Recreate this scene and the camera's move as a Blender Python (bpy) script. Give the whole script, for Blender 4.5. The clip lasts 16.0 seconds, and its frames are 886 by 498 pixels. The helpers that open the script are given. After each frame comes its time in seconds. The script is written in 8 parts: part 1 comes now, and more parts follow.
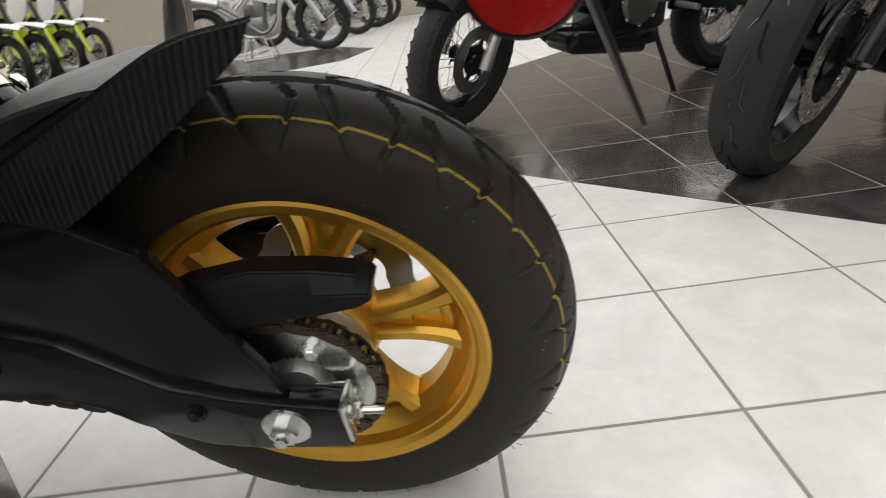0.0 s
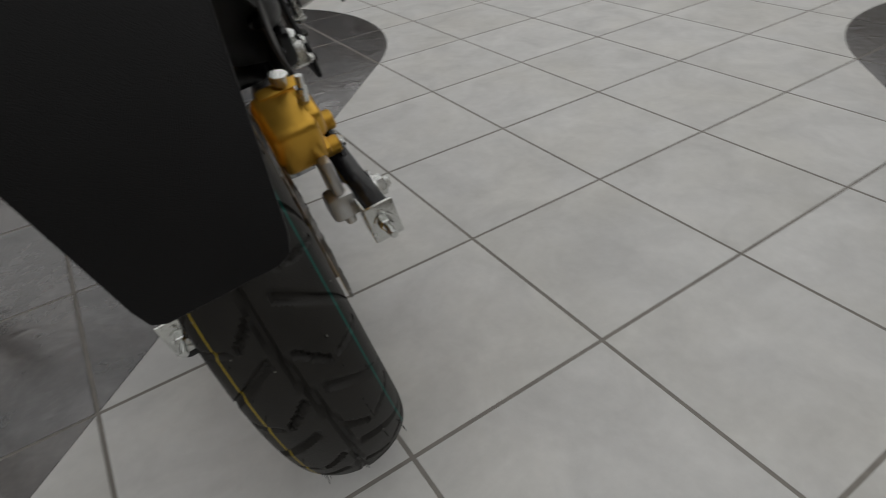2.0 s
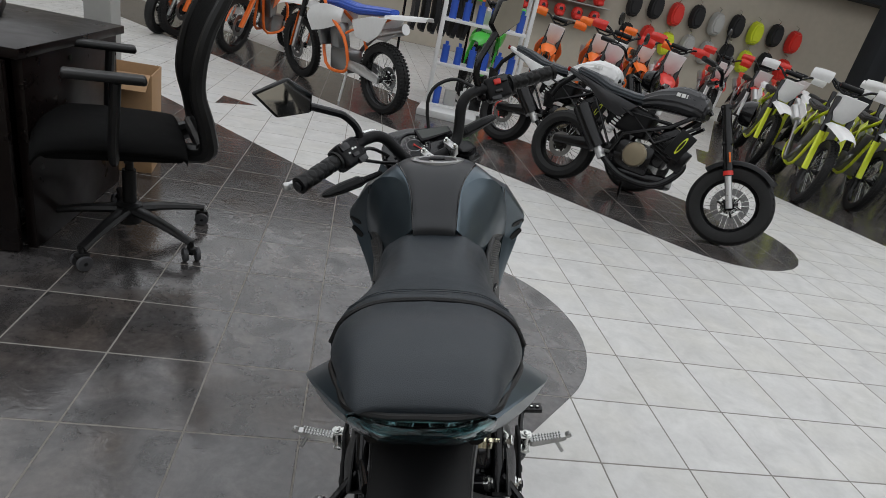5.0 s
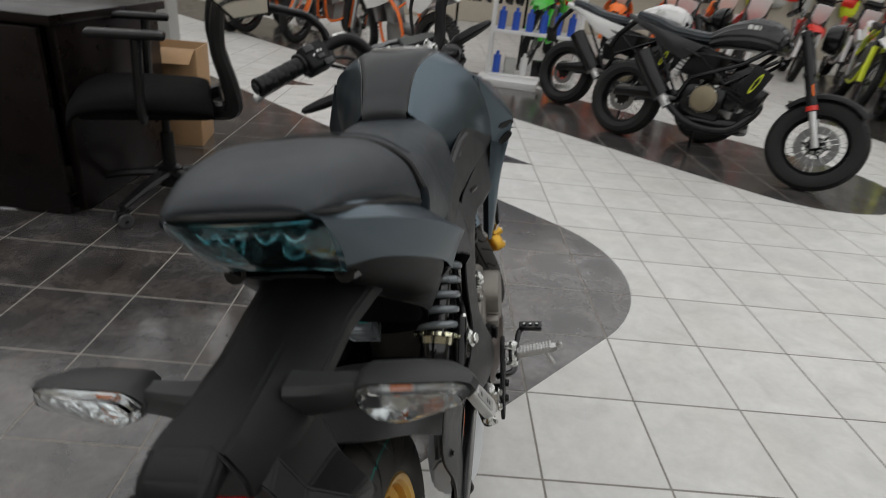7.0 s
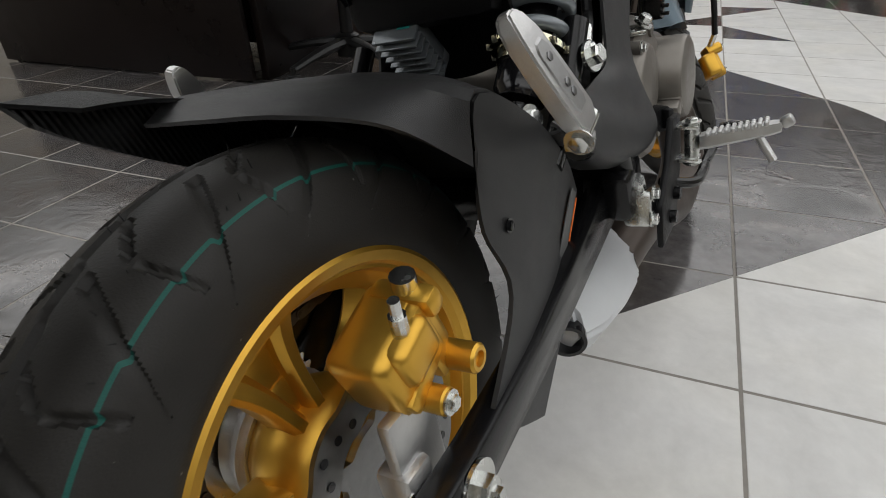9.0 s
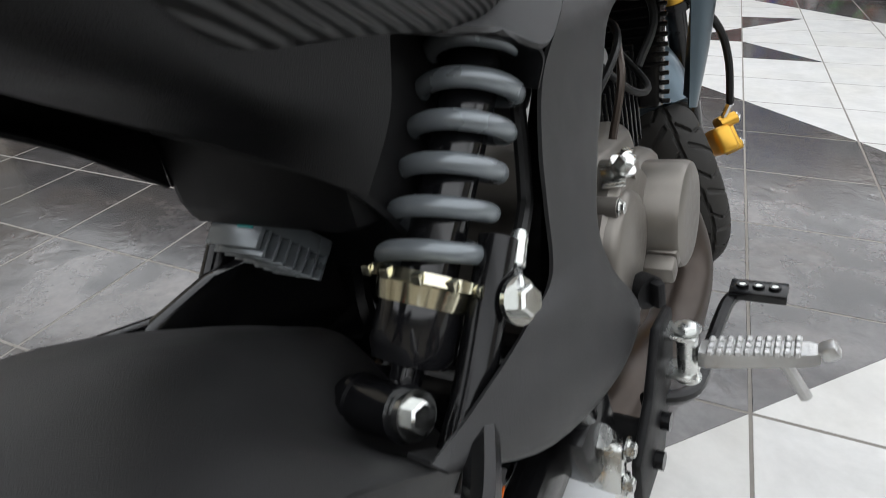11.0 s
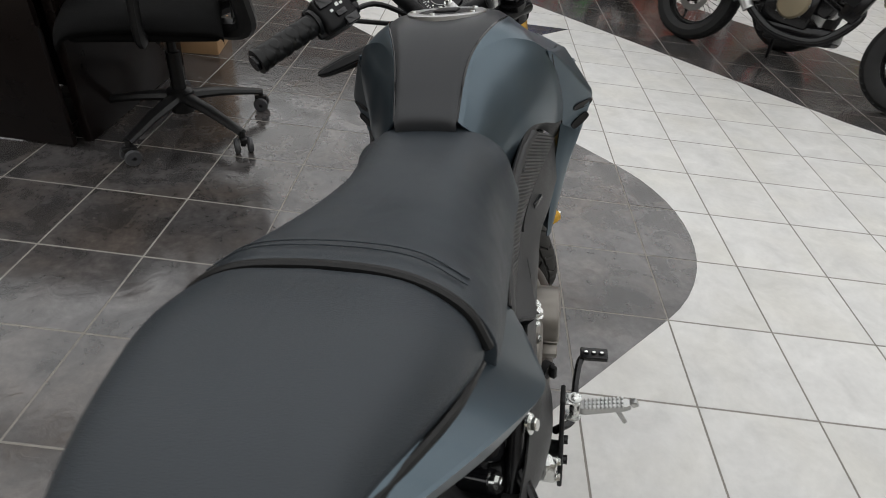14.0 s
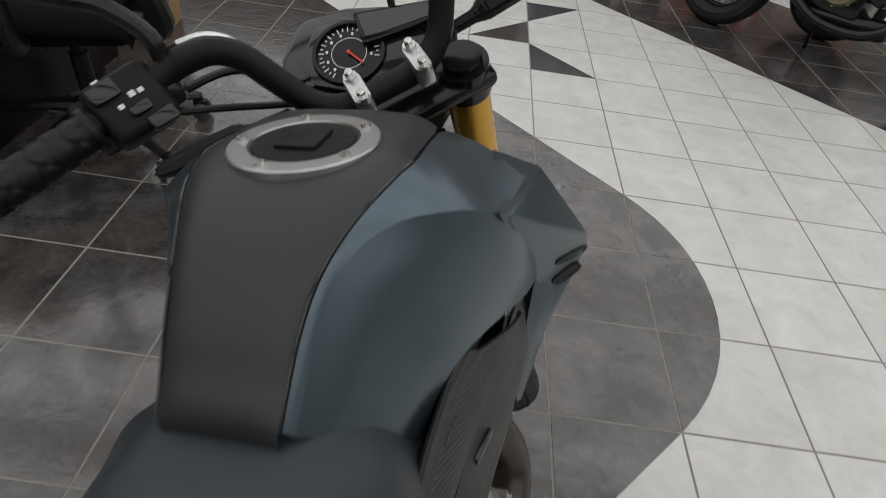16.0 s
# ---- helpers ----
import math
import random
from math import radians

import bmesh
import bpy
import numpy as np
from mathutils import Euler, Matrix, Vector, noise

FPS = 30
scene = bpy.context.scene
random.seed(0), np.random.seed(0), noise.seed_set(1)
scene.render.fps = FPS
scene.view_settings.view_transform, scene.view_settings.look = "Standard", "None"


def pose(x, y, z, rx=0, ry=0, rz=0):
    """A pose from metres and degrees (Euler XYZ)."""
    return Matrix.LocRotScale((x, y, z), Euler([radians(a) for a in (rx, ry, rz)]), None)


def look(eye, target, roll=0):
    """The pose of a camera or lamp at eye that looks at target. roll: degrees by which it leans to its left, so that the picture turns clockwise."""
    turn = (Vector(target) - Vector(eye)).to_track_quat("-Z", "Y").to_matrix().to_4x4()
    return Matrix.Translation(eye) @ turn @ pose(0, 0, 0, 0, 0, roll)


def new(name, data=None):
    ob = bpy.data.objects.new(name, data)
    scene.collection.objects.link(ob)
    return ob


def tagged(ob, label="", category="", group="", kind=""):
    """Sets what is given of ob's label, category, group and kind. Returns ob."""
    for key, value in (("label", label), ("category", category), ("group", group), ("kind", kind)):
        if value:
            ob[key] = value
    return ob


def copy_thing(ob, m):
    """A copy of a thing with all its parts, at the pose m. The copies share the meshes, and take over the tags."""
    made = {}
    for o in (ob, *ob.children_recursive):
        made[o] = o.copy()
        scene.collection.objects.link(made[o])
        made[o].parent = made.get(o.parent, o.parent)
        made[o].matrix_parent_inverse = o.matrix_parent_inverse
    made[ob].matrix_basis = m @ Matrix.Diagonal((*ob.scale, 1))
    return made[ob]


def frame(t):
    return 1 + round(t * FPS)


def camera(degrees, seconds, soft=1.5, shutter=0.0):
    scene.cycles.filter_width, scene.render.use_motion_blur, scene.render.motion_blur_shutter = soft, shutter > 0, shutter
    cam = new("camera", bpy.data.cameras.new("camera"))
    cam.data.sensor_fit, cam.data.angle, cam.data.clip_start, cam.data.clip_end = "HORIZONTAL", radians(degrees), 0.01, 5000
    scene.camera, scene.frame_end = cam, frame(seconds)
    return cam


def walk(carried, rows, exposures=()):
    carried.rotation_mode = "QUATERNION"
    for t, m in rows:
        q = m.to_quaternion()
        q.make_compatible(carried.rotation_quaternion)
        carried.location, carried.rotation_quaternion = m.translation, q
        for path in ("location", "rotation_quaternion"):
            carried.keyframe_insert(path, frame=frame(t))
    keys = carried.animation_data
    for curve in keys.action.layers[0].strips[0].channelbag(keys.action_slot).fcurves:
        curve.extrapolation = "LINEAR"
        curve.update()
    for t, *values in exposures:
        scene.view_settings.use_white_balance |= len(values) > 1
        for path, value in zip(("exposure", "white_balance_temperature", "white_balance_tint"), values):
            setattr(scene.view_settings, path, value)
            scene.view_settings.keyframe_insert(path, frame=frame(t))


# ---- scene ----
cam = camera(75.1, 16.0, soft=0.8, shutter=0.3)
PATH = [
    (0, (-0.251, -0.294, 0.524), (1.571, -0.235, -0.299), -8.5),
    (0.5, (-0.223, -0.473, 0.548), (1.498, -0.067, -0.387), -7.3),
    (1, (-0.1, -0.601, 0.512), (1.435, 0.159, -0.521), -6.0),
    (1.5, (0.053, -0.655, 0.538), (1.276, 0.459, -0.586), -5.2),
    (2, (0.164, -0.682, 0.601), (0.956, 0.703, -0.605), -5.9),
    (2.5, (0.156, -0.685, 0.684), (0.655, 0.799, -0.56), -2.9),
    (3, (0.122, -0.692, 0.82), (0.457, 0.821, -0.444), 1.1),
    (3.5, (0.073, -0.681, 0.955), (0.362, 0.851, -0.298), 5.8),
    (4, (0.039, -0.659, 1.084), (0.366, 0.947, -0.062), 10.6),
    (4.5, (0.013, -0.64, 1.188), (0.375, 1.103, 0.276), 12.6),
    (4.7, (0.011, -0.643, 1.216), (0.391, 1.144, 0.403), 13.1),
    (6.8, (0.219, -0.69, 1.1), (0.412, 1.124, 0.28), 7.0),
    (7, (0.281, -0.663, 1.048), (0.36, 1.131, 0.169), 6.5),
    (7.5, (0.382, -0.604, 0.933), (0.19, 1.147, -0.013), 4.5),
    (8, (0.438, -0.551, 0.783), (0.049, 1.146, -0.201), 2.0),
    (8.2, (0.446, -0.52, 0.695), (-0.013, 1.149, -0.307), 1.1),
    (10.3, (0.462, -0.211, 0.593), (-0.308, 1.3, -0.468), -4.1),
    (10.5, (0.46, -0.178, 0.62), (-0.272, 1.344, -0.452), -3.2),
    (11, (0.451, -0.11, 0.692), (-0.253, 1.427, -0.377), -2.6),
    (11.5, (0.446, -0.068, 0.756), (-0.196, 1.485, -0.328), -2.0),
    (12, (0.445, -0.057, 0.844), (-0.082, 1.511, -0.281), -0.2),
    (12.5, (0.431, -0.092, 0.942), (0.133, 1.472, -0.268), 1.9),
    (13, (0.373, -0.173, 1.025), (0.208, 1.396, -0.204), 4.5),
    (13.5, (0.31, -0.263, 1.069), (0.209, 1.31, -0.162), 6.6),
    (14, (0.232, -0.327, 1.128), (0.248, 1.255, -0.096), 7.3),
    (14.5, (0.15, -0.355, 1.146), (0.242, 1.161, -0.156), 5.6),
    (15, (0.156, -0.258, 1.136), (0.25, 1.249, -0.176), 6.0),
    (15.5, (0.262, -0.043, 1.124), (0.337, 1.459, -0.195), 6.3),
    (16, (0.311, 0.167, 1.125), (0.327, 1.661, -0.205), 8.7),
]
EXPOSURES = [
    (0, 0.30, 6500, 10), (0.5, 0.0, 6480, 10), (1, -0.35, 6510, 10), (1.5, -0.82, 6460, 9), (2, -0.95, 6410, 9), (2.5, -0.90, 6360, 9),
    (3, -0.70, 6310, 9), (3.5, -0.50, 6260, 9), (4, -0.45, 6210, 9), (4.7, -0.40, 6140, 9), (6.8, -0.40, 6360, 9), (7.5, -0.45, 6460, 9),
    (8.2, -0.38, 6460, 9), (10.3, 0.25, 6140, 9), (11, 0.36, 6110, 9), (11.5, 0.40, 6110, 9), (12, 0.40, 6110, 9), (12.5, 0.25, 6210, 9),
    (13.5, -0.05, 6360, 9), (14.5, -0.27, 6360, 9), (15.5, -0.40, 6360, 9), (16, -0.45, 6410, 9),
]
walk(cam, [(t, look(eye, target, roll)) for t, eye, target, roll in PATH], EXPOSURES)

# ---------------------------------------------------------------- world and light
scene.view_settings.exposure = 0.0
world = bpy.data.worlds.new("showroom_air")
scene.world = world
world.use_nodes = True
world.node_tree.nodes["Background"].inputs[0].default_value = (0.75, 0.85, 1.0, 1)
world.node_tree.nodes["Background"].inputs[1].default_value = 0.02

# long luminous ceiling panels over the whole room
CEIL = 4.2
PANELS = [-4.6, -1.7, 1.2, 4.1, 7.0, 9.9]
for py in PANELS:
    data = bpy.data.lights.new("ceiling_panel_light", "AREA")
    data.shape, data.size, data.size_y, data.energy, data.color = "RECTANGLE", 22.0, 2.5, 260.0, (1.0, 0.99, 0.985)
    new("ceiling_panel_light", data).matrix_world = pose(2, py, CEIL - 0.12)


# ---------------------------------------------------------------- materials
def mat(name, color, rough=0.5, metal=0.0, vary=0.12, scale=30.0, bump=0.0, bump_scale=200.0, rvary=0.1, coat=0.0, big=3.0, spec=0.5):
    m = bpy.data.materials.new(name)
    m.use_nodes = True
    nt = m.node_tree
    b = nt.nodes["Principled BSDF"]
    b.inputs["Metallic"].default_value = metal
    b.inputs["Coat Weight"].default_value = coat
    b.inputs["Specular IOR Level"].default_value = spec
    tc = nt.nodes.new("ShaderNodeTexCoord")
    n1 = nt.nodes.new("ShaderNodeTexNoise")
    n1.inputs["Scale"].default_value, n1.inputs["Detail"].default_value = scale, 5
    n2 = nt.nodes.new("ShaderNodeTexNoise")
    n2.inputs["Scale"].default_value, n2.inputs["Detail"].default_value = big, 3
    for n in (n1, n2):
        nt.links.new(tc.outputs["Object"], n.inputs["Vector"])
    add = nt.nodes.new("ShaderNodeMath")
    add.operation = "ADD"
    nt.links.new(n1.outputs[0], add.inputs[0])
    nt.links.new(n2.outputs[0], add.inputs[1])
    mr = nt.nodes.new("ShaderNodeMapRange")
    mr.inputs[1].default_value, mr.inputs[2].default_value = 0.6, 1.4
    mr.inputs[3].default_value, mr.inputs[4].default_value = 1 - vary, 1 + vary
    nt.links.new(add.outputs[0], mr.inputs[0])
    value = mr.outputs[0]
    mul = nt.nodes.new("ShaderNodeVectorMath")
    mul.operation = "SCALE"
    mul.inputs[0].default_value = color
    nt.links.new(value, mul.inputs["Scale"])
    nt.links.new(mul.outputs[0], b.inputs["Base Color"])
    rr = nt.nodes.new("ShaderNodeMapRange")
    rr.inputs[1].default_value, rr.inputs[2].default_value = 0.6, 1.4
    rr.inputs[3].default_value, rr.inputs[4].default_value = max(0.02, rough - rvary), min(1, rough + rvary)
    nt.links.new(add.outputs[0], rr.inputs[0])
    nt.links.new(rr.outputs[0], b.inputs["Roughness"])
    if bump:
        n3 = nt.nodes.new("ShaderNodeTexNoise")
        n3.inputs["Scale"].default_value, n3.inputs["Detail"].default_value = bump_scale, 3
        nt.links.new(tc.outputs["Object"], n3.inputs["Vector"])
        bp = nt.nodes.new("ShaderNodeBump")
        bp.inputs["Strength"].default_value, bp.inputs["Distance"].default_value = bump, 0.002
        nt.links.new(n3.outputs[0], bp.inputs["Height"])
        nt.links.new(bp.outputs[0], b.inputs["Normal"])
    return m


M_SEAT = mat("seat_vinyl", (0.027, 0.033, 0.039), 0.44, vary=0.1, bump=0.25, bump_scale=900, spec=0.36)
M_BLUE = mat("bluegrey_metallic_paint", (0.085, 0.113, 0.134), 0.33, metal=0.8, vary=0.06, scale=900, rvary=0.04, coat=0.15)
M_GREYP = mat("graphite_satin_paint", (0.036, 0.0375, 0.040), 0.42, metal=0.35, vary=0.06, scale=700, rvary=0.05, spec=0.4)
M_PLASTIC = mat("black_grained_plastic", (0.0065, 0.0065, 0.007), 0.42, vary=0.14, bump=0.3, bump_scale=1400, spec=0.20)
M_COVER = mat("dark_grey_moulded_plastic", (0.027, 0.027, 0.0275), 0.44, vary=0.1, bump=0.25, bump_scale=1300, spec=0.40)
M_TAIL = mat("satin_black_tail_plastic", (0.0072, 0.0072, 0.0077), 0.38, vary=0.14, bump=0.3, bump_scale=1300, spec=0.24)
M_BLACKM = mat("black_enamelled_steel", (0.006, 0.006, 0.0065), 0.20, vary=0.1, spec=0.34)
M_GLOSSB = mat("gloss_black", (0.008, 0.008, 0.009), 0.12, vary=0.1, rvary=0.04)
M_GOLD = mat("gold_anodised_alloy", (0.66, 0.38, 0.055), 0.35, rvary=0.03, metal=0.85, vary=0.08, scale=60)
M_CHROME = mat("zinc_plated_steel", (0.66, 0.67, 0.65), 0.24, metal=1.0, vary=0.12, scale=80)
M_ALU = mat("cast_aluminium", (0.56, 0.56, 0.555), 0.34, metal=0.9, vary=0.1, scale=90, bump=0.15, bump_scale=500)
M_ENGINE = mat("bronze_grey_engine_paint", (0.20, 0.185, 0.165), 0.38, metal=0.6, vary=0.07, scale=120)
M_BRUSHED = mat("brushed_filler_steel", (0.42, 0.42, 0.42), 0.36, metal=1.0, vary=0.12, scale=200)
M_SPRING = mat("grey_spring_enamel", (0.20, 0.22, 0.235), 0.26, metal=0.35, vary=0.06)
M_SILVER = mat("silver_muffler_paint", (0.62, 0.64, 0.66), 0.35, metal=0.4, vary=0.05)
M_STEELD = mat("dark_brake_steel", (0.22, 0.22, 0.22), 0.34, metal=1.0, vary=0.15, scale=120)
M_HEADER = mat("heat_browned_header_steel", (0.055, 0.042, 0.034), 0.36, metal=0.5, vary=0.25, scale=25)
M_CHAIN = mat("oiled_chain_steel", (0.10, 0.08, 0.06), 0.36, metal=0.9, vary=0.3, scale=150)
M_HOSE = mat("black_rubber_hose", (0.008, 0.008, 0.008), 0.45, vary=0.1, spec=0.3)
M_RED = mat("red_reflector", (0.30, 0.005, 0.003), 0.10, vary=0.4, scale=45, rvary=0.04, coat=0.0, bump=0.5, bump_scale=190, spec=0.22)
M_AMBER = mat("amber_bulb", (0.45, 0.10, 0.012), 0.2)
M_WHITE = mat("white_plastic", (0.72, 0.72, 0.71), 0.35, vary=0.05)
M_YELLOW = mat("fluorescent_yellow_plastic", (0.62, 0.70, 0.03), 0.35, vary=0.05)
M_ORANGE = mat("orange_plastic", (0.85, 0.17, 0.02), 0.35, vary=0.06)
M_BLUEP = mat("blue_plastic", (0.03, 0.09, 0.45), 0.35, vary=0.06)
M_REDP = mat("red_plastic", (0.62, 0.03, 0.02), 0.35, vary=0.06)
M_GREENP = mat("green_plastic", (0.06, 0.5, 0.04), 0.35, vary=0.06)
M_RUBBER = mat("black_tyre_rubber", (0.016, 0.016, 0.016), 0.6, vary=0.25, scale=40, bump=0.2, bump_scale=500, spec=0.25)
M_DESK = mat("espresso_laminate", (0.007, 0.0045, 0.004), 0.32, vary=0.35, scale=14, spec=0.22)
M_MESHF = mat("black_mesh_fabric", (0.0045, 0.0045, 0.0045), 0.8, vary=0.3, scale=500, bump=0.5, bump_scale=1500, spec=0.1)
M_CHAIRP = mat("black_chair_nylon", (0.007, 0.007, 0.007), 0.38, vary=0.15, spec=0.3)
M_CASTER = mat("grey_caster_rubber", (0.045, 0.045, 0.048), 0.5)
M_CARD = mat("brown_cardboard", (0.36, 0.22, 0.11), 0.8, vary=0.12)
M_WALL = mat("beige_painted_wall", (0.42, 0.38, 0.31), 0.7, vary=0.06, scale=8, bump=0.1)
M_WALLD = mat("charcoal_painted_wall", (0.015, 0.017, 0.020), 0.6, vary=0.1, scale=8, spec=0.3)
M_CEIL = mat("white_ceiling_boards", (0.72, 0.72, 0.70), 0.8, vary=0.2, scale=5)
M_GREYPOST = mat("light_grey_post_paint", (0.40, 0.40, 0.38), 0.5, vary=0.06)
M_GROUT_SUB = mat("grey_grout", (0.215, 0.20, 0.178), 0.85, vary=0.2, scale=60)
M_SCREEN = mat("dark_glass_screen", (0.006, 0.006, 0.007), 0.08, vary=0.1, rvary=0.02, coat=0.0, spec=0.25)
M_LCD = mat("grey_green_lcd", (0.03, 0.035, 0.03), 0.25, vary=0.05)
M_INK = mat("white_ink", (0.7, 0.7, 0.68), 0.5, vary=0.05)
M_REDINK = mat("red_ink", (0.7, 0.03, 0.02), 0.5, vary=0.05)
M_FRINK = mat("grey_moulded_mark", (0.11, 0.11, 0.11), 0.4)
M_PLASTIC2 = mat("bluish_black_plate_steel", (0.005, 0.006, 0.007), 0.33, vary=0.1, spec=0.22)


def glassy(name, color, rough=0.05, bump=0.0, scale=120.0, ior=1.45):
    m = bpy.data.materials.new(name)
    m.use_nodes = True
    nt = m.node_tree
    b = nt.nodes["Principled BSDF"]
    b.inputs["Base Color"].default_value = (*color, 1)
    b.inputs["Roughness"].default_value = rough
    b.inputs["Transmission Weight"].default_value = 1.0
    b.inputs["IOR"].default_value = ior
    if bump:
        tc = nt.nodes.new("ShaderNodeTexCoord")
        v = nt.nodes.new("ShaderNodeTexVoronoi")
        v.inputs["Scale"].default_value = scale
        nt.links.new(tc.outputs["Object"], v.inputs["Vector"])
        bp = nt.nodes.new("ShaderNodeBump")
        bp.inputs["Strength"].default_value, bp.inputs["Distance"].default_value = bump, 0.003
        nt.links.new(v.outputs["Distance"], bp.inputs["Height"])
        nt.links.new(bp.outputs[0], b.inputs["Normal"])
    return m


M_LENS = glassy("clear_signal_lens", (0.93, 0.95, 0.95), 0.02, 0.08, 150)
M_TEAL = glassy("smoked_teal_lens", (0.22, 0.50, 0.55), 0.05, 0.15, 60)
M_MIRROR = mat("mirror_glass", (0.86, 0.87, 0.86), 0.03, metal=1.0, vary=0.01, rvary=0.01)
M_CUP = mat("bright_lamp_reflector", (0.80, 0.82, 0.82), 0.15, metal=1.0, vary=0.1, scale=60, bump=0.2, bump_scale=60)
M_REFLECTOR = mat("faceted_signal_reflector", (0.62, 0.63, 0.64), 0.05, metal=1.0, vary=0.25, scale=90, bump=0.45, bump_scale=110, rvary=0.05)


def carbon(name, tilt=-63):
    """Black plastic with slanting moulded ribs, a few millimetres apart."""
    m = mat(name, (0.018, 0.018, 0.018) if tilt < -40 else (0.008, 0.008, 0.008), 0.42, vary=0.1, spec=0.38 if tilt < -40 else 0.22)
    nt = m.node_tree
    b = nt.nodes["Principled BSDF"]
    tc = nt.nodes.new("ShaderNodeTexCoord")
    mp = nt.nodes.new("ShaderNodeMapping")
    mp.inputs["Rotation"].default_value = (radians(tilt), 0, 0)
    w = nt.nodes.new("ShaderNodeTexWave")
    w.bands_direction = "Y"
    w.inputs["Scale"].default_value = 64
    w.inputs["Distortion"].default_value = 0.0
    nt.links.new(tc.outputs["Object"], mp.inputs["Vector"])
    nt.links.new(mp.outputs[0], w.inputs["Vector"])
    bp = nt.nodes.new("ShaderNodeBump")
    bp.inputs["Strength"].default_value, bp.inputs["Distance"].default_value = 0.7, 0.002
    nt.links.new(w.outputs["Fac"], bp.inputs["Height"])
    nt.links.new(bp.outputs[0], b.inputs["Normal"])
    return m


M_CARBON = carbon("ribbed_dark_plastic")
M_FINRIB = carbon("ribbed_fin_plastic", -15)


def tyre_rubber(name, lines=()):
    """Tyre rubber with dust, and thin painted rings at the given places across the tread (by the map's v)."""
    m = mat(name, (0.020, 0.0186, 0.0165), 0.56, spec=0.30, vary=0.3, scale=25, bump=0.15, bump_scale=700)
    nt = m.node_tree
    b = nt.nodes["Principled BSDF"]
    base = b.inputs["Base Color"].links[0].from_socket
    uv = nt.nodes.new("ShaderNodeUVMap")
    uv.uv_map = "map"
    sep = nt.nodes.new("ShaderNodeSeparateXYZ")
    nt.links.new(uv.outputs[0], sep.inputs[0])
    for v, width, color in lines:
        cmp_ = nt.nodes.new("ShaderNodeMath")
        cmp_.operation = "COMPARE"
        cmp_.inputs[1].default_value, cmp_.inputs[2].default_value = v, width
        nt.links.new(sep.outputs[1], cmp_.inputs[0])
        mx = nt.nodes.new("ShaderNodeMix")
        mx.data_type = "RGBA"
        nt.links.new(cmp_.outputs[0], mx.inputs[0])
        nt.links.new(base, mx.inputs[6])
        mx.inputs[7].default_value = (*color, 1)
        base = mx.outputs[2]
    # pale grit stuck to the rubber
    tc = nt.nodes.new("ShaderNodeTexCoord")
    vo = nt.nodes.new("ShaderNodeTexVoronoi")
    vo.inputs["Scale"].default_value = 95
    nt.links.new(tc.outputs["Object"], vo.inputs["Vector"])
    grit = nt.nodes.new("ShaderNodeMath")
    grit.operation = "LESS_THAN"
    grit.inputs[1].default_value = 0.085
    nt.links.new(vo.outputs["Distance"], grit.inputs[0])
    pick = nt.nodes.new("ShaderNodeSeparateXYZ")
    nt.links.new(vo.outputs["Color"], pick.inputs[0])
    few = nt.nodes.new("ShaderNodeMath")
    few.operation = "GREATER_THAN"
    few.inputs[1].default_value = 0.86
    nt.links.new(pick.outputs[0], few.inputs[0])
    both = nt.nodes.new("ShaderNodeMath")
    both.operation = "MULTIPLY"
    nt.links.new(grit.outputs[0], both.inputs[0])
    nt.links.new(few.outputs[0], both.inputs[1])
    mx = nt.nodes.new("ShaderNodeMix")
    mx.data_type = "RGBA"
    nt.links.new(both.outputs[0], mx.inputs[0])
    nt.links.new(base, mx.inputs[6])
    mx.inputs[7].default_value = (0.16, 0.155, 0.14, 1)
    nt.links.new(mx.outputs[2], b.inputs["Base Color"])
    return m


M_TYRE = tyre_rubber("new_tyre_rubber", ((0.33, 0.0042, (0.34, 0.25, 0.02)), (0.70, 0.005, (0.008, 0.085, 0.068))))
M_TYREF = tyre_rubber("new_front_tyre_rubber")


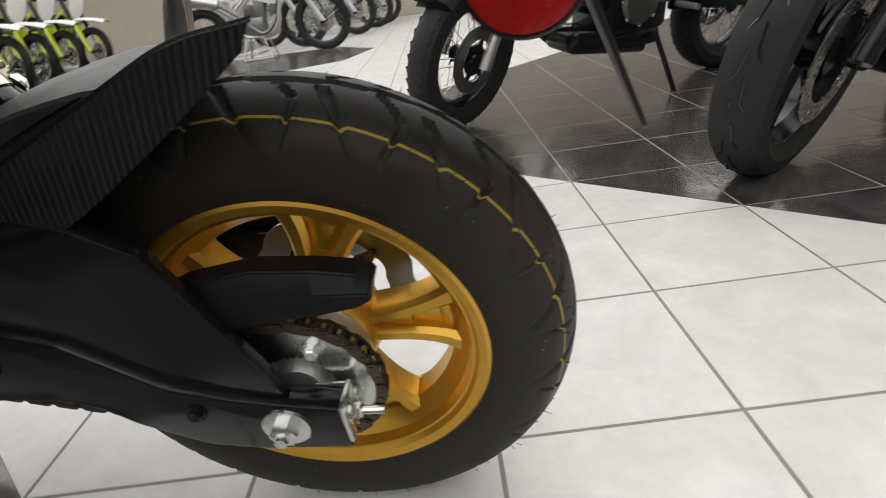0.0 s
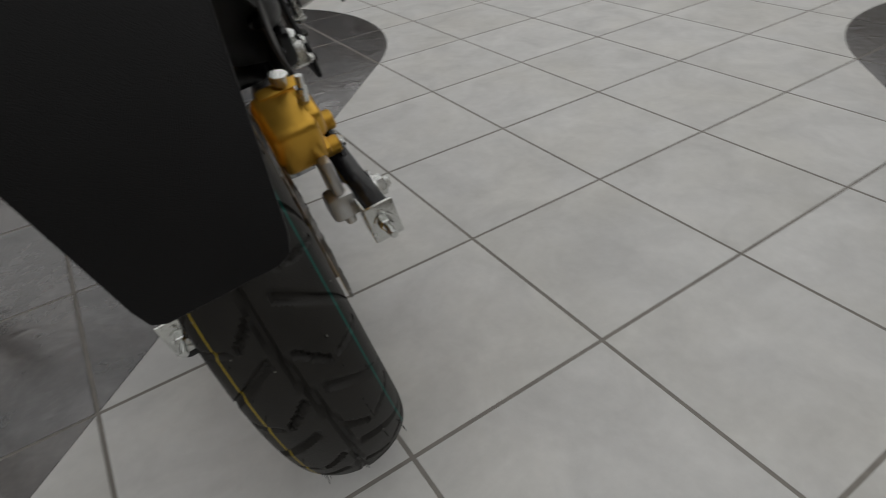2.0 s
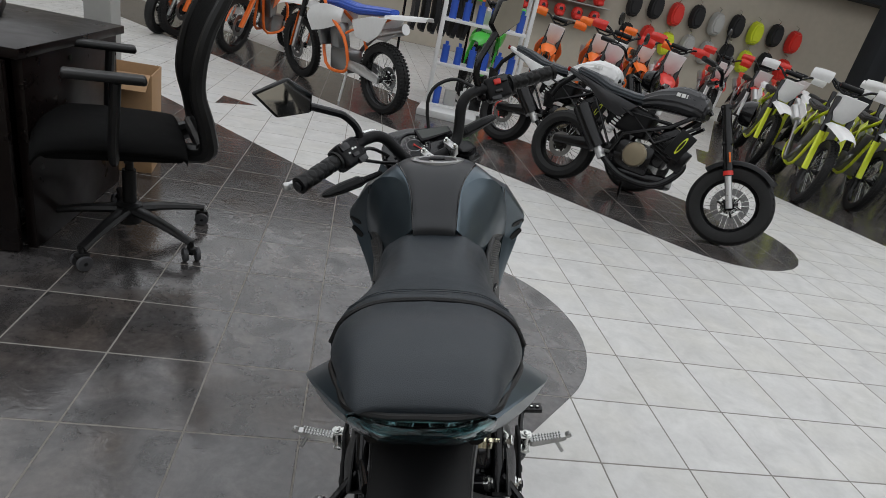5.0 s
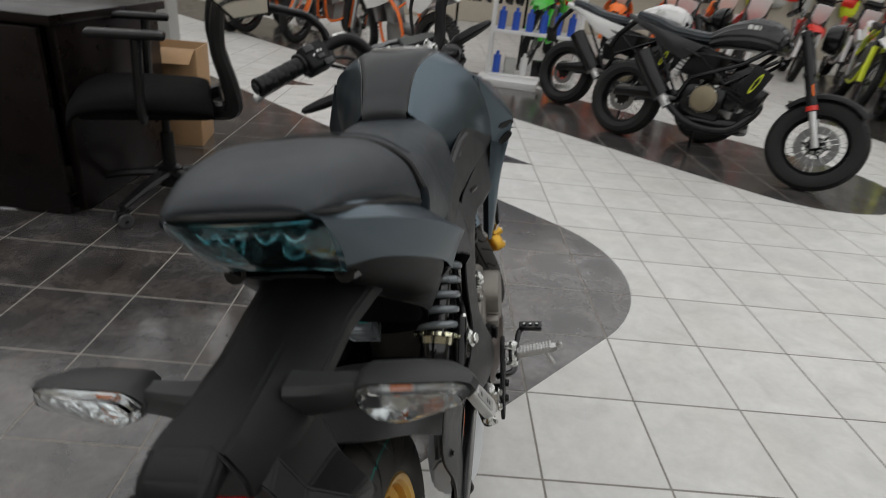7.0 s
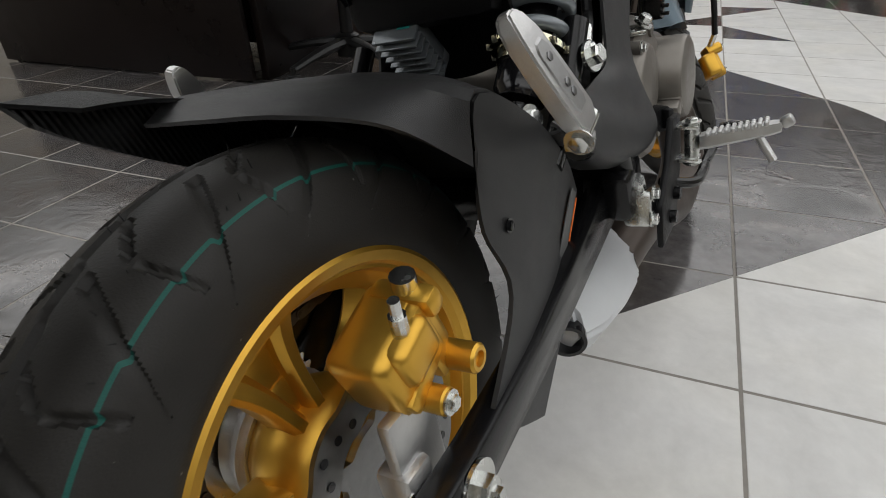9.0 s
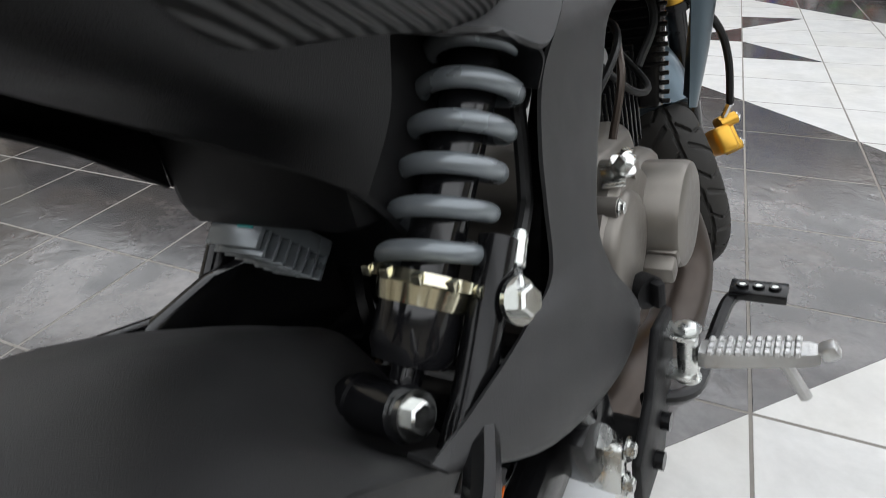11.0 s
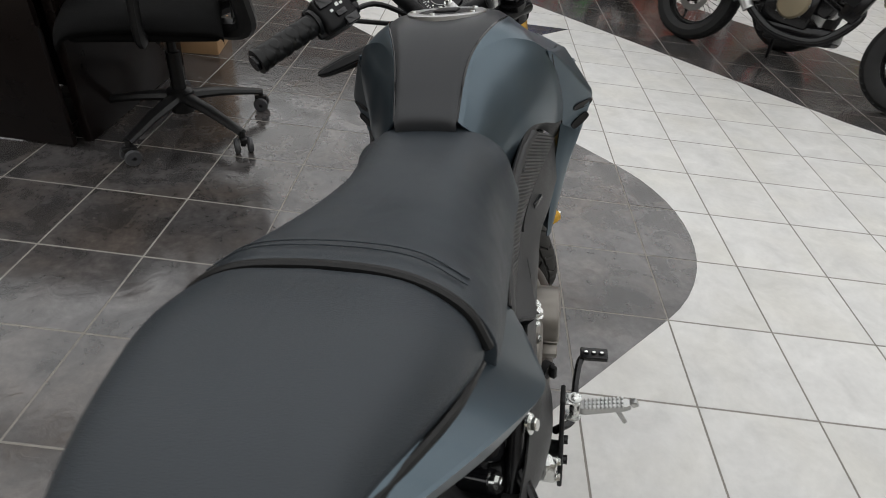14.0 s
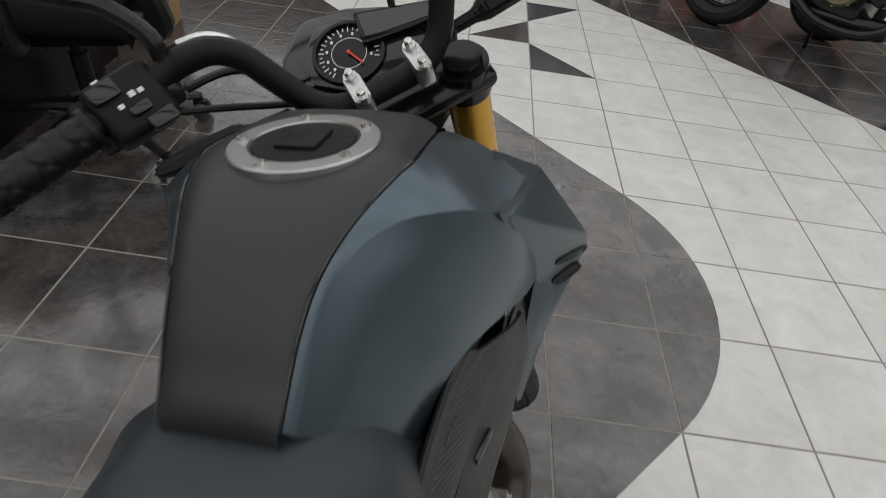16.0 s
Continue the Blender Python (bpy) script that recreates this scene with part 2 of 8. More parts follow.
def tile_mat(name, color, rough, stain, warm, bump, spots, spec=0.5):
    """Glazed stone-look tile: each tile has its own shade, with clouds, smears and pits."""
    m = bpy.data.materials.new(name)
    m.use_nodes = True
    nt = m.node_tree
    b = nt.nodes["Principled BSDF"]
    b.inputs["Specular IOR Level"].default_value = spec
    geo = nt.nodes.new("ShaderNodeNewGeometry")
    info = nt.nodes.new("ShaderNodeObjectInfo")
    rnd = nt.nodes.new("ShaderNodeMath")
    rnd.operation = "ADD"
    nt.links.new(info.outputs["Random"], rnd.inputs[0])
    nt.links.new(geo.outputs["Random Per Island"], rnd.inputs[1])
    shift = nt.nodes.new("ShaderNodeVectorMath")
    shift.operation = "MULTIPLY_ADD"
    comb = nt.nodes.new("ShaderNodeCombineXYZ")
    for i in range(3):
        nt.links.new(rnd.outputs[0], comb.inputs[i])
    nt.links.new(comb.outputs[0], shift.inputs[0])
    shift.inputs[1].default_value = (17, 31, 11)
    nt.links.new(geo.outputs["Position"], shift.inputs[2])

    def noise_tex(scale, detail, rough_, dist=0.0):
        n = nt.nodes.new("ShaderNodeTexNoise")
        n.inputs["Scale"].default_value, n.inputs["Detail"].default_value = scale, detail
        n.inputs["Roughness"].default_value, n.inputs["Distortion"].default_value = rough_, dist
        nt.links.new(shift.outputs[0], n.inputs["Vector"])
        return n.outputs[0]

    cloud, fine, warmth = noise_tex(7, 6, 0.6, 0.6), noise_tex(45, 5, 0.65), noise_tex(3.5, 2, 0.5)

    def rng(sock, a, b_, c, d):
        r = nt.nodes.new("ShaderNodeMapRange")
        for i, v in enumerate((a, b_, c, d)):
            r.inputs[i + 1].default_value = v
        nt.links.new(sock, r.inputs[0])
        return r.outputs[0]

    def mul(a, b_):
        n = nt.nodes.new("ShaderNodeMath")
        n.operation = "MULTIPLY"
        nt.links.new(a, n.inputs[0])
        nt.links.new(b_, n.inputs[1])
        return n.outputs[0]

    value = mul(mul(rng(cloud, 0.3, 0.7, 1 - stain, 1 + stain), rng(fine, 0.3, 0.7, 1 - stain * 0.35, 1 + stain * 0.35)), rng(rnd.outputs[0], 0, 2, 0.97, 1.03))
    mx = nt.nodes.new("ShaderNodeMix")
    mx.data_type = "RGBA"
    nt.links.new(rng(warmth, 0.42, 0.68, 0, 1), mx.inputs[0])
    mx.inputs[6].default_value, mx.inputs[7].default_value = (*color, 1), (*warm, 1)
    sc = nt.nodes.new("ShaderNodeVectorMath")
    sc.operation = "SCALE"
    nt.links.new(mx.outputs[2], sc.inputs[0])
    nt.links.new(value, sc.inputs["Scale"])
    nt.links.new(sc.outputs[0], b.inputs["Base Color"])
    nt.links.new(rng(cloud, 0.3, 0.7, rough + 0.10, rough - 0.05), b.inputs["Roughness"])
    slate = noise_tex(spots, 4, 0.55, 1.2)
    bp = nt.nodes.new("ShaderNodeBump")
    bp.inputs["Strength"].default_value, bp.inputs["Distance"].default_value = bump, 0.004
    nt.links.new(slate, bp.inputs["Height"])
    nt.links.new(bp.outputs[0], b.inputs["Normal"])
    return m


M_TILE_L = tile_mat("pale_stone_tile", (0.555, 0.550, 0.535), 0.36, 0.11, (0.525, 0.515, 0.485), 0.12, 14)
M_TILE_D = tile_mat("dark_slate_tile", (0.058, 0.0545, 0.054), 0.14, 0.66, (0.053, 0.045, 0.040), 0.22, 15, 0.95)
M_TILE_W = tile_mat("tan_stone_tile", (0.36, 0.22, 0.13), 0.35, 0.2, (0.30, 0.19, 0.12), 0.2, 12)


# ---------------------------------------------------------------- mesh helpers
def part(name, bm, material, parent=None, label="", sharp=35):
    """Links a bmesh as one mesh object under a thing or a part."""
    me = bpy.data.meshes.new(name)
    bmesh.ops.recalc_face_normals(bm, faces=bm.faces)
    bm.to_mesh(me)
    bm.free()
    me.materials.append(material)
    me.polygons.foreach_set("use_smooth", [True] * len(me.polygons))
    me.set_sharp_from_angle(angle=radians(sharp))
    ob = new(name, me)
    ob.parent = parent
    if label:
        ob["label"] = label
    return ob


def thing(name, m, label, category, group="", kind=""):
    ob = new(name)
    ob.empty_display_size = 0.1
    ob.matrix_world = m
    return tagged(ob, label, category, group, kind)


def V(*a):
    return Vector(a)


def spline(pts, n):
    """n points a span along a smooth line through pts."""
    pts = [Vector(p) for p in pts]
    out = []
    for i in range(len(pts) - 1):
        p1, p2 = pts[i], pts[i + 1]
        p0 = pts[i - 1] if i else p1 * 2 - p2
        p3 = pts[i + 2] if i + 2 < len(pts) else p2 * 2 - p1
        for k in range(n):
            t = k / n
            out.append(0.5 * (2 * p1 + (p2 - p0) * t + (2 * p0 - 5 * p1 + 4 * p2 - p3) * t * t + (3 * p1 - p0 - 3 * p2 + p3) * t ** 3))
    out.append(pts[-1])
    return out


def rings(bm, loops, cap=True, closed=True):
    rows = [[bm.verts.new(p) for p in loop] for loop in loops]
    n = len(rows[0])
    for a, b in zip(rows, rows[1:]):
        for i in range(n if closed else n - 1):
            j = (i + 1) % n
            bm.faces.new((a[i], a[j], b[j], b[i]))
    if cap:
        bm.faces.new(rows[0][::-1])
        bm.faces.new(rows[-1])
    return rows


def tube(bm, pts, r, n=10, smooth=0, r1=None, flat=1.0):
    """A round bar along pts; r1: its radius at the end; flat: the second axis against the first."""
    pts = spline(pts, smooth) if smooth else [Vector(p) for p in pts]
    side = None
    loops = []
    for i, p in enumerate(pts):
        d = (pts[min(i + 1, len(pts) - 1)] - pts[max(i - 1, 0)]).normalized()
        if side is None:
            side = d.cross(V(0, 0, 1) if abs(d.z) < 0.9 else V(1, 0, 0)).normalized()
        side = (side - d * side.dot(d)).normalized()
        up = d.cross(side)
        rad = r if r1 is None else r + (r1 - r) * i / (len(pts) - 1)
        loops.append([p + side * rad * math.cos(a) + up * rad * flat * math.sin(a) for a in (2 * math.pi * k / n for k in range(n))])
    rings(bm, loops)
    return bm


def lathe(bm, profile, n=48, m=Matrix(), closed=False):
    """Turns (radius, along) pairs round the x axis of m."""
    loops = []
    for r, x in profile:
        loops.append([m @ V(x, r * math.cos(2 * math.pi * k / n), r * math.sin(2 * math.pi * k / n)) for k in range(n)])
    rows = rings(bm, loops, cap=False)
    if closed:
        a, b = rows[-1], rows[0]
        for i in range(n):
            j = (i + 1) % n
            bm.faces.new((a[i], a[j], b[j], b[i]))
    else:
        for row, (r, _) in ((rows[0], profile[0]), (rows[-1], profile[-1])):
            if r > 1e-5:
                bm.faces.new(row)
    return bm


def merge(bm, other, m=Matrix()):
    me = bpy.data.meshes.new("tmp")
    other.transform(m)
    other.to_mesh(me)
    other.free()
    bm.from_mesh(me)
    bpy.data.meshes.remove(me)
    return bm


def block(bm, size, m=Matrix(), bevel=0.004, seg=2, taper=None):
    """A box of that size round the origin of m, with rounded edges; taper scales its +z end in x and y."""
    b = bmesh.new()
    bmesh.ops.create_cube(b, size=1)
    for v in b.verts:
        if taper and v.co.z > 0:
            v.co.x *= taper[0]
            v.co.y *= taper[1]
        v.co = V(v.co.x * size[0], v.co.y * size[1], v.co.z * size[2])
    if bevel:
        bmesh.ops.bevel(b, geom=b.edges[:], offset=bevel, segments=seg, profile=0.5, affect="EDGES", clamp_overlap=True)
    return merge(bm, b, m)


def plate(bm, outline, thick, m=Matrix(), bevel=0.0, seg=2):
    """An outline (u, v) in the xy plane of m, thickened along z both ways."""
    b = bmesh.new()
    lo = [b.verts.new((u, v, -thick / 2)) for u, v in outline]
    hi = [b.verts.new((u, v, thick / 2)) for u, v in outline]
    n = len(outline)
    b.faces.new(lo[::-1])
    b.faces.new(hi)
    for i in range(n):
        b.faces.new((lo[i], lo[(i + 1) % n], hi[(i + 1) % n], hi[i]))
    bmesh.ops.recalc_face_normals(b, faces=b.faces)
    if bevel:
        bmesh.ops.bevel(b, geom=b.edges[:], offset=bevel, segments=seg, profile=0.5, affect="EDGES", clamp_overlap=True)
    return merge(bm, b, m)


SIDE = Matrix(((0, 0, 1, 0), (1, 0, 0, 0), (0, 1, 0, 0), (0, 0, 0, 1)))  # (u, v, w) -> y, z, x


def skin(bm, stringers, nu=5, nv=4, mirror=False, thick=0.0):
    """A smooth sheet through stringers (lines of the same number of points); mirror adds its x mirror image, joined at x=0."""
    lines = [spline(s, nu) for s in stringers]
    cols = list(zip(*lines))
    grid = [spline(c, nv) for c in cols]
    if mirror:
        grid = [[V(-p.x, p.y, p.z) for p in row[:0:-1]] + row for row in grid]
    b = bmesh.new()
    rings(b, grid, cap=False, closed=False)
    bmesh.ops.recalc_face_normals(b, faces=b.faces)
    if thick:
        bmesh.ops.solidify(b, geom=b.faces[:], thickness=thick)
    return merge(bm, b)


def mirrored(fn):
    """Runs fn for the right (1) and the left (-1)."""
    for s in (1, -1):
        fn(s)


def flip(bm):
    for v in bm.verts:
        v.co.x = -v.co.x
    return bm


def bolt(bm, p, axis, r=0.006, h=0.006, washer=True):
    q = Vector(axis).normalized().to_track_quat("X", "Z").to_matrix().to_4x4()
    m = Matrix.Translation(p) @ q
    if washer:
        lathe(bm, [(0, 0), (r * 1.5, 0), (r * 1.5, h * 0.3), (0, h * 0.3)], 16, m)
    lathe(bm, [(0, h * 0.3), (r, h * 0.3), (r, h), (r * 0.8, h * 1.15), (0, h * 1.15)], 6, m)
    return bm

# ---------------------------------------------------------------- the room
def plain(name, size, at, material, label, category, bevel=0.0):
    ob = part(name, block(bmesh.new(), size, Matrix(), bevel), material)
    ob.matrix_world = pose(*at)
    return tagged(ob, label, category, kind="structure")


plain("wall_north", (26, 0.2, CEIL), (2, 13.1, CEIL / 2), M_WALL, "beige painted wall behind the helmet racks", "wall")
plain("wall_south", (26, 0.2, CEIL), (2, -7.1, CEIL / 2), M_WALL, "beige painted wall closing the showroom", "wall")
plain("wall_east", (0.2, 20, CEIL), (15.1, 3, CEIL / 2), M_WALL, "beige painted showroom wall", "wall")
plain("wall_west", (0.2, 20, CEIL), (-11.1, 3, CEIL / 2), M_WALL, "beige painted showroom wall", "wall")
plain("ceiling", (26.4, 20.4, 0.2), (2, 3, CEIL + 0.1), M_CEIL, "white boarded ceiling with light panels", "ceiling")

# ---------------------------------------------------------------- the small roadster in the middle
BIKE = pose(0.2915, -0.1558, 0, 0, 0, -7.2) @ pose(0, 0, 0, 0, -11.0, 0)
bike = thing("motorcycle", BIKE, "blue-grey small roadster motorcycle with gold wheels on its side stand", "motorcycle")


def tread_wheel(name, R, W, m, parent, material, pitch, seed, fine=True):
    """A tyre with cut tread grooves round the x axis of m; the map's v runs across it."""
    prof = [(R * 0.632, -W * 0.33), (R * 0.66, -W * 0.40), (R * 0.72, -W * 0.475), (R * 0.79, -W * 0.5), (R * 0.86, -W * 0.48), (R * 0.915, -W * 0.425), (R * 0.96, -W * 0.31), (R * 0.988, -W * 0.17), (R, 0.0)]
    prof = prof + [(r, -x) for r, x in prof[-2::-1]]
    prof = [(p.x, p.y) for p in spline([(r, x, 0) for r, x in prof], 6 if fine else 2)]
    n, k = (800 if fine else 120), len(prof)
    lengths = [0.0]
    for a, b in zip(prof, prof[1:]):
        lengths.append(lengths[-1] + math.dist(a, b))
    vs = [l / lengths[-1] for l in lengths]

    def depth(u, v):
        """How deep the tread is cut at u (turns of the pitch) and v (across, -1 to 1)."""
        if abs(v) > 1.0:
            return 0.0
        d = 9.0
        d = min(d, abs(v - 0.05 * math.sin(u * math.pi * 2 / 3)) / 0.026)
        for side, off in ((1, 0.0), (-1, 0.5)):
            s = side * v
            f = (u + off) % 1.0
            if 0.14 < s < 0.98:
                line = 0.10 + 0.62 * (s - 0.14) + 0.22 * (s - 0.14) ** 2
                d = min(d, abs(f - line) / (0.040 * (1.15 - 0.55 * s)))
            if 0.36 < s < 0.78:
                line2 = 0.90 - 0.25 * (s - 0.36)
                d = min(d, abs(f - line2) / 0.024)
            if 0.06 < s < 0.30:
                line3 = 0.62 + 1.1 * (s - 0.06)
                d = min(d, abs(f - line3) / 0.030)
        return 0.0042 * max(0.0, min(1.0, 2.2 * (1.5 - d))) if fine else 0.0

    verts, faces, uvs = [], [], []
    for i in range(n):
        a = 2 * math.pi * i / n
        for (r, x), v in zip(prof, vs):
            q = r - depth(pitch * i / n, (v - 0.5) * 3.0)
            verts.append(m @ V(x, q * math.cos(a), q * math.sin(a)))
    for i in range(n):
        for q in range(k - 1):
            j = (i + 1) % n
            faces.append((i * k + q, i * k + q + 1, j * k + q + 1, j * k + q))
            uvs += [(i / n, vs[q]), (i / n, vs[q + 1]), ((i + 1) / n, vs[q + 1]), ((i + 1) / n, vs[q])]
    me = bpy.data.meshes.new(name)
    me.from_pydata(verts, [], faces)
    layer = me.uv_layers.new(name="map")
    layer.data.foreach_set("uv", [c for uv in uvs for c in uv])
    me.materials.append(material)
    me.polygons.foreach_set("use_smooth", [True] * len(me.polygons))
    me.set_sharp_from_angle(angle=radians(38))
    ob = new(name, me)
    ob.parent = parent
    return ob


def disc_carrier(bm, m, x, r, lobes):
    """The star-shaped plate that carries a brake disc, thin along the x axis of m."""
    n = lobes * 16
    ring = [(r * (0.66 + 0.34 * math.cos(lobes * a) ** 3) if math.cos(lobes * a) > 0 else r * 0.66, a) for a in (2 * math.pi * k / n for k in range(n))]
    rings(bm, [[m @ V(x + dx, q * math.cos(a), q * math.sin(a)) for q, a in ring] for dx in (-0.003, 0.003)])
    return bm


def cast_wheel(name, m, parent, R, W, tyre_mat, disc_side, pitch=19, front=False):
    """Gold cast wheel: rim with spokes as the part, with tyre, hub and brake disc beneath it."""
    r0 = R * 0.655
    bm = bmesh.new()
    w = W * 0.36
    lathe(bm, [(r0 - 0.012, -w), (r0 + 0.006, -w - 0.002), (r0 + 0.008, -w - 0.006), (r0 + 0.002, -w - 0.009), (r0 - 0.006, -w - 0.006), (r0 - 0.016, -w + 0.012), (r0 - 0.030, -0.012), (r0 - 0.031, 0.012), (r0 - 0.016, w - 0.012), (r0 - 0.006, w + 0.006), (r0 + 0.002, w + 0.009), (r0 + 0.008, w + 0.006), (r0 + 0.006, w + 0.002), (r0 - 0.012, w), (r0 - 0.02, 0.015), (r0 - 0.02, -0.015)], 96, m, closed=True)
    rim = part(name, bm, M_GOLD, parent, "gold cast five-spoke wheel rim")
    bm = bmesh.new()
    lathe(bm, [(0.0, -0.038), (0.044, -0.038), (0.052, -0.032), (0.058, -0.018), (0.062, 0.0), (0.058, 0.018), (0.052, 0.032), (0.044, 0.038), (0.0, 0.038)], 56, m)
    part("hub", bm, M_GOLD, rim)
    for i in range(5):
        turn = m @ Matrix.Rotation(2 * math.pi * i / 5 + 0.28, 4, "X")
        bm = bmesh.new()
        for s in (-1, 1):
            prof = []
            for t in range(9):
                f = t / 8
                rad = 0.036 + (r0 - 0.024 - 0.036) * f
                off = s * (0.008 + 0.012 * f + 0.012 * f ** 4)
                hw, ht = 0.0078 + 0.006 * f ** 4, 0.022 - 0.007 * f + 0.006 * f ** 5
                prof.append([turn @ V(ht * cx, off + hw * cy, rad) for cx, cy in ((-1, -0.5), (-0.7, -1), (0.7, -1), (1, -0.5), (1, 0.5), (0.7, 1), (-0.7, 1), (-1, 0.5))])
            rings(bm, prof)
        block(bm, (0.016, 0.060, 0.020), turn @ pose(0, 0, r0 - 0.034), 0.007)
        block(bm, (0.016, 0.030, 0.05), turn @ pose(0, 0, 0.068), 0.006)
        block(bm, (0.010, 0.034, r0 - 0.075), turn @ pose(0, 0, 0.5 * (r0 + 0.02)), 0.004)
        part("spoke", bm, M_GOLD, rim)
    tread_wheel("tyre", R, W, m, rim, tyre_mat, pitch, 1)
    bm = bmesh.new()
    rd = 0.088 if not front else 0.098
    x = disc_side * 0.062
    n = 96
    out, inn = [], []
    for k in range(n):
        a = 2 * math.pi * k / n
        r = rd - 0.004 * (0.5 + 0.5 * math.cos(a * 10)) ** 2
        out.append((r * math.cos(a), r * math.sin(a)))
    loops = [[m @ V(x + dx, c * f, s_ * f) for c, s_ in out] for dx, f in ((-0.002, 0.66), (-0.002, 1.0), (0.002, 1.0), (0.002, 0.66))]
    rings(bm, loops + loops[:1], cap=False)
    part("brake_disc", bm, M_STEELD, rim, "drilled steel brake disc")
    part("disc_carrier", disc_carrier(bmesh.new(), m, x - disc_side * 0.006, rd * 0.72, 5), M_STEELD, rim)
    bm = bmesh.new()
    for i in range(30):
        a = 2 * math.pi * i / 30
        rr = rd * (0.76 + 0.07 * (i % 3))
        mm = m @ Matrix.Rotation(a, 4, "X") @ Matrix.Translation((x + disc_side * 0.0022, rr, 0))
        lathe(bm, [(0, 0), (0.0035, 0), (0.0035, disc_side * 0.0006), (0, disc_side * 0.0006)], 10, mm)
    tagged(part("disc_holes", bm, M_GLOSSB, rim, "rows of drilled holes"), kind="stuff")
    return rim


RW = pose(0, 0, 0.2455)
rear = cast_wheel("rear_wheel", RW, bike, 0.2465, 0.112, M_TYRE, 1)

# moulding hairs on the shoulders of the tyre
bm = bmesh.new()
random.seed(11)
for i in range(150):
    a = 2 * math.pi * (i + random.random() * 0.6) / 150
    v = random.choice((-0.045, -0.036, 0.0, 0.03, 0.044))
    rr = 0.2465 * (1 - 0.060 * (v / 0.045) ** 2) - 0.001
    d = V(v * 4, math.cos(a), math.sin(a)).normalized()
    p = RW @ V(v, rr * math.cos(a), rr * math.sin(a))
    tip = p + d * random.uniform(0.003, 0.007) + V(0, random.uniform(-1, 1), random.uniform(-1, 1)) * 0.002
    tube(bm, [p, tip], 0.0005, 3, r1=0.0003)
tagged(part("moulding_hairs", bm, M_RUBBER, rear, "fine rubber moulding hairs"), kind="stuff")
bm = bmesh.new()
lathe(bm, [(0, 0), (0.0035, 0), (0.003, 0.0015), (0, 0.002)], 14, pose(-0.0462, -0.178, 0.245) @ pose(0, 0, 0, 0, 0, 180))
part("paint_dot", bm, M_WHITE, rear, "white balance dot")

# sprocket carrier, sprocket and chain
bm = bmesh.new()
lathe(bm, [(0.0, -0.086), (0.020, -0.086), (0.024, -0.074), (0.050, -0.070), (0.056, -0.062), (0.058, -0.040), (0.054, -0.034), (0, -0.034)], 48, RW)
part("sprocket_carrier", bm, M_ALU, rear, "cast alloy sprocket carrier")
bm = bmesh.new()
teeth = 34
prof = []
for k in range(teeth * 4):
    a = 2 * math.pi * k / (teeth * 4)
    prof.append((a, 0.0690 + (0.0045 if k % 4 in (1, 2) else -0.001)))
loops = [[RW @ V(x, r * f * math.cos(a), r * f * math.sin(a)) for a, r in prof] for x, f in ((-0.0805, 0.45), (-0.0805, 1), (-0.0745, 1), (-0.0745, 0.45))]
rings(bm, loops + loops[:1], cap=False)
part("sprocket", bm, M_CHROME, rear, "zinc plated rear sprocket")
for i in range(4):
    a = math.pi / 2 * i + 0.5
    bm = bmesh.new()
    bolt(bm, RW @ V(-0.0805, 0.046 * math.cos(a), 0.046 * math.sin(a)), (-1, 0, 0), 0.0065, 0.008)
    part("sprocket_bolt", bm, M_CHROME, rear)
bm = bmesh.new()
link = 0.0127
path = []
r = 0.071
n = int(math.pi * r / link)
for k in range(n + 1):
    a = math.pi / 2 + math.pi * k / n
    path.append((-0.0775, r * math.cos(a), 0.2435 + r * math.sin(a)))
top = [(-0.0775, y, 0.2435 + 0.071 + (y / 0.48) * 0.0) for y in [link * i for i in range(36, 0, -1)]]
low = [(-0.0775, y, 0.2435 - 0.071 + y * 0.27) for y in [link * i for i in range(1, 37)]]
path = top + path + low
for k, (p, q) in enumerate(zip(path, path[1:])):
    p, q = Vector(p), Vector(q)
    d = (q - p).normalized()
    up = V(1, 0, 0).cross(d)
    for s in (-1, 1):
        off = s * (0.0068 if k % 2 else 0.0048)
        loop = []
        for t in range(12):
            a = 2 * math.pi * t / 12
            e = p if math.cos(a) < 0 else q
            loop.append(e + d * 0.0052 * math.cos(a) + up * 0.0052 * math.sin(a))
        rings(bm, [[v + V(off - 0.0008, 0, 0) for v in loop], [v + V(off + 0.0008, 0, 0) for v in loop]])
    tube(bm, [p - V(0.0085, 0, 0), p + V(0.0085, 0, 0)], 0.0026, 8)
part("chain", bm, M_CHAIN, bike, "oiled roller drive chain")

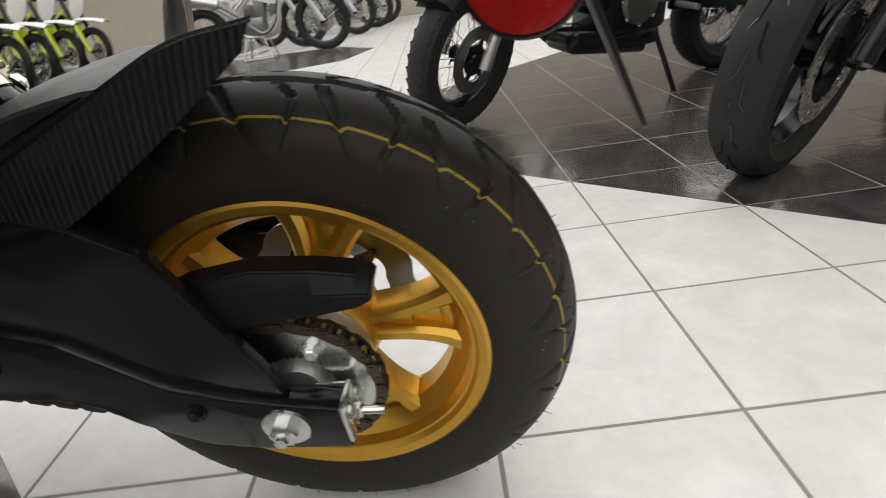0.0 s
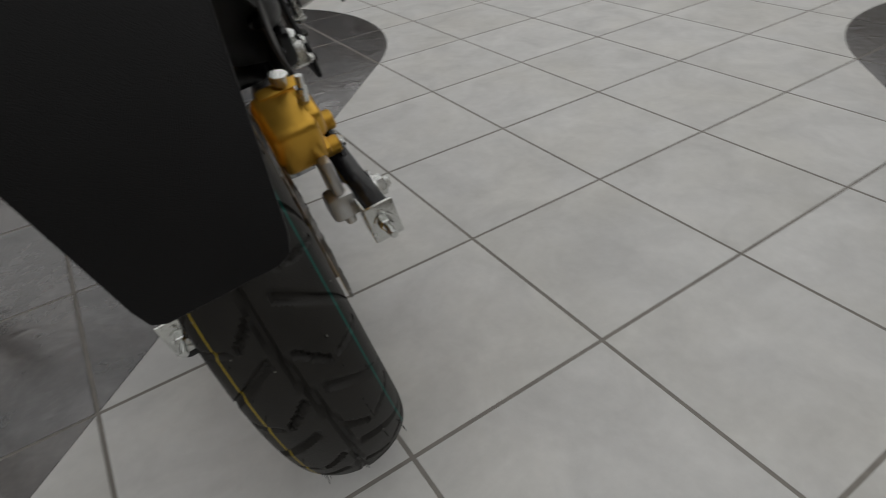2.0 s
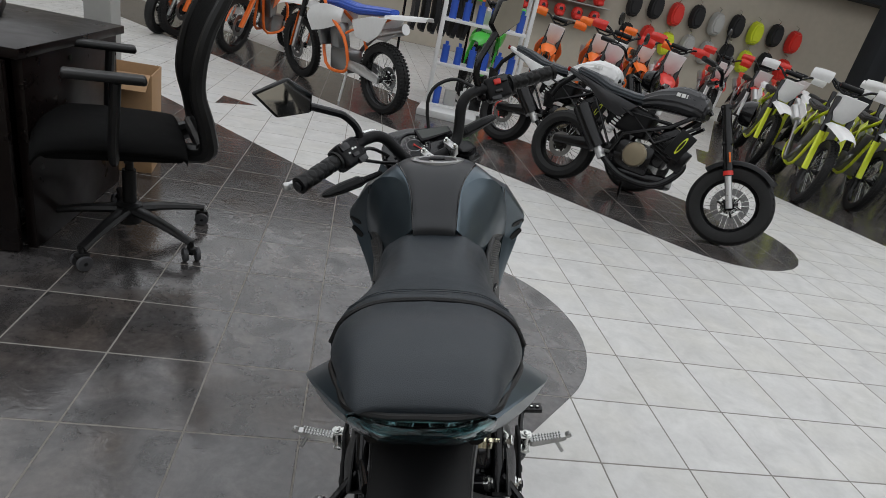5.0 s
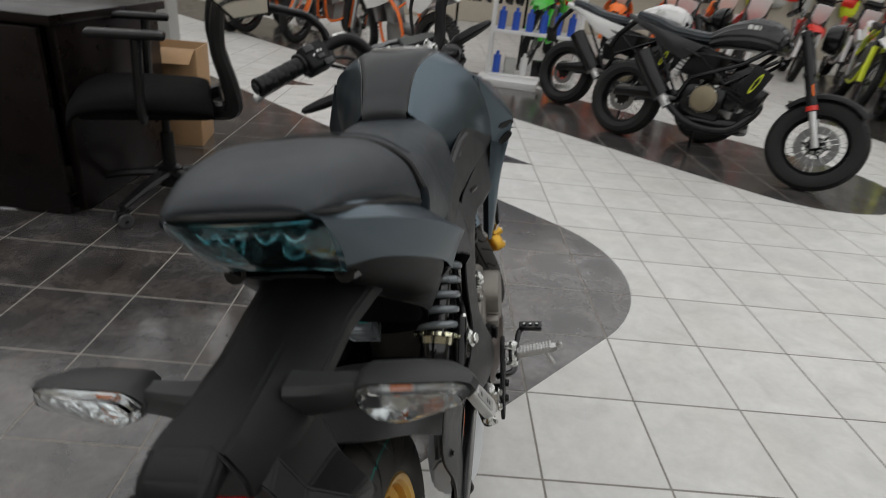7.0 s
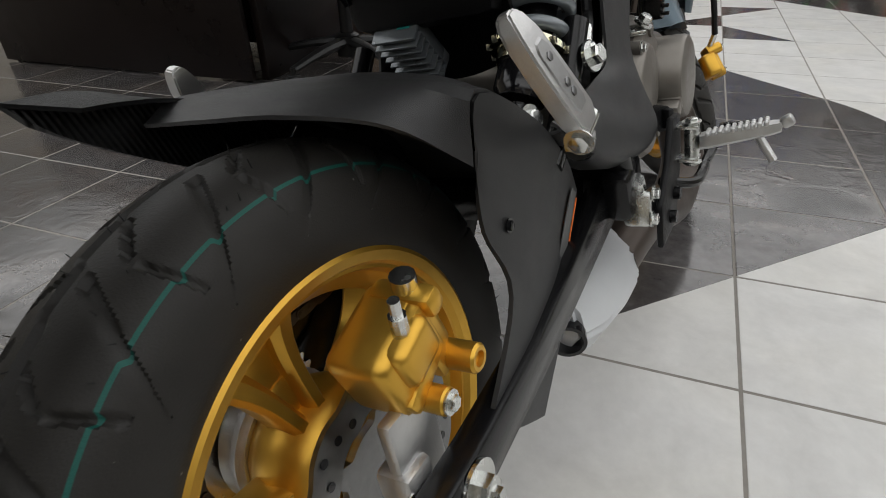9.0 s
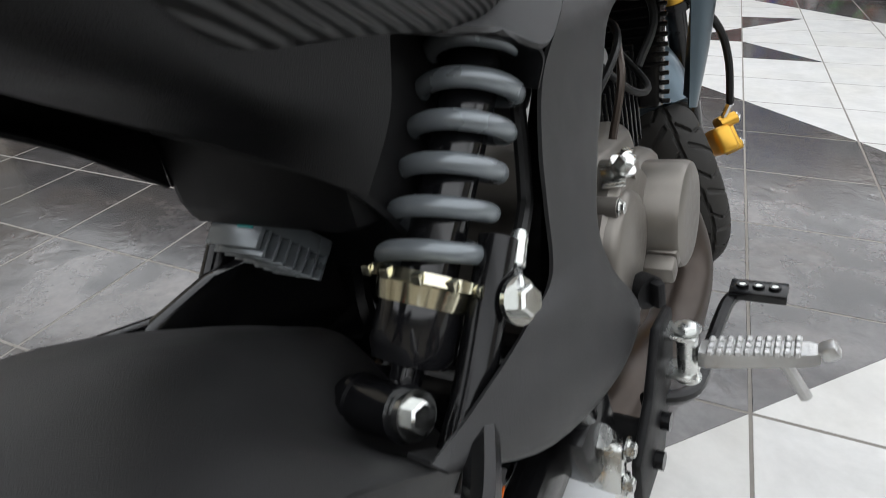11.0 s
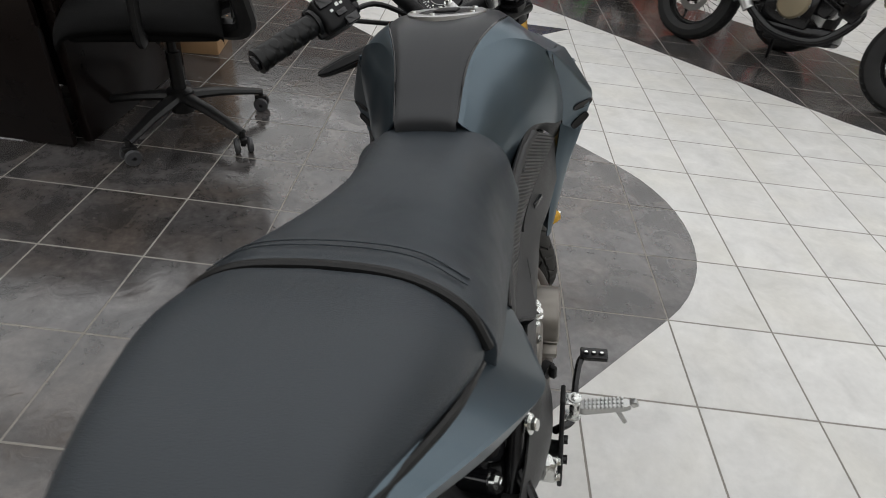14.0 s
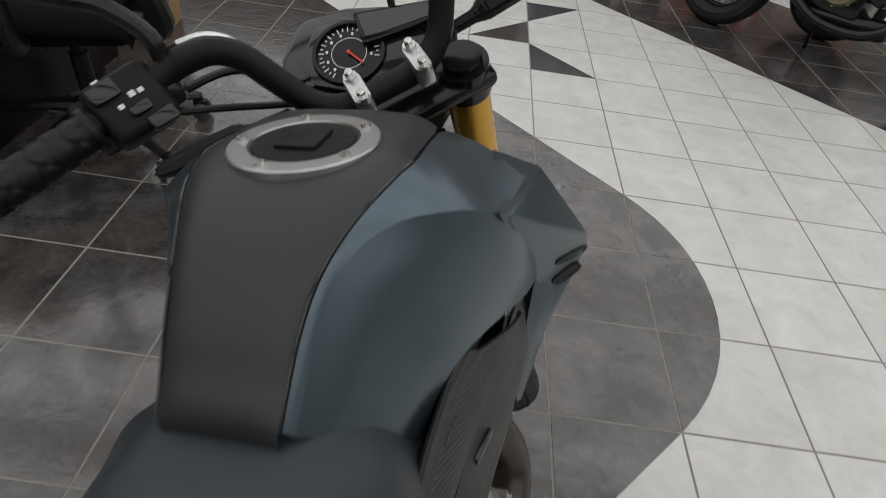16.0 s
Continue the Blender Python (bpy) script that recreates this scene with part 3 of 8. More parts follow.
# swingarm: a box beam each side with a brace, pivot ahead
def arm(s):
    bm = bmesh.new()
    if s < 0:
        plate(bm, [(-0.044, 0.198), (-0.044, 0.249), (0.002, 0.257), (0.049, 0.268), (0.097, 0.285), (0.166, 0.341), (0.25, 0.37), (0.42, 0.375), (0.42, 0.29), (0.20, 0.275), (0.165, 0.262), (0.14, 0.239), (0.087, 0.209), (0.04, 0.200)], 0.026, Matrix.Translation((-0.103, 0, 0)) @ SIDE, 0.005)
        plate(bm, [(0.0, 0.258), (0.026, 0.324), (0.051, 0.383), (0.062, 0.412), (0.10, 0.436), (0.17, 0.462), (0.28, 0.478), (0.40, 0.46), (0.40, 0.36), (0.2, 0.345), (0.09, 0.27)], 0.016, Matrix.Translation((-0.101, 0, 0)) @ SIDE, 0.004)
    else:
        plate(bm, [(-0.060, 0.236), (-0.060, 0.275), (0.02, 0.276), (0.13, 0.285), (0.42, 0.345), (0.42, 0.290), (0.13, 0.245), (0.02, 0.234)], 0.026, Matrix.Translation((0.126, 0, 0)) @ SIDE, 0.005)
    return part("swingarm_side", bm, M_BLACKM, bike, "black enamelled swingarm beam")


for s in (-1, 1):
    a = arm(s)
    x, yc, zc = (-0.103, 0.007, 0.233) if s < 0 else (0.126, 0.0, 0.2545)
    bm = bmesh.new()
    lathe(bm, [(0, 0), (0.021, 0), (0.021, 0.003), (0.0165, 0.0035), (0, 0.0035)], 24, Matrix.Translation((x + s * 0.013, yc, zc)) @ pose(0, 0, 0, 0, 0, 0 if s > 0 else 180))
    block(bm, (0.003, 0.030, 0.030), Matrix.Translation((x + s * 0.0135, yc - 0.002, zc - 0.001)), 0.0012)
    lathe(bm, [(0, 0.003), (0.0125, 0.003), (0.0125, 0.012), (0.010, 0.0135), (0.006, 0.0135), (0.006, 0.019), (0, 0.019)], 6, Matrix.Translation((x + s * 0.013, yc, zc)) @ pose(0, 0, 0, 0, 0, 0 if s > 0 else 180))
    part("axle_nut", bm, M_CHROME, a, "zinc plated axle nut and washer")
    bm = bmesh.new()
    y0 = -0.044 if s < 0 else -0.060
    block(bm, (0.032, 0.004, 0.044), Matrix.Translation((x, y0 - 0.002, zc)), 0.001)
    block(bm, (0.003, 0.03, 0.04), Matrix.Translation((x - s * 0.0145, y0 + 0.013, zc)), 0.001)
    for q in (-0.015, 0.015):
        bolt(bm, (x, y0 - 0.004, zc + q), (0, -1, 0), 0.0025, 0.002, False)
    part("chain_adjuster", bm, M_CHROME, a, "zinc plated chain adjuster plate")
    bm = bmesh.new()
    bolt(bm, (x, y0 - 0.004, zc), (0, -1, 0), 0.0075, 0.008)
    tube(bm, [(x, y0, zc), (x, y0 - 0.032, zc)], 0.0038, 10)
    part("adjuster_bolt", bm, M_CHROME, a, "blued adjuster bolt")
bm = bmesh.new()
tube(bm, [(-0.115, 0.42, 0.318), (0.135, 0.42, 0.318)], 0.028, 20)
block(bm, (0.20, 0.06, 0.05), pose(0.01, 0.33, 0.325), 0.012)
part("swingarm_pivot", bm, M_BLACKM, bike)
for y, z in ((0.08, 0.255), (0.235, 0.32)):
    bm = bmesh.new()
    bolt(bm, (-0.116, y, z), (-1, 0, 0), 0.006, 0.006)
    part("swingarm_bolt", bm, M_BLACKM, bike)

# chain guard
bm = bmesh.new()
loops = []
for y, lo, hi in ((0.11, 0.300, 0.345), (0.062, 0.317, 0.364), (0.004, 0.329, 0.373), (-0.045, 0.334, 0.369), (-0.076, 0.339, 0.363), (-0.089, 0.346, 0.356)):
    h = hi - lo
    loops.append([V(-0.095, y, lo), V(-0.095, y, lo + 0.55 * h), V(-0.084, y, hi), V(-0.062, y, hi), V(-0.060, y, lo + 0.6 * h), V(-0.064, y, lo + 0.5 * h), V(-0.088, y, lo + 0.5 * h), V(-0.090, y, lo)])
rings(bm, loops)
bmesh.ops.bevel(bm, geom=bm.edges[:], offset=0.0015, segments=2, affect="EDGES", clamp_overlap=True)
part("chain_guard", bm, M_PLASTIC, bike, "black plastic chain guard")

# hugger over the rear tyre
bm = bmesh.new()
skin(bm, [[(-0.080, 0.012, 0.513), (-0.02, 0.016, 0.512), (0.04, 0.028, 0.508), (0.09, 0.062, 0.488), (0.117, 0.110, 0.442)],
          [(-0.088, 0.055, 0.522), (-0.03, 0.070, 0.519), (0.03, 0.098, 0.511), (0.085, 0.112, 0.505), (0.127, 0.112, 0.495)],
          [(-0.092, 0.160, 0.500), (-0.04, 0.168, 0.503), (0.02, 0.170, 0.501), (0.085, 0.170, 0.485), (0.133, 0.185, 0.452)],
          [(-0.094, 0.265, 0.44), (-0.04, 0.262, 0.453), (0.015, 0.258, 0.455), (0.070, 0.226, 0.418), (0.130, 0.25, 0.395)],
          [(-0.092, 0.315, 0.395), (-0.04, 0.312, 0.405), (0.01, 0.302, 0.415), (0.075, 0.255, 0.378), (0.124, 0.275, 0.362)],
          [(-0.090, 0.325, 0.34), (-0.04, 0.325, 0.34), (0.03, 0.318, 0.34), (0.09, 0.300, 0.335), (0.118, 0.295, 0.33)]], 5, 4, thick=0.003)
hug = part("rear_hugger", bm, M_COVER, bike, "black plastic inner rear mudguard", 24)
bm = bmesh.new()
skin(bm, [[(-0.086, -0.063, 0.549), (-0.095, -0.015, 0.543), (-0.100, 0.037, 0.522), (-0.106, 0.137, 0.480), (-0.109, 0.22, 0.445)],
          [(-0.084, -0.052, 0.534), (-0.092, -0.029, 0.516), (-0.097, 0.022, 0.483), (-0.101, 0.104, 0.437), (-0.105, 0.20, 0.40)]], 5, 4, thick=0.004)
part("hugger_fin", bm, M_FINRIB, hug, "ribbed dark plastic hugger fin")
bm = bmesh.new()
skin(bm, [[(-0.085, -0.064, 0.550), (-0.094, -0.015, 0.545), (-0.099, 0.037, 0.525), (-0.105, 0.137, 0.483), (-0.108, 0.22, 0.447)],
          [(-0.066, -0.030, 0.536), (-0.070, 0.000, 0.532), (-0.075, 0.045, 0.522), (-0.08, 0.14, 0.490), (-0.085, 0.22, 0.445)]], 5, 3, thick=0.003)
part("fin_top", bm, M_PLASTIC, hug)
bm = bmesh.new()
skin(bm, [[(0.1178, 0.111, 0.443), (0.1278, 0.116, 0.491), (0.134, 0.187, 0.452), (0.131, 0.252, 0.395), (0.124, 0.290, 0.348)],
          [(0.118, 0.108, 0.392), (0.123, 0.137, 0.395), (0.127, 0.175, 0.372), (0.126, 0.215, 0.342), (0.121, 0.250, 0.308)],
          [(0.130, 0.112, 0.335), (0.130, 0.135, 0.318), (0.130, 0.158, 0.300), (0.130, 0.180, 0.282), (0.130, 0.212, 0.262)],
          [(0.134, 0.03, 0.262), (0.134, 0.05, 0.250), (0.134, 0.075, 0.236), (0.134, 0.10, 0.220), (0.134, 0.125, 0.205)]], 5, 5, thick=0.004)
part("hugger_plate", bm, M_COVER, hug, "dark grey plastic side plate over the swingarm", 24)
bm = bmesh.new()
bolt(bm, (0.124, 0.135, 0.385), (1, 0, 0), 0.004, 0.003)
part("plate_screw", bm, M_BLACKM, hug)
bm = bmesh.new()
skin(bm, [[(0.1295, 0.262, 0.363), (0.1255, 0.232, 0.322), (0.1235, 0.208, 0.285)], [(0.1275, 0.277, 0.351), (0.1245, 0.246, 0.308), (0.1225, 0.222, 0.270)]], 3, 2, thick=0.0008)
part("warning_label", bm, M_FRINK, hug, "grey warning label")
bm = bmesh.new()
tube(bm, [(0.1262, 0.279, 0.345), (0.1236, 0.250, 0.305), (0.1216, 0.225, 0.266)], 0.0009, 6, 4)
part("label_line", bm, M_ORANGE, hug, "thin orange line along the label")

# rear brake: caliper on the right
bm = bmesh.new()
block(bm, (0.050, 0.070, 0.058), pose(0.086, 0.012, 0.352, 20, 0, 0), 0.010, 3)
block(bm, (0.020, 0.052, 0.016), pose(0.104, 0.012, 0.336, 32, 0, 0), 0.004, 2)
block(bm, (0.014, 0.018, 0.066), pose(0.106, 0.026, 0.352, 20, 0, 0), 0.004, 2)
block(bm, (0.030, 0.040, 0.036), pose(0.104, 0.006, 0.360, 20, 0, 0), 0.008, 3)
block(bm, (0.05, 0.018, 0.020), pose(0.095, 0.030, 0.382, 20, 0, 0), 0.006, 2)
cal = part("rear_caliper", bm, M_GOLD, bike, "gold painted brake caliper")
for y, z, x1, r in ((0.043, 0.330, 0.134, 0.011), (0.010, 0.318, 0.126, 0.010)):
    bm = bmesh.new()
    lathe(bm, [(0, 0.085), (r, 0.085), (r, x1 - 0.002), (r - 0.002, x1), (r * 0.55, x1), (r * 0.5, x1 - 0.004), (0, x1 - 0.004)], 18, pose(0, y, z))
    part("caliper_boss", bm, M_GOLD, cal)
bm = bmesh.new()
tube(bm, [(0.108, 0.002, 0.372), (0.112, -0.002, 0.392)], 0.006, 10)
tube(bm, [(0.112, -0.002, 0.392), (0.114, -0.004, 0.404)], 0.004, 10)
part("bleed_nipple", bm, M_CHROME, cal)
part("caliper_pin", bolt(bmesh.new(), (0.126, 0.010, 0.318), (1, 0, 0), 0.006, 0.005), M_CHROME, cal)
part("hose_union", tube(bmesh.new(), [(0.098, 0.028, 0.392), (0.100, 0.026, 0.402)], 0.009, 12), M_CHROME, cal)
bm = bmesh.new()
block(bm, (0.012, 0.05, 0.08), pose(0.100, -0.006, 0.285), 0.004)
block(bm, (0.03, 0.03, 0.03), pose(0.098, -0.02, 0.27), 0.006)
part("caliper_bracket", bm, M_ALU, cal)


# ---- tail: underside, plate holder, flap, reflectors
bm = bmesh.new()
tail_sections = []
for y, z, c, top, hw, h in ((0.16, 0.735, 0, 0.042, 0.085, 0.05), (0.08, 0.742, -0.002, 0.034, 0.072, 0.05), (0.0, 0.738, -0.003, 0.026, 0.062, 0.046), (-0.06, 0.726, -0.005, 0.0225, 0.059, 0.044), (-0.13, 0.723, -0.006, 0.026, 0.059, 0.048), (-0.19, 0.722, -0.008, 0.0305, 0.052, 0.048), (-0.212, 0.7195, -0.0085, 0.0305, 0.044, 0.044)):
    tail_sections.append([V(c + x, y, zz) for x, zz in ((-top, z), (top, z), (hw, z - h * 0.62), (hw * 1.04, z - h), (hw * 0.6, z - h * 1.15), (-hw * 0.6, z - h * 1.15), (-hw * 1.04, z - h), (-hw, z - h * 0.62))])
rings(bm, tail_sections)
bmesh.ops.bevel(bm, geom=[e for e in bm.edges], offset=0.003, segments=2, affect="EDGES", clamp_overlap=True)
tailpiece = part("tail_extension", bm, M_TAIL, bike, "black grained plastic plate holder")
bm = bmesh.new()
loops = []
for y, z, hw, h in ((-0.202, 0.720, 0.0305, 0.028), (-0.214, 0.7215, 0.0315, 0.028), (-0.233, 0.713, 0.0315, 0.025), (-0.244, 0.701, 0.026, 0.013)):
    loops.append([V(x * hw - 0.009, y - (0.003 if zz < -0.5 else 0), z + zz * h) for x, zz in ((-1, -0.8), (-0.98, -0.2), (-0.8, 0.05), (0.8, 0.05), (0.98, -0.2), (1, -0.8), (0.7, -1), (-0.7, -1))])
rings(bm, loops)
bmesh.ops.bevel(bm, geom=bm.edges[:], offset=0.004, segments=3, affect="EDGES", clamp_overlap=True)
part("plate_lamp_cover", bm, M_TAIL, tailpiece, "rounded black plate lamp cover")
TILT = Matrix.Translation((0, 0, 0.62)) @ Matrix.Rotation(radians(-4.2), 4, "Y") @ Matrix.Translation((0, 0, -0.62))
bm = bmesh.new()
plate(bm, [(-0.053, 0.668), (-0.044, 0.676), (0.032, 0.679), (0.035, 0.648), (-0.046, 0.644)], 0.010, pose(0, -0.208, 0, 90, 0, 0), 0.002)
part("rear_reflector", bm, M_RED, tailpiece, "red rectangular reflector")
for s in (-1, 1):
    bm = bmesh.new()
    loops = []
    for x, y0, y1, z0, z1 in ((0.030, -0.196, -0.09, 0.640, 0.706), (0.052, -0.202, -0.10, 0.634, 0.690), (0.070, -0.205, -0.12, 0.622, 0.660), (0.104, -0.202, -0.145, 0.612, 0.648), (0.107, -0.198, -0.150, 0.614, 0.643)):
        loops.append([V(s * x, y0, z0), V(s * x, y0 - 0.004, z1 - 0.018), V(s * x, y0 + 0.02, z1 - 0.005), V(s * x, y1, z1 - 0.024), V(s * x, y1 + 0.005, z1 - 0.034), V(s * x, y1, z0 - 0.006)])
    rings(bm, loops)
    bmesh.ops.bevel(bm, geom=bm.edges[:], offset=0.003, segments=2, affect="EDGES", clamp_overlap=True)
    bm.transform(TILT)
    part("tail_wing", bm, M_TAIL, tailpiece, "black plastic wing beside the reflector", 18)
bm = bmesh.new()
plate(bm, [(-0.122, -0.010), (-0.110, -0.016), (-0.05, -0.022), (0.05, -0.020), (0.104, -0.012), (0.114, -0.006), (0.114, 0.022), (0.106, 0.018), (0.05, 0.016), (-0.06, 0.012), (-0.110, 0.014), (-0.126, 0.016)], 0.004, pose(0, -0.231, 0.620, 80, 0, 0), 0.001)
block(bm, (0.24, 0.022, 0.003), pose(-0.005, -0.219, 0.634, -8, 2, 0), 0.001)
bm.transform(TILT)
bracket = part("plate_bracket", bm, M_PLASTIC2, bike, "bare black steel number plate bracket")
for x in (-0.064, 0.046):
    bm = bmesh.new()
    bolt(bm, TILT @ V(x, -0.235, 0.619), (0, -1, 0.17), 0.0044, 0.005)
    part("plate_bolt", bm, M_CHROME, bracket, "zinc plated bolt")
for x, w in ((-0.088, 0.03), (0.075, 0.03)):
    bm = bmesh.new()
    plate(bm, [(x - w / 2, -0.004), (x + w / 2, -0.004), (x + w / 2, 0.003), (x - w / 2, 0.003)], 0.001, pose(0, -0.2335, 0.620, 80, 0, 0))
    bm.transform(TILT)
    part("bracket_slot", bm, M_GLOSSB, bracket)
for x in (-0.033, -0.009, 0.018):
    bm = bmesh.new()
    lathe(bm, [(0, 0), (0.0052, 0), (0.0056, 0.0012), (0.0064, 0.0012), (0.0066, 0)], 24, TILT @ pose(x, -0.2335, 0.619, 80, 0, 0) @ Matrix.Rotation(-math.pi / 2, 4, "Y"))
    part("bracket_hole", bm, M_HOSE, bracket, "round hole with a pressed rim")
bm = bmesh.new()
flap = [(-0.074, 0.006), (0.076, 0.006), (0.072, -0.03), (0.046, -0.174), (0.042, -0.184), (0.034, -0.187), (-0.024, -0.187), (-0.031, -0.184), (-0.035, -0.174), (-0.069, -0.03)]
plate(bm, flap, 0.004, pose(0, -0.224, 0.602, 68, 0, 0), 0.0012)
part("mud_flap", bm, M_PLASTIC, bike, "tapering black plastic mud flap")
for s in (-1, 1):
    bm = bmesh.new()
    x, yy, zz, k = (-0.124, -0.214, 0.560, 1.0) if s < 0 else (0.120, -0.214, 0.579, 1.06)
    mm = Matrix.Translation((x, yy, zz)) @ pose(0, 0, 0, 0, 0, 0 if s > 0 else 180) @ Matrix.Scale(k, 4)
    lathe(bm, [(0, -0.006), (0.026, -0.006), (0.031, -0.002), (0.031, 0.003), (0.029, 0.005), (0, 0.005)], 40, mm)
    block(bm, (0.003, 0.012, 0.04), Matrix.Translation((x - s * 0.006, yy, zz + 0.026)), 0.001)
    cup = part("reflector_cup", bm, M_PLASTIC, bracket, "black cup of the side reflector")
    bm = bmesh.new()
    lathe(bm, [(0, 0.0052), (0.0278, 0.0052), (0.0272, 0.0065), (0.02, 0.0085), (0, 0.0092)], 40, mm)
    part("reflector_lens", bm, M_RED, cup, "round red reflector lens")

# turn signals
for s in (-1, 1):
    sag = -0.012 if s < 0 else 0.0
    hexa = [(x, z + sag) for x, z in ((0.098, 0.708), (0.109, 0.691), (0.121, 0.683), (0.140, 0.683), (0.168, 0.697), (0.197, 0.712), (0.204, 0.722), (0.200, 0.731), (0.190, 0.734), (0.150, 0.731), (0.112, 0.728), (0.103, 0.721))]
    cx, cz = 0.148, 0.710 + sag
    bm = bmesh.new()
    rings(bm, [[V(s * x, -0.119 + hy * cy, z + sag + hz * cz_) for cy, cz_ in ((-1, -0.6), (-0.7, -1), (0.7, -1), (1, -0.6), (1, 0.6), (0.7, 1), (-0.7, 1), (-1, 0.6))] for x, z, hy, hz in ((0.036, 0.701, 0.017, 0.017), (0.060, 0.702, 0.015, 0.0155), (0.096, 0.706, 0.012, 0.0135), (0.120, 0.708, 0.010, 0.013))])
    loops = [[V(s * (cx + (x - cx) * k + dx), y - 0.28 * (z - cz) * k, cz + dz + (z - cz) * k) for x, z in hexa] for y, k, dx, dz in ((-0.134, 1.0, 0, 0), (-0.126, 1.04, 0, 0.001), (-0.117, 1.0, -0.002, 0.001), (-0.106, 0.84, -0.008, 0.003), (-0.098, 0.48, -0.020, 0.005))]
    loops.insert(0, [(p - V(s * cx, 0, cz)) * 0.93 + V(s * cx, 0, cz) + V(0, -0.009, 0) for p in loops[0]])
    shell = rings(bm, loops, cap=False)
    bm.faces.new(shell[-1])
    sig = part("turn_signal", bm, M_COVER, bike, "black turn signal with a clear lens")
    bm = bmesh.new()
    loops = [[V(s * (cx + (x - cx) * k), y - 0.28 * (z - cz) * k, cz + (z - cz) * k) for x, z in hexa] for y, k in ((-0.1420, 0.5), (-0.1410, 0.80), (-0.1345, 0.915), (-0.1375, 0.93), (-0.1455, 0.82), (-0.1475, 0.5))]
    rings(bm, loops)
    lens = part("signal_lens", bm, M_LENS, sig, "clear faceted lens", 20)
    lens.visible_shadow = False
    bm = bmesh.new()
    random.seed(5)
    loops = []
    for r, (k, y) in enumerate(((0.95, -0.1335), (0.80, -0.126), (0.62, -0.1215), (0.42, -0.118), (0.18, -0.1165), (0.05, -0.1165))):
        loops.append([V(s * (cx + (x - cx) * k), y - 0.0016 * ((i + r) % 2) - 0.28 * (z - cz) * k, cz + (z - cz) * k) for i, (x, z) in enumerate(hexa)])
    rings(bm, loops, cap=False)
    part("signal_reflector", bm, M_REFLECTOR, sig, "bright faceted reflector", 5)
    bm = bmesh.new()
    tube(bm, [(s * 0.131, -0.126, 0.712 + sag), (s * 0.148, -0.125, 0.713 + sag)], 0.0062, 14)
    part("signal_bulb", bm, M_AMBER, sig, "amber bulb")

# tail light
bm = bmesh.new()
skin(bm, [[(0, -0.096, 0.852), (0.04, -0.091, 0.852), (0.068, -0.076, 0.850)], [(0, -0.094, 0.838), (0.042, -0.088, 0.837), (0.077, -0.062, 0.834)], [(0, -0.068, 0.806), (0.040, -0.062, 0.804), (0.076, -0.036, 0.800)], [(0, -0.038, 0.782), (0.034, -0.032, 0.780), (0.068, -0.014, 0.768)]], 5, 4, thick=0.003)
b2 = bmesh.new()
skin(b2, [[(0, -0.096, 0.852), (0.04, -0.091, 0.852), (0.068, -0.076, 0.850)], [(0, -0.094, 0.838), (0.042, -0.088, 0.837), (0.077, -0.062, 0.834)], [(0, -0.068, 0.806), (0.040, -0.062, 0.804), (0.076, -0.036, 0.800)], [(0, -0.038, 0.782), (0.034, -0.032, 0.780), (0.068, -0.014, 0.768)]], 5, 4, thick=0.003)
merge(bm, flip(b2))
bmesh.ops.remove_doubles(bm, verts=bm.verts, dist=0.0003)
tl = part("tail_light", bm, M_TEAL, bike, "smoked teal tail light lens")
tl.visible_shadow = False
bm = bmesh.new()
for s in (-1, 1):
    for k, (x, y, z) in enumerate(((0.018, -0.062, 0.826), (0.042, -0.056, 0.825), (0.062, -0.040, 0.822), (0.030, -0.040, 0.800), (0.052, -0.026, 0.796), (0.044, -0.012, 0.780))):
        mm = Matrix.Translation((s * x, y + 0.014, z)) @ pose(0, 0, 0, 0, 0, -90) @ pose(0, 0, 0, 0, -35, 0)
        bm = lathe(bmesh.new(), [(0.002, 0), (0.006, 0.002), (0.010, 0.007), (0.0115, 0.014), (0.0125, 0.014), (0.0125, 0.0), (0.002, -0.001)], 8, mm)
        part("led_reflector", bm, M_CUP, tl, "bright lamp reflector cup")
bm = bmesh.new()
skin(bm, [[(-0.072, -0.045, 0.842), (-0.04, -0.062, 0.846), (0, -0.068, 0.846), (0.04, -0.062, 0.846), (0.072, -0.045, 0.842)], [(-0.066, -0.012, 0.805), (-0.04, -0.022, 0.805), (0, -0.028, 0.805), (0.04, -0.022, 0.805), (0.066, -0.012, 0.805)], [(-0.058, 0.006, 0.768), (-0.03, -0.002, 0.775), (0, -0.005, 0.776), (0.03, -0.002, 0.775), (0.058, 0.006, 0.768)]], 4, 4)
part("lamp_backing", bm, M_GLOSSB, tl, "glossy black lamp housing")
bm = bmesh.new()
tube(bm, [(-0.062, -0.060, 0.842), (-0.03, -0.074, 0.845), (0.03, -0.074, 0.845), (0.062, -0.060, 0.842)], 0.0022, 8, 4)
part("light_bar", bm, M_CUP, tl, "bright light bar")

# seat: rider and passenger cushions with a dark gap between
def seat_part(name, rows, label, nu=6, nv=5, mt=M_SEAT):
    bm = bmesh.new()
    sec = [[(x, y, z) for x, z in prof] for y, prof in rows]
    skin(bm, sec, 5, 5, mirror=True)
    b = bmesh.new()
    return part(name, bm, mt, bike, label, 60)


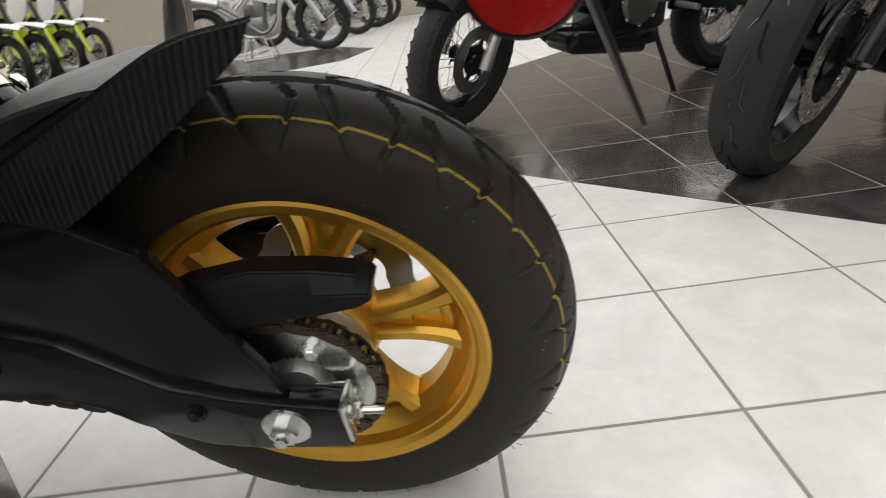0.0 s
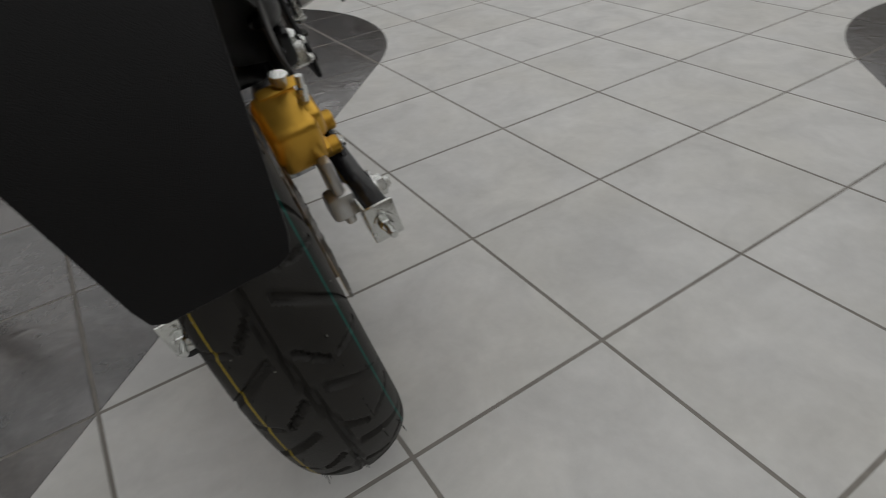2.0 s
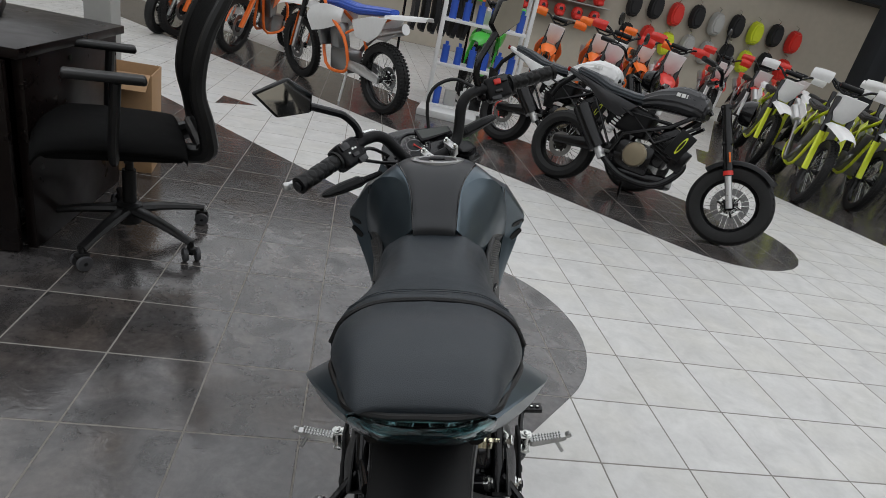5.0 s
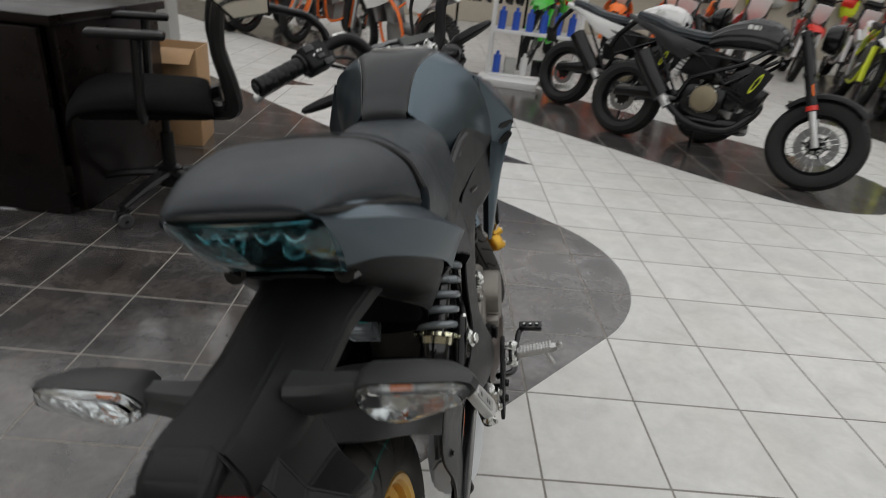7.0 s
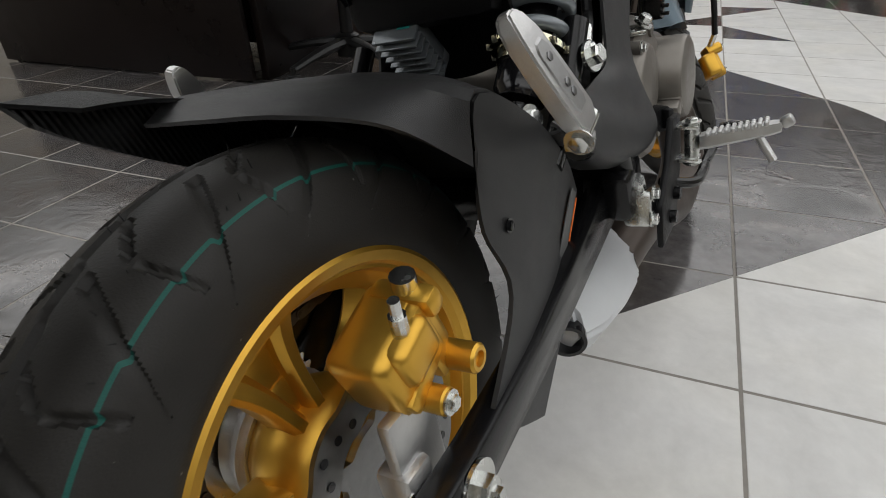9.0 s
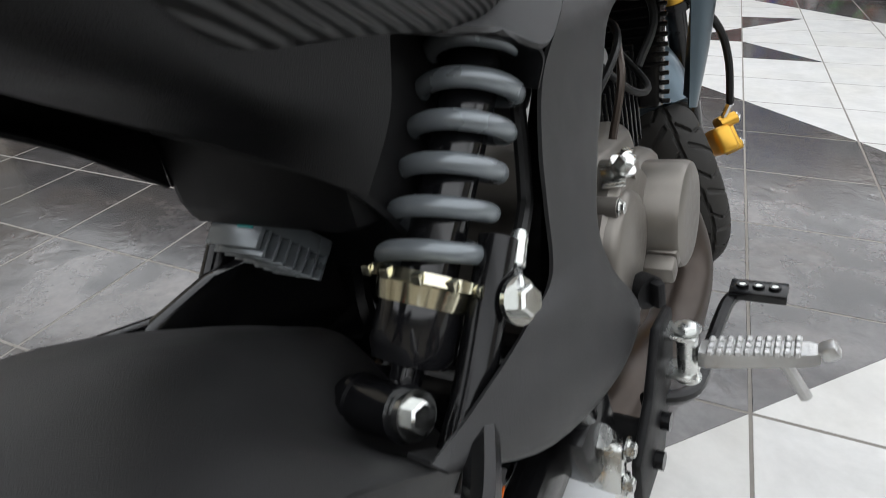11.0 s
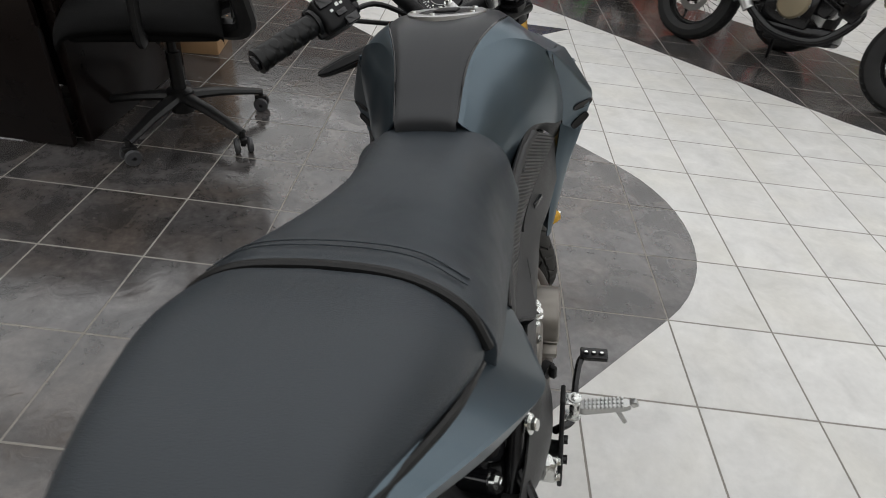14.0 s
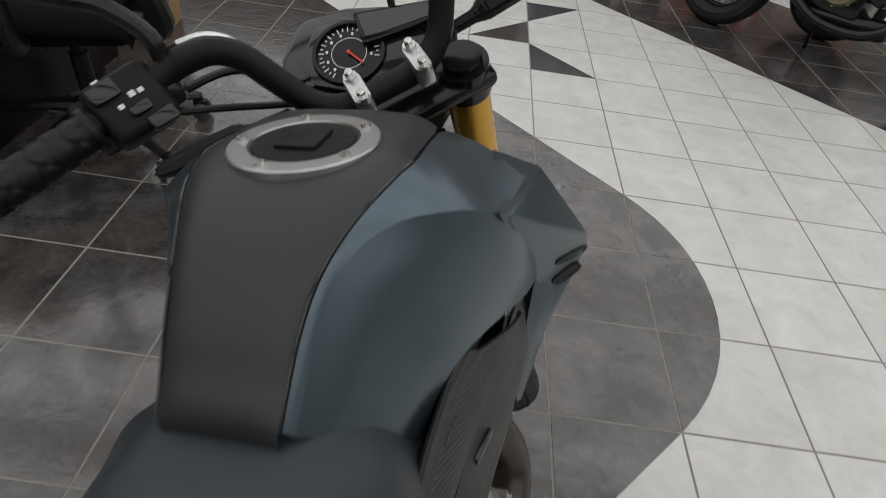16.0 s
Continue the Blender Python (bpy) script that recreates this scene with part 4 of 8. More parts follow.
seat_part("rider_seat", [
    (0.1305, [(0, 0.850), (0.064, 0.846), (0.106, 0.826), (0.124, 0.796), (0.125, 0.770)]),
    (0.1315, [(0, 0.860), (0.065, 0.856), (0.109, 0.834), (0.129, 0.802), (0.129, 0.770)]),
    (0.136, [(0, 0.863), (0.065, 0.859), (0.110, 0.836), (0.130, 0.801), (0.130, 0.770)]),
    (0.165, [(0, 0.861), (0.065, 0.857), (0.108, 0.835), (0.128, 0.800), (0.129, 0.755)]),
    (0.22, [(0, 0.846), (0.060, 0.842), (0.098, 0.822), (0.122, 0.785), (0.126, 0.725)]),
    (0.30, [(0, 0.826), (0.052, 0.823), (0.086, 0.805), (0.112, 0.766), (0.120, 0.688)]),
    (0.38, [(0, 0.816), (0.044, 0.814), (0.072, 0.798), (0.098, 0.760), (0.116, 0.682)]),
    (0.45, [(0, 0.813), (0.043, 0.811), (0.068, 0.800), (0.094, 0.765), (0.114, 0.695)]),
    (0.50, [(0, 0.812), (0.045, 0.809), (0.072, 0.792), (0.098, 0.770), (0.115, 0.710)]),
    (0.55, [(0, 0.810), (0.044, 0.806), (0.064, 0.780), (0.082, 0.748), (0.098, 0.712)]),
    (0.60, [(0, 0.805), (0.042, 0.800), (0.060, 0.770), (0.078, 0.740), (0.090, 0.708)]),
], "dark grey vinyl rider seat")
seat_part("passenger_seat", [
    (-0.078, [(0, 0.858), (0.036, 0.858), (0.054, 0.857), (0.060, 0.856), (0.060, 0.855)]),
    (-0.076, [(0, 0.866), (0.038, 0.865), (0.058, 0.862), (0.066, 0.857), (0.064, 0.853)]),
    (-0.062, [(0, 0.876), (0.044, 0.874), (0.066, 0.867), (0.076, 0.856), (0.073, 0.849)]),
    (-0.02, [(0, 0.885), (0.050, 0.883), (0.076, 0.874), (0.090, 0.853), (0.088, 0.838)]),
    (0.05, [(0, 0.885), (0.062, 0.882), (0.096, 0.866), (0.113, 0.836), (0.111, 0.818)]),
    (0.10, [(0, 0.876), (0.066, 0.872), (0.106, 0.850), (0.122, 0.816), (0.120, 0.795)]),
    (0.124, [(0, 0.868), (0.066, 0.862), (0.106, 0.836), (0.122, 0.805), (0.120, 0.78)]),
    (0.127, [(0, 0.846), (0.064, 0.842), (0.102, 0.822), (0.118, 0.796), (0.116, 0.78)]),
], "dark grey vinyl passenger seat")
# black tubes stand in for the shaded gap round the passenger cushion
bm = bmesh.new()
line = [(-0.128, 0.112, 0.775), (-0.126, 0.118, 0.800), (-0.108, 0.124, 0.832), (-0.066, 0.128, 0.854), (0, 0.130, 0.859), (0.066, 0.128, 0.854), (0.108, 0.124, 0.832), (0.126, 0.118, 0.800), (0.128, 0.112, 0.775)]
tube(bm, [(x * 1.01, y, z + 0.0075) for x, y, z in line[1:-1]], 0.0046, 8, 6)
edge_line = [(0.121, 0.116, 0.792), (0.114, 0.05, 0.818), (0.091, -0.02, 0.838), (0.075, -0.062, 0.850), (0.040, -0.081, 0.855), (0, -0.083, 0.856)]
tube(bm, edge_line + [(-x, y, z) for x, y, z in edge_line[-2::-1]], 0.0040, 8, 5)
part("seat_piping", bm, M_HOSE, bike, "black line standing for the dark gap round the passenger cushion")
for dy, dz in ((0.024, 0.0032), (0.034, 0.0006)):
    bm = bmesh.new()
    tube(bm, [(x * 1.010, y + dy, z + dz + 0.0055) for x, y, z in line[2:-2]], 0.0008, 6, 6)
    part("seat_seam", bm, M_SEAT, bike, "stitched seam")

# tail side panels
for s in (-1, 1):
    bm = bmesh.new()
    edge = [(0.074, -0.070, 0.848), (0.110, -0.008, 0.824), (0.146, 0.07, 0.786), (0.165, 0.139, 0.746), (0.153, 0.205, 0.714), (0.127, 0.290, 0.688)]
    skin(bm, [[(0.062, -0.078, 0.857), (0.089, -0.02, 0.845), (0.107, 0.05, 0.820), (0.117, 0.12, 0.787), (0.121, 0.20, 0.741), (0.120, 0.292, 0.694)], edge], 6, 3, thick=0.003)
    skin(bm, [edge,
              [(0.073, -0.056, 0.830), (0.104, 0.002, 0.797), (0.134, 0.075, 0.752), (0.150, 0.134, 0.720), (0.147, 0.186, 0.696), (0.124, 0.289, 0.689)],
              [(0.064, -0.016, 0.776), (0.097, 0.014, 0.772), (0.128, 0.076, 0.741), (0.141, 0.133, 0.707), (0.1415, 0.179, 0.6765), (0.123, 0.289, 0.6865)]], 6, 4, thick=0.003)
    if s < 0:
        flip(bm)
    part("tail_panel", bm, M_BLUE, bike, "blue-grey metallic tail panel", 25)
    bm = bmesh.new()
    skin(bm, [[(0.062, -0.014, 0.775), (0.094, 0.016, 0.771), (0.125, 0.078, 0.740), (0.1375, 0.135, 0.705), (0.1285, 0.155, 0.673), (0.1125, 0.199, 0.640), (0.1125, 0.285, 0.628)],
              [(0.050, 0.005, 0.755), (0.078, 0.045, 0.728), (0.104, 0.095, 0.696), (0.115, 0.14, 0.662), (0.108, 0.178, 0.638), (0.102, 0.225, 0.612), (0.102, 0.284, 0.590)],
              [(0.030, 0.02, 0.745), (0.045, 0.07, 0.705), (0.055, 0.11, 0.675), (0.060, 0.15, 0.645), (0.064, 0.18, 0.625), (0.072, 0.22, 0.598), (0.086, 0.272, 0.553)]], 5, 4, thick=0.003)
    if s < 0:
        flip(bm)
    part("tail_lower_cover", bm, M_TAIL, bike, "dark plastic lower tail cover", 30)
    # ribbed band from the tank to the tail
    upper = [(0.137, 0.158, 0.682), (0.139, 0.178, 0.677), (0.130, 0.235, 0.682), (0.121, 0.290, 0.688), (0.114, 0.342, 0.680), (0.107, 0.395, 0.687), (0.104, 0.451, 0.703), (0.103, 0.524, 0.722), (0.111, 0.588, 0.741), (0.122, 0.620, 0.747)]
    lower = [(0.129, 0.156, 0.673), (0.113, 0.198, 0.641), (0.113, 0.242, 0.6345), (0.113, 0.285, 0.628), (0.113, 0.335, 0.620), (0.112, 0.385, 0.621), (0.112, 0.440, 0.637), (0.113, 0.505, 0.653), (0.124, 0.605, 0.661), (0.150, 0.735, 0.682)]

    def between(f, out):
        return [V(*a).lerp(V(*b), f) + V(out * k, 0, 0) for a, b, k in zip(upper, lower, (0.2, 0.4, 0.7, 1, 1, 1, 1, 1, 1, 1))]

    lip = between(0.13, 0.006)
    bm = bmesh.new()
    skin(bm, [lip, between(0.55, 0.008), between(0.9, 0.004), lower], 6, 4, thick=0.003)
    if s < 0:
        flip(bm)
    part("ribbed_side_band", bm, M_CARBON, bike, "ribbed dark plastic side band")
    bm = bmesh.new()
    skin(bm, [upper, between(0.05, 0.005), lip], 6, 3, thick=0.003)
    if s < 0:
        flip(bm)
    part("band_lip", bm, M_COVER, bike, "smooth dark grey edge of the side band")
    bm = bmesh.new()
    tube(bm, [(s * (x + 0.0015), y, z + 0.0045) for x, y, z in upper[3:9]], 0.0030, 8, 5)
    tube(bm, [(s * (x + 0.0020), y, z - 0.003) for x, y, z in upper[1:4]], 0.0022, 8, 5)
    part("panel_joint", bm, M_HOSE, bike, "black joint between seat and side band")
    bm = bmesh.new()
    skin(bm, [[(0.113, 0.333, 0.6195), (0.112, 0.385, 0.6205), (0.112, 0.440, 0.6365), (0.113, 0.500, 0.650)],
              [(0.121, 0.346, 0.6165), (0.125, 0.390, 0.613), (0.125, 0.440, 0.621), (0.117, 0.508, 0.643)],
              [(0.131, 0.362, 0.612), (0.146, 0.383, 0.597), (0.137, 0.434, 0.607), (0.120, 0.517, 0.636)]], 5, 4, thick=0.003)
    if s < 0:
        flip(bm)
    part("side_cover_corner", bm, M_COVER, bike, "smooth dark grey cover corner")
    bm = bmesh.new()
    rim = [(0.085, 0.272, 0.553), (0.101, 0.283, 0.590), (0.112, 0.285, 0.626), (0.113, 0.333, 0.617), (0.130, 0.362, 0.609), (0.144, 0.383, 0.594), (0.134, 0.395, 0.570)]
    skin(bm, [rim, [(x - 0.03, y + 0.006, z + 0.004) for x, y, z in rim], [(0.045, y + 0.02, z + 0.01) for x, y, z in rim]], 5, 3, thick=0.002)
    if s < 0:
        flip(bm)
    part("shock_recess", bm, M_PLASTIC, bike, "black plastic recess round the shock")

# tank: dark centre strip, metallic sides, front shrouds
bm = bmesh.new()
rows = []
for y, x, zs in ((0.478, 0.0395, (0.802, 0.802, 0.800, 0.797)), (0.479, 0.040, (0.827, 0.8265, 0.8245, 0.8205)), (0.50, 0.042, (0.848, 0.8475, 0.845, 0.840)), (0.52, 0.0445, (0.867, 0.8665, 0.864, 0.8575)), (0.55, 0.0495, (0.890, 0.8895, 0.887, 0.8795)), (0.58, 0.0585, (0.905, 0.9045, 0.901, 0.8925)), (0.61, 0.069, (0.912, 0.9115, 0.908, 0.8995)), (0.64, 0.078, (0.9115, 0.911, 0.908, 0.9005)), (0.665, 0.083, (0.909, 0.9085, 0.905, 0.8975)), (0.72, 0.082, (0.898, 0.8975, 0.894, 0.885)), (0.760, 0.075, (0.884, 0.8835, 0.880, 0.872)), (0.772, 0.068, (0.84, 0.84, 0.84, 0.84))):
    rows.append([(x * f, y, z) for f, z in zip((0, 0.48, 0.80, 1.0), zs)])
skin(bm, rows, 5, 5, mirror=True)
tank = part("tank_cover", bm, M_GREYP, bike, "matt graphite tank centre cover", 60)
for s in (-1, 1):
    bm = bmesh.new()
    crease = [(0.047, 0.484, 0.816), (0.0575, 0.555, 0.8735), (0.081, 0.600, 0.886), (0.118, 0.640, 0.873), (0.143, 0.680, 0.846), (0.152, 0.75, 0.832)]
    skin(bm, [[(0.0405, 0.482, 0.8235), (0.050, 0.55, 0.8795), (0.070, 0.61, 0.8995), (0.084, 0.665, 0.8975), (0.083, 0.735, 0.880), (0.085, 0.79, 0.850)],
              [(0.0437, 0.483, 0.820), (0.0537, 0.552, 0.8775), (0.0755, 0.606, 0.8945), (0.102, 0.654, 0.887), (0.116, 0.708, 0.863), (0.117, 0.775, 0.844)], crease], 5, 5, thick=0.003)
    low = [(0.097, 0.555, 0.718), (0.108, 0.580, 0.745), (0.123, 0.612, 0.757), (0.142, 0.67, 0.738), (0.156, 0.72, 0.715), (0.168, 0.775, 0.700)]
    face = [[V(*a).lerp(V(*b), f) + V(0.006, -0.002, 0.002) for a, b in zip(crease, low)] for f in (0.3, 0.7)]
    skin(bm, [crease, face[0], face[1], low], 5, 5, thick=0.003)
    if s < 0:
        flip(bm)
    part("tank_side", bm, M_BLUE, bike, "blue-grey metallic tank side", 28)
    bm = bmesh.new()
    tube(bm, [(s * 0.0405, 0.482, 0.8225), (s * 0.0445, 0.52, 0.8585), (s * 0.0497, 0.55, 0.8795), (s * 0.0587, 0.58, 0.8925), (s * 0.0695, 0.61, 0.8995), (s * 0.0782, 0.64, 0.9003), (s * 0.083, 0.665, 0.8975), (s * 0.0825, 0.72, 0.885)], 0.0016, 6, 6)
    part("tank_seam", bm, M_GLOSSB, bike)
    bm = bmesh.new()
    skin(bm, [[(0.100, 0.556, 0.719), (0.117, 0.61, 0.757), (0.138, 0.67, 0.740), (0.153, 0.72, 0.717), (0.165, 0.775, 0.702)], [(0.117, 0.55, 0.716), (0.119, 0.60, 0.725), (0.124, 0.655, 0.733), (0.137, 0.705, 0.710), (0.150, 0.790, 0.655)]], 4, 3, thick=0.003)
    if s < 0:
        flip(bm)
    part("band_top", bm, M_COVER, bike)
    # flared shroud
    bm = bmesh.new()
    p1, p2, p3, p4, p5 = V(0.147, 0.680, 0.842), V(0.163, 0.790, 0.815), V(0.2145, 0.793, 0.735), V(0.164, 0.772, 0.690), V(0.197, 0.796, 0.668)
    f1, f2, f3 = V(0.145, 0.850, 0.758), V(0.162, 0.872, 0.715), V(0.152, 0.87, 0.65)
    facet = bmesh.new()
    a1, a2, a3, a4, a5, b1, b2, b3, c1, c2 = [facet.verts.new(v) for v in (p1, p2, p3, p4, p5, f1, f2, f3, V(0.120, 0.772, 0.842), V(0.122, 0.796, 0.806))]
    for quad in ((c1, c2, a2, a1), (a1, a2, a3), (a1, a3, a4), (a4, a3, a5), (a2, b1, b2, a3), (a3, b2, b3, a5)):
        facet.faces.new(quad)
    bmesh.ops.bevel(facet, geom=[e for e in facet.edges if len(e.link_faces) == 2], offset=0.006, segments=3, profile=0.5, affect="EDGES", clamp_overlap=True)
    bmesh.ops.solidify(facet, geom=facet.faces[:], thickness=0.003)
    merge(bm, facet)
    skin(bm, [[(0.163, 0.771, 0.694), (0.153, 0.770, 0.600), (0.146, 0.79, 0.500), (0.142, 0.80, 0.433)],
              [(0.186, 0.786, 0.680), (0.170, 0.785, 0.600), (0.158, 0.80, 0.500), (0.148, 0.81, 0.430)],
              [(0.197, 0.798, 0.672), (0.176, 0.810, 0.590), (0.160, 0.825, 0.500), (0.146, 0.825, 0.430)],
              [(0.152, 0.87, 0.652), (0.140, 0.87, 0.585), (0.130, 0.87, 0.50), (0.128, 0.85, 0.435)]], 5, 4, thick=0.003)
    if s < 0:
        flip(bm)
    sh = part("tank_shroud", bm, M_BLUE, bike, "pointed blue-grey radiator shroud", 30)
    n1, n2 = (p3 - p1).cross(p4 - p1).normalized(), (p3 - p4).cross(p5 - p4).normalized()
    for n, base, c, along, ln, wd in ((n1, p1, V(0.192, 0.787, 0.7255), p3 - V(0.178, 0.772, 0.731), 0.019, 0.0075), (n2, p4, V(0.191, 0.792, 0.692), p3 - p4, 0.018, 0.0085)):
        n = n if n.y < 0 else -n
        c = c - n * (c - base).dot(n) + n * 0.0046
        u = (along - n * along.dot(n)).normalized()
        v = n.cross(u)
        ring = [c + u * ln * math.copysign(abs(math.cos(k)) ** 0.6, math.cos(k)) + v * wd * math.copysign(abs(math.sin(k)) ** 0.7, math.sin(k)) for k in (math.pi * i / 12 for i in range(24))]
        bm = bmesh.new()
        rings(bm, [[p - n * 0.007 for p in ring], ring, [c + (p - c) * 0.86 for p in ring], [c + (p - c) * 0.80 - n * 0.0008 for p in ring]])
        if s < 0:
            flip(bm)
        part("shroud_slot", bm, M_HOSE, sh, "black air slot")
    bm = bmesh.new()
    tube(bm, [V(s * q.x, q.y, q.z) for q in (p1.lerp(p4, f) + V(0.001, -0.003, 0.001) for f in (0.02, 0.3, 0.6, 0.97))], 0.0013, 6)
    part("shroud_joint", bm, M_GLOSSB, sh, "dark joint beside the tank")
    bm = bmesh.new()
    for k in range(3):
        block(bm, (0.001, 0.008, 0.006), Matrix.Translation((s * (0.176 + 0.002 * k), 0.780 + 0.011 * k, 0.798 - 0.004 * k)) @ pose(0, 0, 0, 0, s * -42, s * -12), 0)
    part("badge", bm, M_SPRING, sh, "silver badge")

# filler cap
cap_m = Matrix.Translation((0.001, 0.662, 0.9062)) @ pose(0, 0, 0, -8, 0, 0) @ Matrix.Rotation(-math.pi / 2, 4, "Y")
bm = bmesh.new()
lathe(bm, [(0.0395, 0.001), (0.041, 0.0042), (0.0548, 0.0042), (0.0562, 0.0030), (0.0565, -0.010), (0.0395, -0.010)], 72, cap_m, closed=True)
cap = part("filler_ring", bm, M_BRUSHED, tank, "brushed steel filler ring")
bm = bmesh.new()
lathe(bm, [(0, 0.004), (0.037, 0.004), (0.0392, 0.002), (0.0392, -0.003), (0, -0.003)], 60, cap_m)
block(bm, (0.004, 0.036, 0.032), cap_m @ pose(0.005, 0, 0.0), 0.0015)
part("filler_cap", bm, M_PLASTIC, cap, "black locking filler cap")
for k in range(5):
    a = 2 * math.pi * k / 5 + 0.4
    bm = bmesh.new()
    lathe(bm, [(0, 0.0043), (0.0042, 0.0043), (0.0038, 0.0066), (0.0018, 0.0066), (0.0018, 0.005), (0, 0.005)], 12, cap_m @ pose(0, 0.0478 * math.cos(a), 0.0478 * math.sin(a)))
    part("cap_screw", bm, M_CHROME, cap)

# side frame covers
for s in (-1, 1):
    bm = bmesh.new()
    inner = [(0.149, 0.768, 0.681), (0.131, 0.640, 0.6585), (0.119, 0.523, 0.6385), (0.137, 0.434, 0.606), (0.134, 0.402, 0.575), (0.135, 0.385, 0.535), (0.138, 0.375, 0.500), (0.142, 0.360, 0.458), (0.143, 0.315, 0.450), (0.143, 0.285, 0.447), (0.142, 0.262, 0.445), (0.140, 0.238, 0.442), (0.138, 0.210, 0.442)]
    outer = [(0.156, 0.79, 0.570), (0.148, 0.67, 0.582), (0.140, 0.578, 0.597), (0.138, 0.523, 0.588), (0.138, 0.500, 0.552), (0.138, 0.486, 0.522), (0.138, 0.473, 0.500), (0.142, 0.447, 0.452), (0.148, 0.452, 0.412), (0.152, 0.500, 0.345), (0.158, 0.415, 0.342), (0.148, 0.305, 0.366), (0.138, 0.216, 0.430)]
    bulge = (0.004, 0.004, 0.002, 0.004, 0.003, 0.003, 0.003, 0.005, 0.012, 0.018, 0.018, 0.014, 0.005)
    rows = [inner]
    for f in (0.33, 0.75):
        rows.append([V(*a).lerp(V(*b), f) + V(k * (1.0 if f > 0.5 else 0.8), 0, 0) for a, b, k in zip(inner, outer, bulge)])
    rows += [outer, [(x - 0.026, y + 0.004, z - 0.004) for x, y, z in outer]]
    skin(bm, rows, 5, 4, thick=0.003)
    if s < 0:
        flip(bm)
    fc = part("frame_cover", bm, M_COVER, bike, "dark grey moulded frame cover", 50)
    for y, z in ((0.668, 0.6425), (0.606, 0.634)):
        block(bm := bmesh.new(), (0.008, 0.038, 0.010), Matrix.Translation((s * (0.1345 if y > 0.64 else 0.1325), y, z)) @ pose(0, 0, 0, -4, 0, s * -14), 0.003)
        part("cover_slot", bm, M_GLOSSB, fc)

# main frame tubes
bm = bmesh.new()
for s in (-1, 1):
    tube(bm, [(s * 0.02, 0.86, 0.74), (s * 0.06, 0.70, 0.66), (s * 0.09, 0.50, 0.52), (s * 0.10, 0.42, 0.40), (s * 0.10, 0.42, 0.26)], 0.016, 10, 6)
    tube(bm, [(s * 0.09, 0.50, 0.60), (s * 0.09, 0.36, 0.66), (s * 0.085, 0.20, 0.70), (s * 0.06, 0.0, 0.76)], 0.012, 10, 6)
    tube(bm, [(s * 0.125, 0.33, 0.50), (s * 0.125, 0.27, 0.430), (s * 0.122, 0.232, 0.395)], 0.012, 14, 5)
tube(bm, [(0.10, 0.30, 0.66), (-0.10, 0.30, 0.66)], 0.010, 8)
tube(bm, [(-0.125, 0.40, 0.40), (-0.131, 0.325, 0.425), (-0.112, 0.24, 0.455), (-0.10, 0.185, 0.474)], 0.011, 14, 5)
tube(bm, [(0, 0.87, 0.80), (0, 0.915, 0.70)], 0.028, 16)
part("frame", bm, M_BLACKM, bike, "black tubular steel frame")
# dark inner mudguard and battery box between the covers
bm = bmesh.new()
block(bm, (0.17, 0.26, 0.16), pose(-0.01, 0.40, 0.60), 0.02)
part("battery_box", bm, M_PLASTIC, bike, "black plastic battery box")
part("inner_mudguard", block(bmesh.new(), (0.13, 0.10, 0.12), pose(-0.03, 0.32, 0.62), 0.02), M_PLASTIC, bike, "black inner mudguard")
part("airbox", block(bmesh.new(), (0.214, 0.22, 0.125), pose(0, 0.68, 0.660, -8, 0, 0), 0.02), M_PLASTIC, bike, "black plastic airbox")
part("radiator_cowl", block(bmesh.new(), (0.262, 0.10, 0.19), pose(0, 0.775, 0.715), 0.01), M_PLASTIC, bike, "black plastic inner cowl")
bm = bmesh.new()
for y0, z0 in ((0.30, 0.70),):
    skin(bm, [[(-0.085, 0.02, 0.745), (-0.085, 0.14, 0.700), (-0.085, 0.24, 0.640), (-0.075, 0.305, 0.56), (-0.070, 0.345, 0.46)], [(0.0, 0.02, 0.748), (0.0, 0.14, 0.703), (0.0, 0.24, 0.645), (0.0, 0.308, 0.56), (0.0, 0.348, 0.46)], [(0.040, 0.02, 0.745), (0.058, 0.13, 0.660), (0.070, 0.215, 0.600), (0.084, 0.272, 0.555), (0.066, 0.335, 0.48)]], 5, 5, thick=0.004)
part("inner_fender", bm, M_PLASTIC, bike, "black plastic inner mudguard")
# finned rectifier
bm = bmesh.new()
rm = Matrix.Translation((-0.040, 0.306, 0.503)) @ pose(0, 0, 0, -47, 0, 0)
block(bm, (0.050, 0.064, 0.014), rm, 0.002)
block(bm, (0.052, 0.004, 0.030), rm @ pose(0, -0.033, -0.006), 0.001)
rect = part("rectifier", bm, M_SPRING, bike, "finned aluminium rectifier")
for k in range(7):
    bm = bmesh.new()
    block(bm, (0.050, 0.0026, 0.020), rm @ pose(0, -0.026 + k * 0.0092, -0.014), 0.0006)
    part("fin", bm, M_SPRING, rect)
bm = bmesh.new()
block(bm, (0.015, 0.0006, 0.012), rm @ pose(0.010, -0.0354, -0.002), 0)
part("sticker", bm, mat("teal_sticker", (0.02, 0.32, 0.30), 0.4), rect, "small teal sticker")

